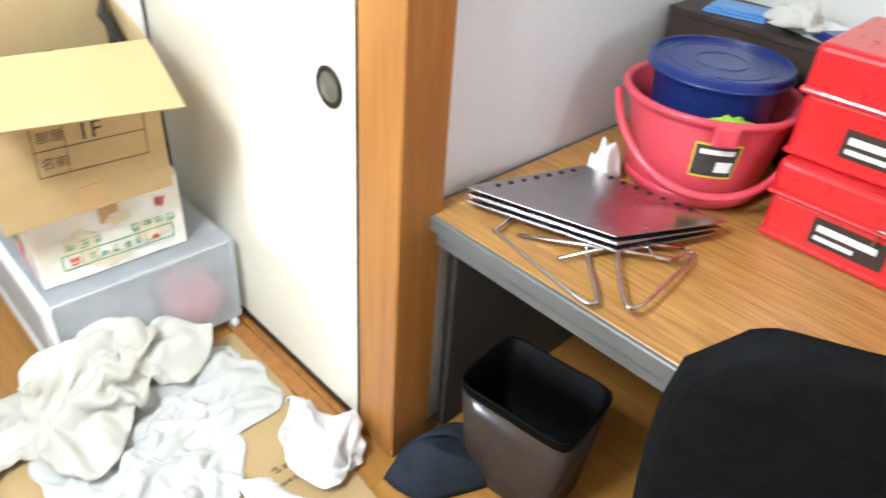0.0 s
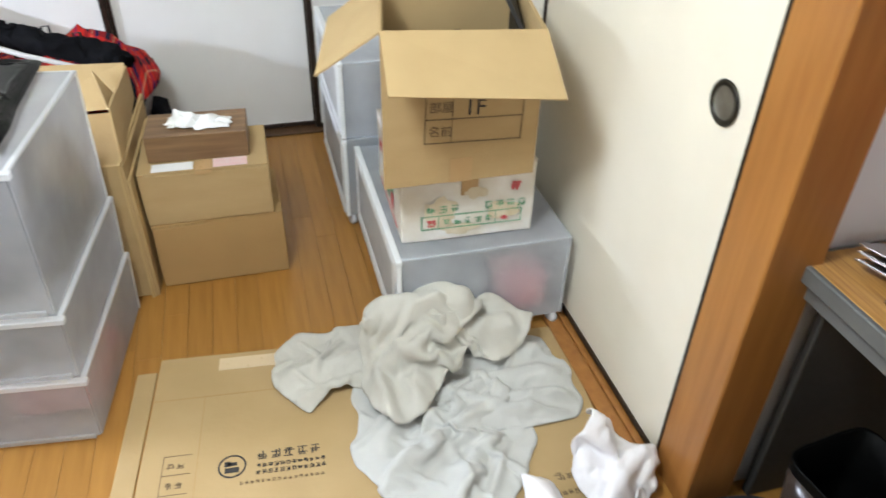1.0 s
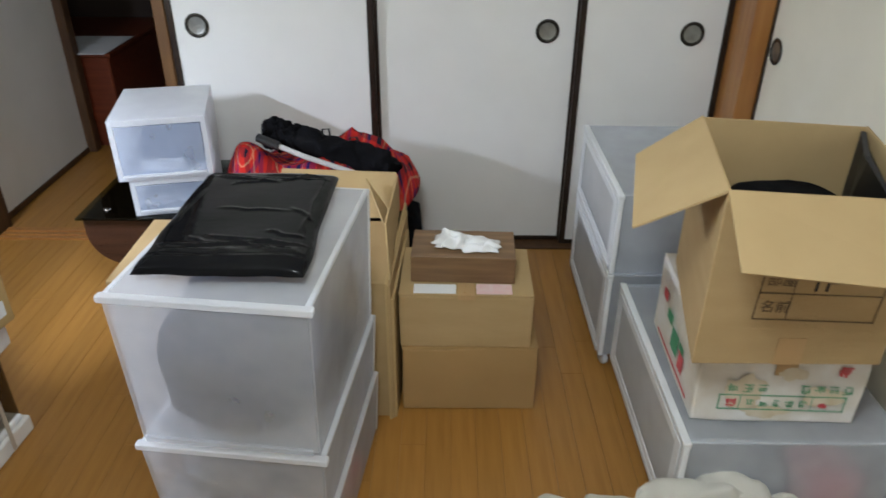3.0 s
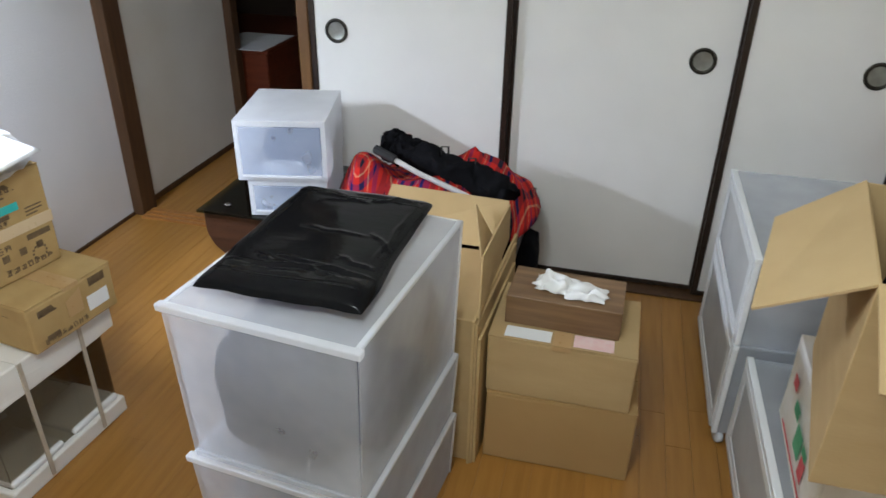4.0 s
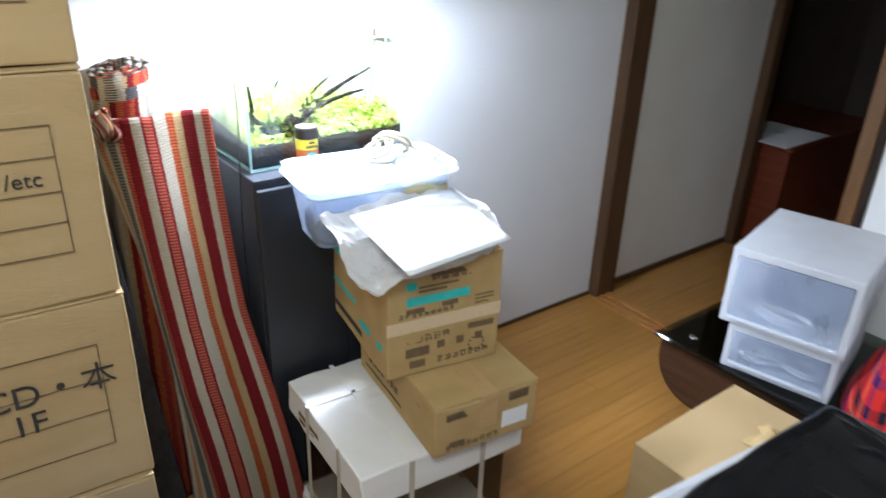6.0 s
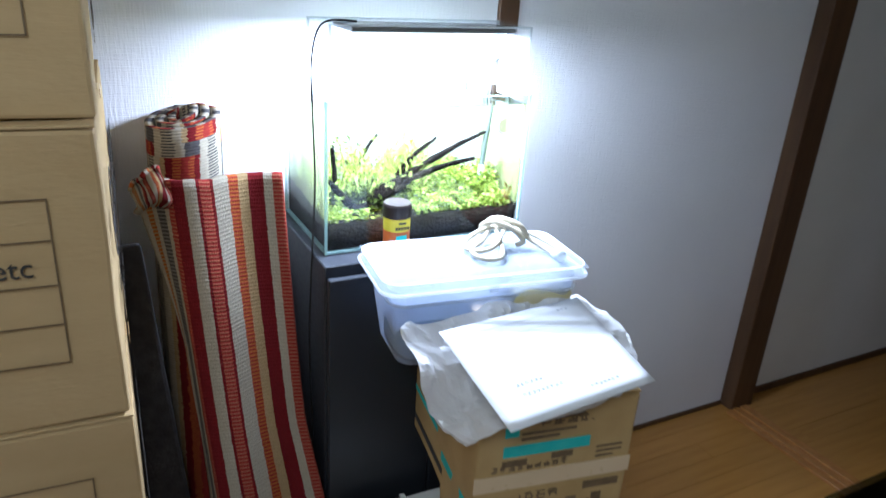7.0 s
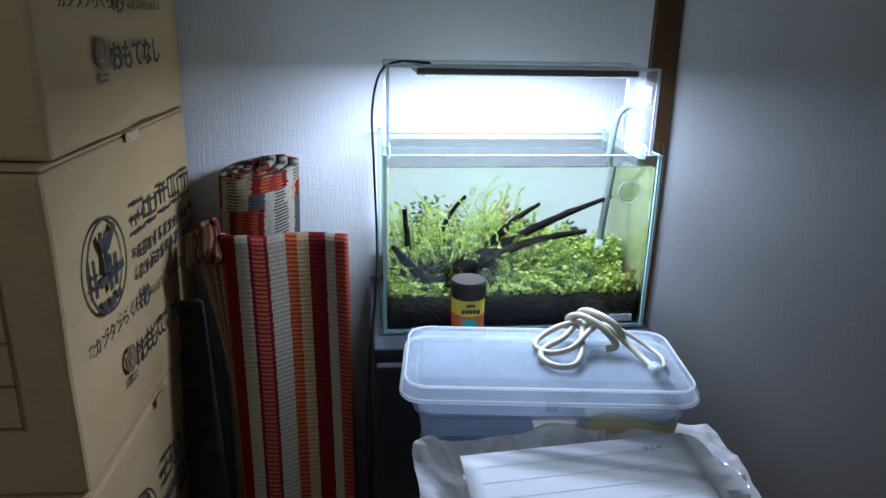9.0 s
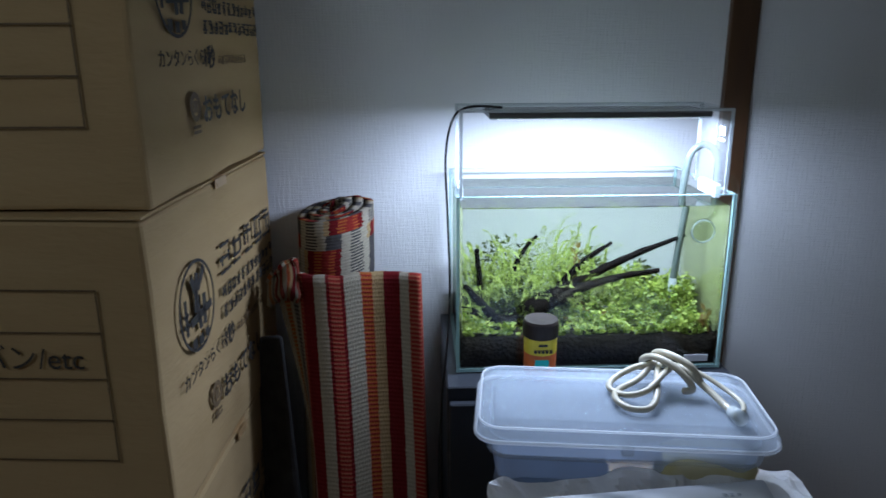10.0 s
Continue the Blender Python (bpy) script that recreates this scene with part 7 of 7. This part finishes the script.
def leaves(name, label, spots, material, seed, size, spread, count, up, wide=0.28):
    """Clumps of stem plants: thin stems set with small folded leaves."""
    rng = random.Random(seed)
    bm = bmesh.new()
    def leaf(p, d, s, wid):
        sd_ = d.orthogonal().normalized()
        sd_ = (Matrix.Rotation(rng.uniform(0, 6.28), 3, d) @ sd_) * s * wid
        a, b = p + d * s * 0.5 + sd_, p + d * s * 0.5 - sd_
        tip = p + d * s + Vector((0, 0, -0.15 * s))
        v = [bm.verts.new(q) for q in (p, a, tip, b)]
        bm.faces.new(v)
    for cx, cy, z0, z1, rad in spots:
        for k in range(count):
            ang, rr = rng.uniform(0, 6.28), rad * math.sqrt(rng.random())
            x, y = cx + rr * math.cos(ang), cy + rr * math.sin(ang)
            x = min(max(x, TX0 + 0.015), TX1 - 0.016)
            y = min(max(y, TY0 + 0.015), TY1 - 0.016)
            top = z0 + (z1 - z0) * rng.uniform(0.55, 1.05) * (1 - 0.45 * (rr / rad) ** 2)
            bend = Vector((rng.uniform(-1, 1), rng.uniform(-1, 1), 0)) * spread
            m_ = max(3, int((top - z0) / (size * 0.55)))
            for i in range(m_):
                f = (i + 0.5) / m_
                if f < 0.25 and rng.random() < 0.5:
                    continue
                p = Vector((x, y, z0 + (top - z0) * f)) + bend * f * f
                for q in range(3):
                    a = rng.uniform(0, 6.28)
                    d = Vector((math.cos(a), math.sin(a), rng.uniform(*up))).normalized()
                    t_ = p + d * size * 1.2
                    if not (TX0 + 0.008 < t_.x < TX1 - 0.008 and TY0 + 0.008 < t_.y < TY1 - 0.008):
                        continue
                    leaf(p, d, size * rng.uniform(0.6, 1.2), wide)
    return solo(name, bm, material, label, "water plants", kind="stuff")


def leafy(name, c1, c2):
    m = bpy.data.materials.new(name)
    m.use_nodes = True
    n, l = m.node_tree.nodes, m.node_tree.links
    p, out = n["Principled BSDF"], n["Material Output"]
    geo, rp = n.new("ShaderNodeNewGeometry"), n.new("ShaderNodeMix")
    rp.data_type = "RGBA"
    rp.inputs[6].default_value, rp.inputs[7].default_value = (*c1, 1), (*c2, 1)
    l.new(geo.outputs["Random Per Island"], rp.inputs[0]), l.new(rp.outputs[2], p.inputs["Base Color"])
    tl, mx = n.new("ShaderNodeBsdfTranslucent"), n.new("ShaderNodeMixShader")
    l.new(rp.outputs[2], tl.inputs[0])
    mx.inputs[0].default_value = 0.4
    p.inputs["Roughness"].default_value = 0.5
    l.new(p.outputs[0], mx.inputs[1]), l.new(tl.outputs[0], mx.inputs[2]), l.new(mx.outputs[0], out.inputs[0])
    return m


# shade among the plants is put into the dark leaf tones, darkest in gaps
LEAF_A, LEAF_B, LEAF_SHADED = leafy("bright_green_leaf", (0.10, 0.17, 0.015), (0.44, 0.52, 0.10)), leafy("yellow_green_leaf", (0.13, 0.20, 0.02), (0.50, 0.58, 0.15)), leafy("shaded_green_leaf", (0.018, 0.03, 0.006), (0.10, 0.13, 0.02))
RED_LEAF = leafy("reddish_leaf", (0.13, 0.08, 0.02), (0.24, 0.18, 0.05))


def fronds(name, label, spots, material, seed, count, long, reach):
    """Arching stems, each with two rows of narrow leaflets that shorten towards the tip."""
    rng = random.Random(seed)
    bm = bmesh.new()

    def leaflet(p, d, up_, s, wid):
        sd_ = d.cross(up_).normalized() * s * wid
        bm.faces.new([bm.verts.new(q) for q in (p, p + d * s * 0.45 + sd_, p + d * s, p + d * s * 0.45 - sd_)])

    def within(q):
        return TX0 + 0.008 < q.x < TX1 - 0.008 and TY0 + 0.008 < q.y < TY1 - 0.008

    for cx, cy, z0, z1, rad in spots:
        for k in range(count):
            ang, rr = rng.uniform(0, 6.28), rad * math.sqrt(rng.random())
            base = Vector((cx + rr * math.cos(ang), cy + rr * math.sin(ang), z0))
            top = (z1 - z0) * rng.uniform(0.5, 1.04) * (1 - 0.35 * (rr / rad) ** 2)
            out = Vector((math.cos(ang + rng.uniform(-0.7, 0.7)), math.sin(ang + rng.uniform(-0.7, 0.7)), 0)) * reach * rng.uniform(0.4, 1.3)
            at = lambda f: base + Vector((0, 0, top * (1 - (1 - f) ** 1.8))) + out * f ** 2.2
            m_ = max(8, int(top / 0.0042))
            for i in range(int(m_ * 0.3), m_ + 1):
                f = i / m_
                p, d = at(f), (at(min(1.0, f + 0.04)) - at(f - 0.04)).normalized()
                if not within(p):
                    break
                side = d.cross(Vector((math.cos(k * 2.4), math.sin(k * 2.4), 0.3))).normalized()
                s_ = long * (1.0 - 0.55 * f) * rng.uniform(0.75, 1.15)
                for sg in (-1, 1):
                    dd = (side * sg + d * 0.8 + Vector((rng.uniform(-0.25, 0.25), rng.uniform(-0.25, 0.25), rng.uniform(-0.1, 0.25)))).normalized()
                    if within(p + dd * s_):
                        leaflet(p, dd, d, s_, 0.13)
            if within(at(1.0)):
                leaflet(at(1.0), (at(1.0) - at(0.93)).normalized(), Vector((0.3, 0.2, 1)), long * 0.7, 0.16)
    return solo(name, bm, material, label, "water plants", kind="stuff")


fronds("stem_plants", "tall feathery green stem plants in the aquarium", [(-2.34, 2.075, 1.02, 1.165, 0.05), (-2.34, 2.135, 1.02, 1.190, 0.05), (-2.34, 2.19, 1.02, 1.200, 0.045), (-2.34, 2.25, 1.02, 1.18, 0.045), (-2.28, 2.075, 1.01, 1.135, 0.045), (-2.29, 2.14, 1.01, 1.150, 0.05), (-2.29, 2.23, 1.01, 1.135, 0.045), (-2.31, 2.29, 1.01, 1.135, 0.04)], LEAF_B, 3, 30, 0.0150, 0.046)
fronds("fern_plants", "low arching fern-like water plants before the driftwood", [(-2.215, 2.055, 1.0, 1.055, 0.035), (-2.205, 2.21, 1.0, 1.050, 0.03), (-2.22, 2.25, 1.0, 1.065, 0.035)], LEAF_B, 23, 20, 0.0130, 0.030)
leaves("carpet_plants", "bright green round-leaved bushy water plants", [(-2.25, 2.27, 1.01, 1.068, 0.05), (-2.26, 2.34, 1.01, 1.095, 0.055), (-2.28, 2.40, 1.01, 1.085, 0.05), (-2.22, 2.35, 1.0, 1.05, 0.05), (-2.22, 2.42, 1.0, 1.05, 0.045), (-2.34, 2.34, 1.02, 1.10, 0.06), (-2.22, 2.28, 1.0, 1.045, 0.045), (-2.33, 2.42, 1.02, 1.09, 0.05)], LEAF_A, 5, 0.0085, 0.012, 110, (-0.1, 0.8), 0.36)
leaves("low_plants", "low green water plants at the glass front", [(-2.20, 2.06, 1.0, 1.045, 0.035), (-2.20, 2.11, 1.0, 1.035, 0.03), (-2.20, 2.20, 1.0, 1.035, 0.035), (-2.23, 2.05, 1.0, 1.06, 0.04), (-2.20, 2.25, 1.0, 1.03, 0.03)], LEAF_A, 7, 0.012, 0.012, 26, (-0.1, 0.9))
# back plants, and dark tufts by the driftwood put in for shaded gaps
leaves("back_plants", "dark green water plants at back and centre, toned for shade", [(-2.38, 2.12, 1.02, 1.15, 0.07), (-2.38, 2.26, 1.02, 1.13, 0.07), (-2.40, 2.38, 1.02, 1.09, 0.06), (-2.29, 2.12, 1.01, 1.085, 0.05), (-2.26, 2.17, 1.01, 1.075, 0.05), (-2.25, 2.23, 1.01, 1.07, 0.04)], LEAF_SHADED, 9, 0.015, 0.015, 34, (0.2, 1.2), 0.18)
leaves("red_plants", "few reddish brown pointed water plants", [(-2.30, 2.235, 1.03, 1.16, 0.012), (-2.20, 2.445, 1.0, 1.05, 0.014), (-2.24, 2.245, 1.01, 1.06, 0.03)], RED_LEAF, 13, 0.022, 0.01, 6, (0.8, 2.2), 0.16)

# light bar on its clear acrylic stand
lamp = thing("aquarium_light", "slim grey LED bar on a clear acrylic stand", "aquarium light", 0, 0, 0)
part("housing", box(-2.270, -2.170, 2.076, 2.415, 1.3662, 1.3765, 0.002), ALU, lamp)
part("led_panel", box(-2.258, -2.182, 2.09, 2.40, 1.3645, 1.3660), LED_WHITE, lamp, "glowing white LED strip")
SL, SR, SB, ST = 2.031, 2.445, 1.250, 1.3772
for y0 in (SL, SR - 0.005):
    leg = part("leg", box(-2.285, -2.163, y0, y0 + 0.005, SB, ST, 0.0008), GLOW_ACRYLIC, lamp, "clear acrylic stand, whitened for the LED glow")
    for xe in (-2.2865, -2.1635):
        part("leg_edge", box(xe, xe + 0.003, y0, y0 + 0.005, SB, ST, 0.0005), ACRYLIC_EDGE, leg)
    part("foot", box(-2.260, -2.190, y0 - 0.003, y0 + 0.008, SB - 0.012, SB + 0.010, 0.002), ACRYLIC_EDGE, leg, "clear foot on the glass rim")
bars([(-0.010, 0.010, -0.007, 0.007), (-0.010, 0.010, -0.016, -0.012)], pose(-2.185, SR - 0.0056, 1.345, 90), PAPER, lamp, "white_mark")
top = part("top_plate", box(-2.285, -2.163, SL, SR, ST + 0.0004, ST + 0.0036, 0.0008), ACRYLIC, lamp, "clear acrylic plate")
part("plate_edge", box(-2.1628, -2.1606, SL, SR, ST, ST + 0.004, 0.0005), ACRYLIC_EDGE, top)
part("plate_edge", box(-2.2874, -2.2852, SL, SR, ST, ST + 0.004, 0.0005), ACRYLIC_EDGE, top)
cb = smooth_path([(-2.21, 2.10, 1.381), (-2.205, 2.05, 1.3825), (-2.20, 2.024, 1.366), (-2.198, 2.012, 1.311), (-2.20, 2.014, 1.229), (-2.20, 2.018, 1.096), (-2.20, 2.014, 0.998), (-2.185, 2.004, 0.90), (-2.18, 1.998, 0.75), (-2.185, 2.005, 0.5), (-2.18, 2.0, 0.2), (-2.18, 1.99, 0.01)], 8)
part("cable", tube(cb, 0.0019, 6), CABLE, lamp, "thin black cable", True)
pipe = thing("glass_pipe", "clear glass inlet and outlet pipes over the tank rim", "glass pipe", 0, 0, 0)
part("inlet", tube(smooth_path([(-2.27, 2.474, 1.20), (-2.27, 2.474, 1.275), (-2.27, 2.466, 1.302), (-2.27, 2.446, 1.312), (-2.27, 2.427, 1.300), (-2.27, 2.420, 1.270), (-2.27, 2.414, 1.20), (-2.27, 2.407, 1.13), (-2.27, 2.403, 1.075)], 8), 0.0060, 12), ALU_DARK, pipe, "grey glass inlet pipe", True)
part("strainer", lathe([(0.0, -0.020), (0.006, -0.018), (0.0075, 0.0), (0.0065, 0.02), (0.0, 0.021)], 14), ACRYLIC_EDGE, pipe, "glass strainer", True, pose(-2.27, 2.403, 1.068))
ball = bmesh.new()
bmesh.ops.create_uvsphere(ball, u_segments=24, v_segments=16, radius=0.021, matrix=Matrix.Translation((-2.22, 2.432, 1.180)))
part("bulb", ball, BUBBLE, pipe, "clear glass bubble", True)
# a pale ring draws the glint along the bubble's outline
part("bulb_glint", tube([(-2.22 + 0.004, 2.432 + 0.0185 * math.cos(2 * math.pi * k / 32), 1.180 + 0.0185 * math.sin(2 * math.pi * k / 32)) for k in range(32)], 0.0016, 6, True), ACRYLIC_EDGE, pipe, "pale ring added as the bubble's bright outline", True)
part("outlet", tube(smooth_path([(-2.22, 2.440, 1.199), (-2.22, 2.452, 1.215), (-2.22, 2.453, 1.250), (-2.22, 2.462, 1.266), (-2.22, 2.478, 1.262), (-2.22, 2.486, 1.235), (-2.22, 2.487, 1.14), (-2.22, 2.484, 1.02), (-2.225, 2.480, 0.90)], 8), 0.0045, 10), BUBBLE, pipe, "clear hose hanging outside the glass", True)
# films added at both sides to hold LED light in, tinted like algae
ALGAE_DIMMER = frosted("algae_dimmer", (0.42, 0.47, 0.22), 0.30)
for yf in (TY0 + 0.0085, TY1 - 0.0095):
    part("algae_dimming_film", box(TX0 + 0.010, TX1 - 0.010, yf, yf + 0.001, 1.015, 1.226), ALGAE_DIMMER, tank, "yellow-green film added to hold LED light inside the side glass")

jar = thing("fish_food_jar", "fish food jar with dark lid and yellow label", "jar", -2.132, 2.158, 0.9525, 0)
part("body", lathe([(0.0, 0), (0.024, 0), (0.0255, 0.003), (0.0255, 0.082), (0.0, 0.082)], 28), JAR_ORANGE, jar, smooth=False)
part("label", lathe([(0.0257, 0.056), (0.0259, 0.057), (0.0259, 0.080), (0.0257, 0.081)], 28, False), YELLOW, jar, "yellow label")
part("lid", lathe([(0.0, 0.082), (0.027, 0.082), (0.028, 0.084), (0.028, 0.105), (0.026, 0.109), (0.0, 0.108)], 28), LID_BROWN, jar, "dark brown lid")
bars([(-0.014 + 0.006 * k, -0.0095 + 0.006 * k, 0.061, 0.067) for k in range(5)] + [(-0.007, 0.007, 0.072, 0.076)], pose(0.0262, 0, 0, 90, 0, 90), INK, jar, "letter_bar")
bars([(-0.012, 0.010, 0.038, 0.050)], pose(0.0258, 0, 0, 90, 0, 90), TEAL_INK, jar, "blue_mark")

# blue bucket by the stacked boxes
bb = thing("pale_bucket", "light blue bucket with bail handle on the floor", "bucket", -1.765, 1.535, 0, 0)
part("body", lathe([(0.0, 0.004), (0.10, 0.004), (0.105, 0), (0.13, 0.30), (0.138, 0.305), (0.138, 0.315), (0.13, 0.317), (0.126, 0.31), (0.10, 0.012), (0, 0.01)], 40, False), LIGHT_BLUE, bb, smooth=True)
hp = [(0.138 * math.cos(a), 0.0, 0.305 + 0.20 * math.sin(a)) for a in [math.pi * k / 22 for k in range(23)]]
part("handle", tube(hp, 0.005, 8), LIGHT_BLUE, bb, smooth=True, m=pose(0, 0, 0, 0, 0, 36))
part("grip", tube(hp[8:15], 0.011, 10), PAPER, bb, "white grip", True, pose(0, 0, 0, 0, 0, 36))

# ---- floorboards ----
rng = random.Random(11)
PW, GAP = 0.0755, 0.0006
plank_meshes = {}


def plank_mesh(length):
    key = round(length, 2)
    if key not in plank_meshes:
        plank_meshes[key] = mesh_of("floorboard", box(0, PW - GAP, 0, key - GAP, -0.006, 0, 0.0005), FLOOR_WOOD)
    return plank_meshes[key]


x = XL
while x < 0.83:
    y = 0.6 - rng.uniform(0, 0.9)
    while y < 3.64:
        ob = new("floorboard", plank_mesh(0.91))
        ob.parent = floor
        ob.location = (x, y, 0)
        y += 0.91
    x += PW
rest = bmesh.new()
x = XL - 12 * PW
while x < 2.05:
    for a, b in ((5.7, 5.8),) if x < XL - 0.01 else ((YS, 0.6), (3.64, 5.8)) if x < 0.83 else ((YS, 1.38),):
        slab(rest, x, x + PW - GAP, a - (0.9 if a > 3 else 0), b, -0.009, -0.0012)
    x += PW
part("floorboards_beyond", rest, FLOOR_WOOD, floor)["kind"] = "stuff"
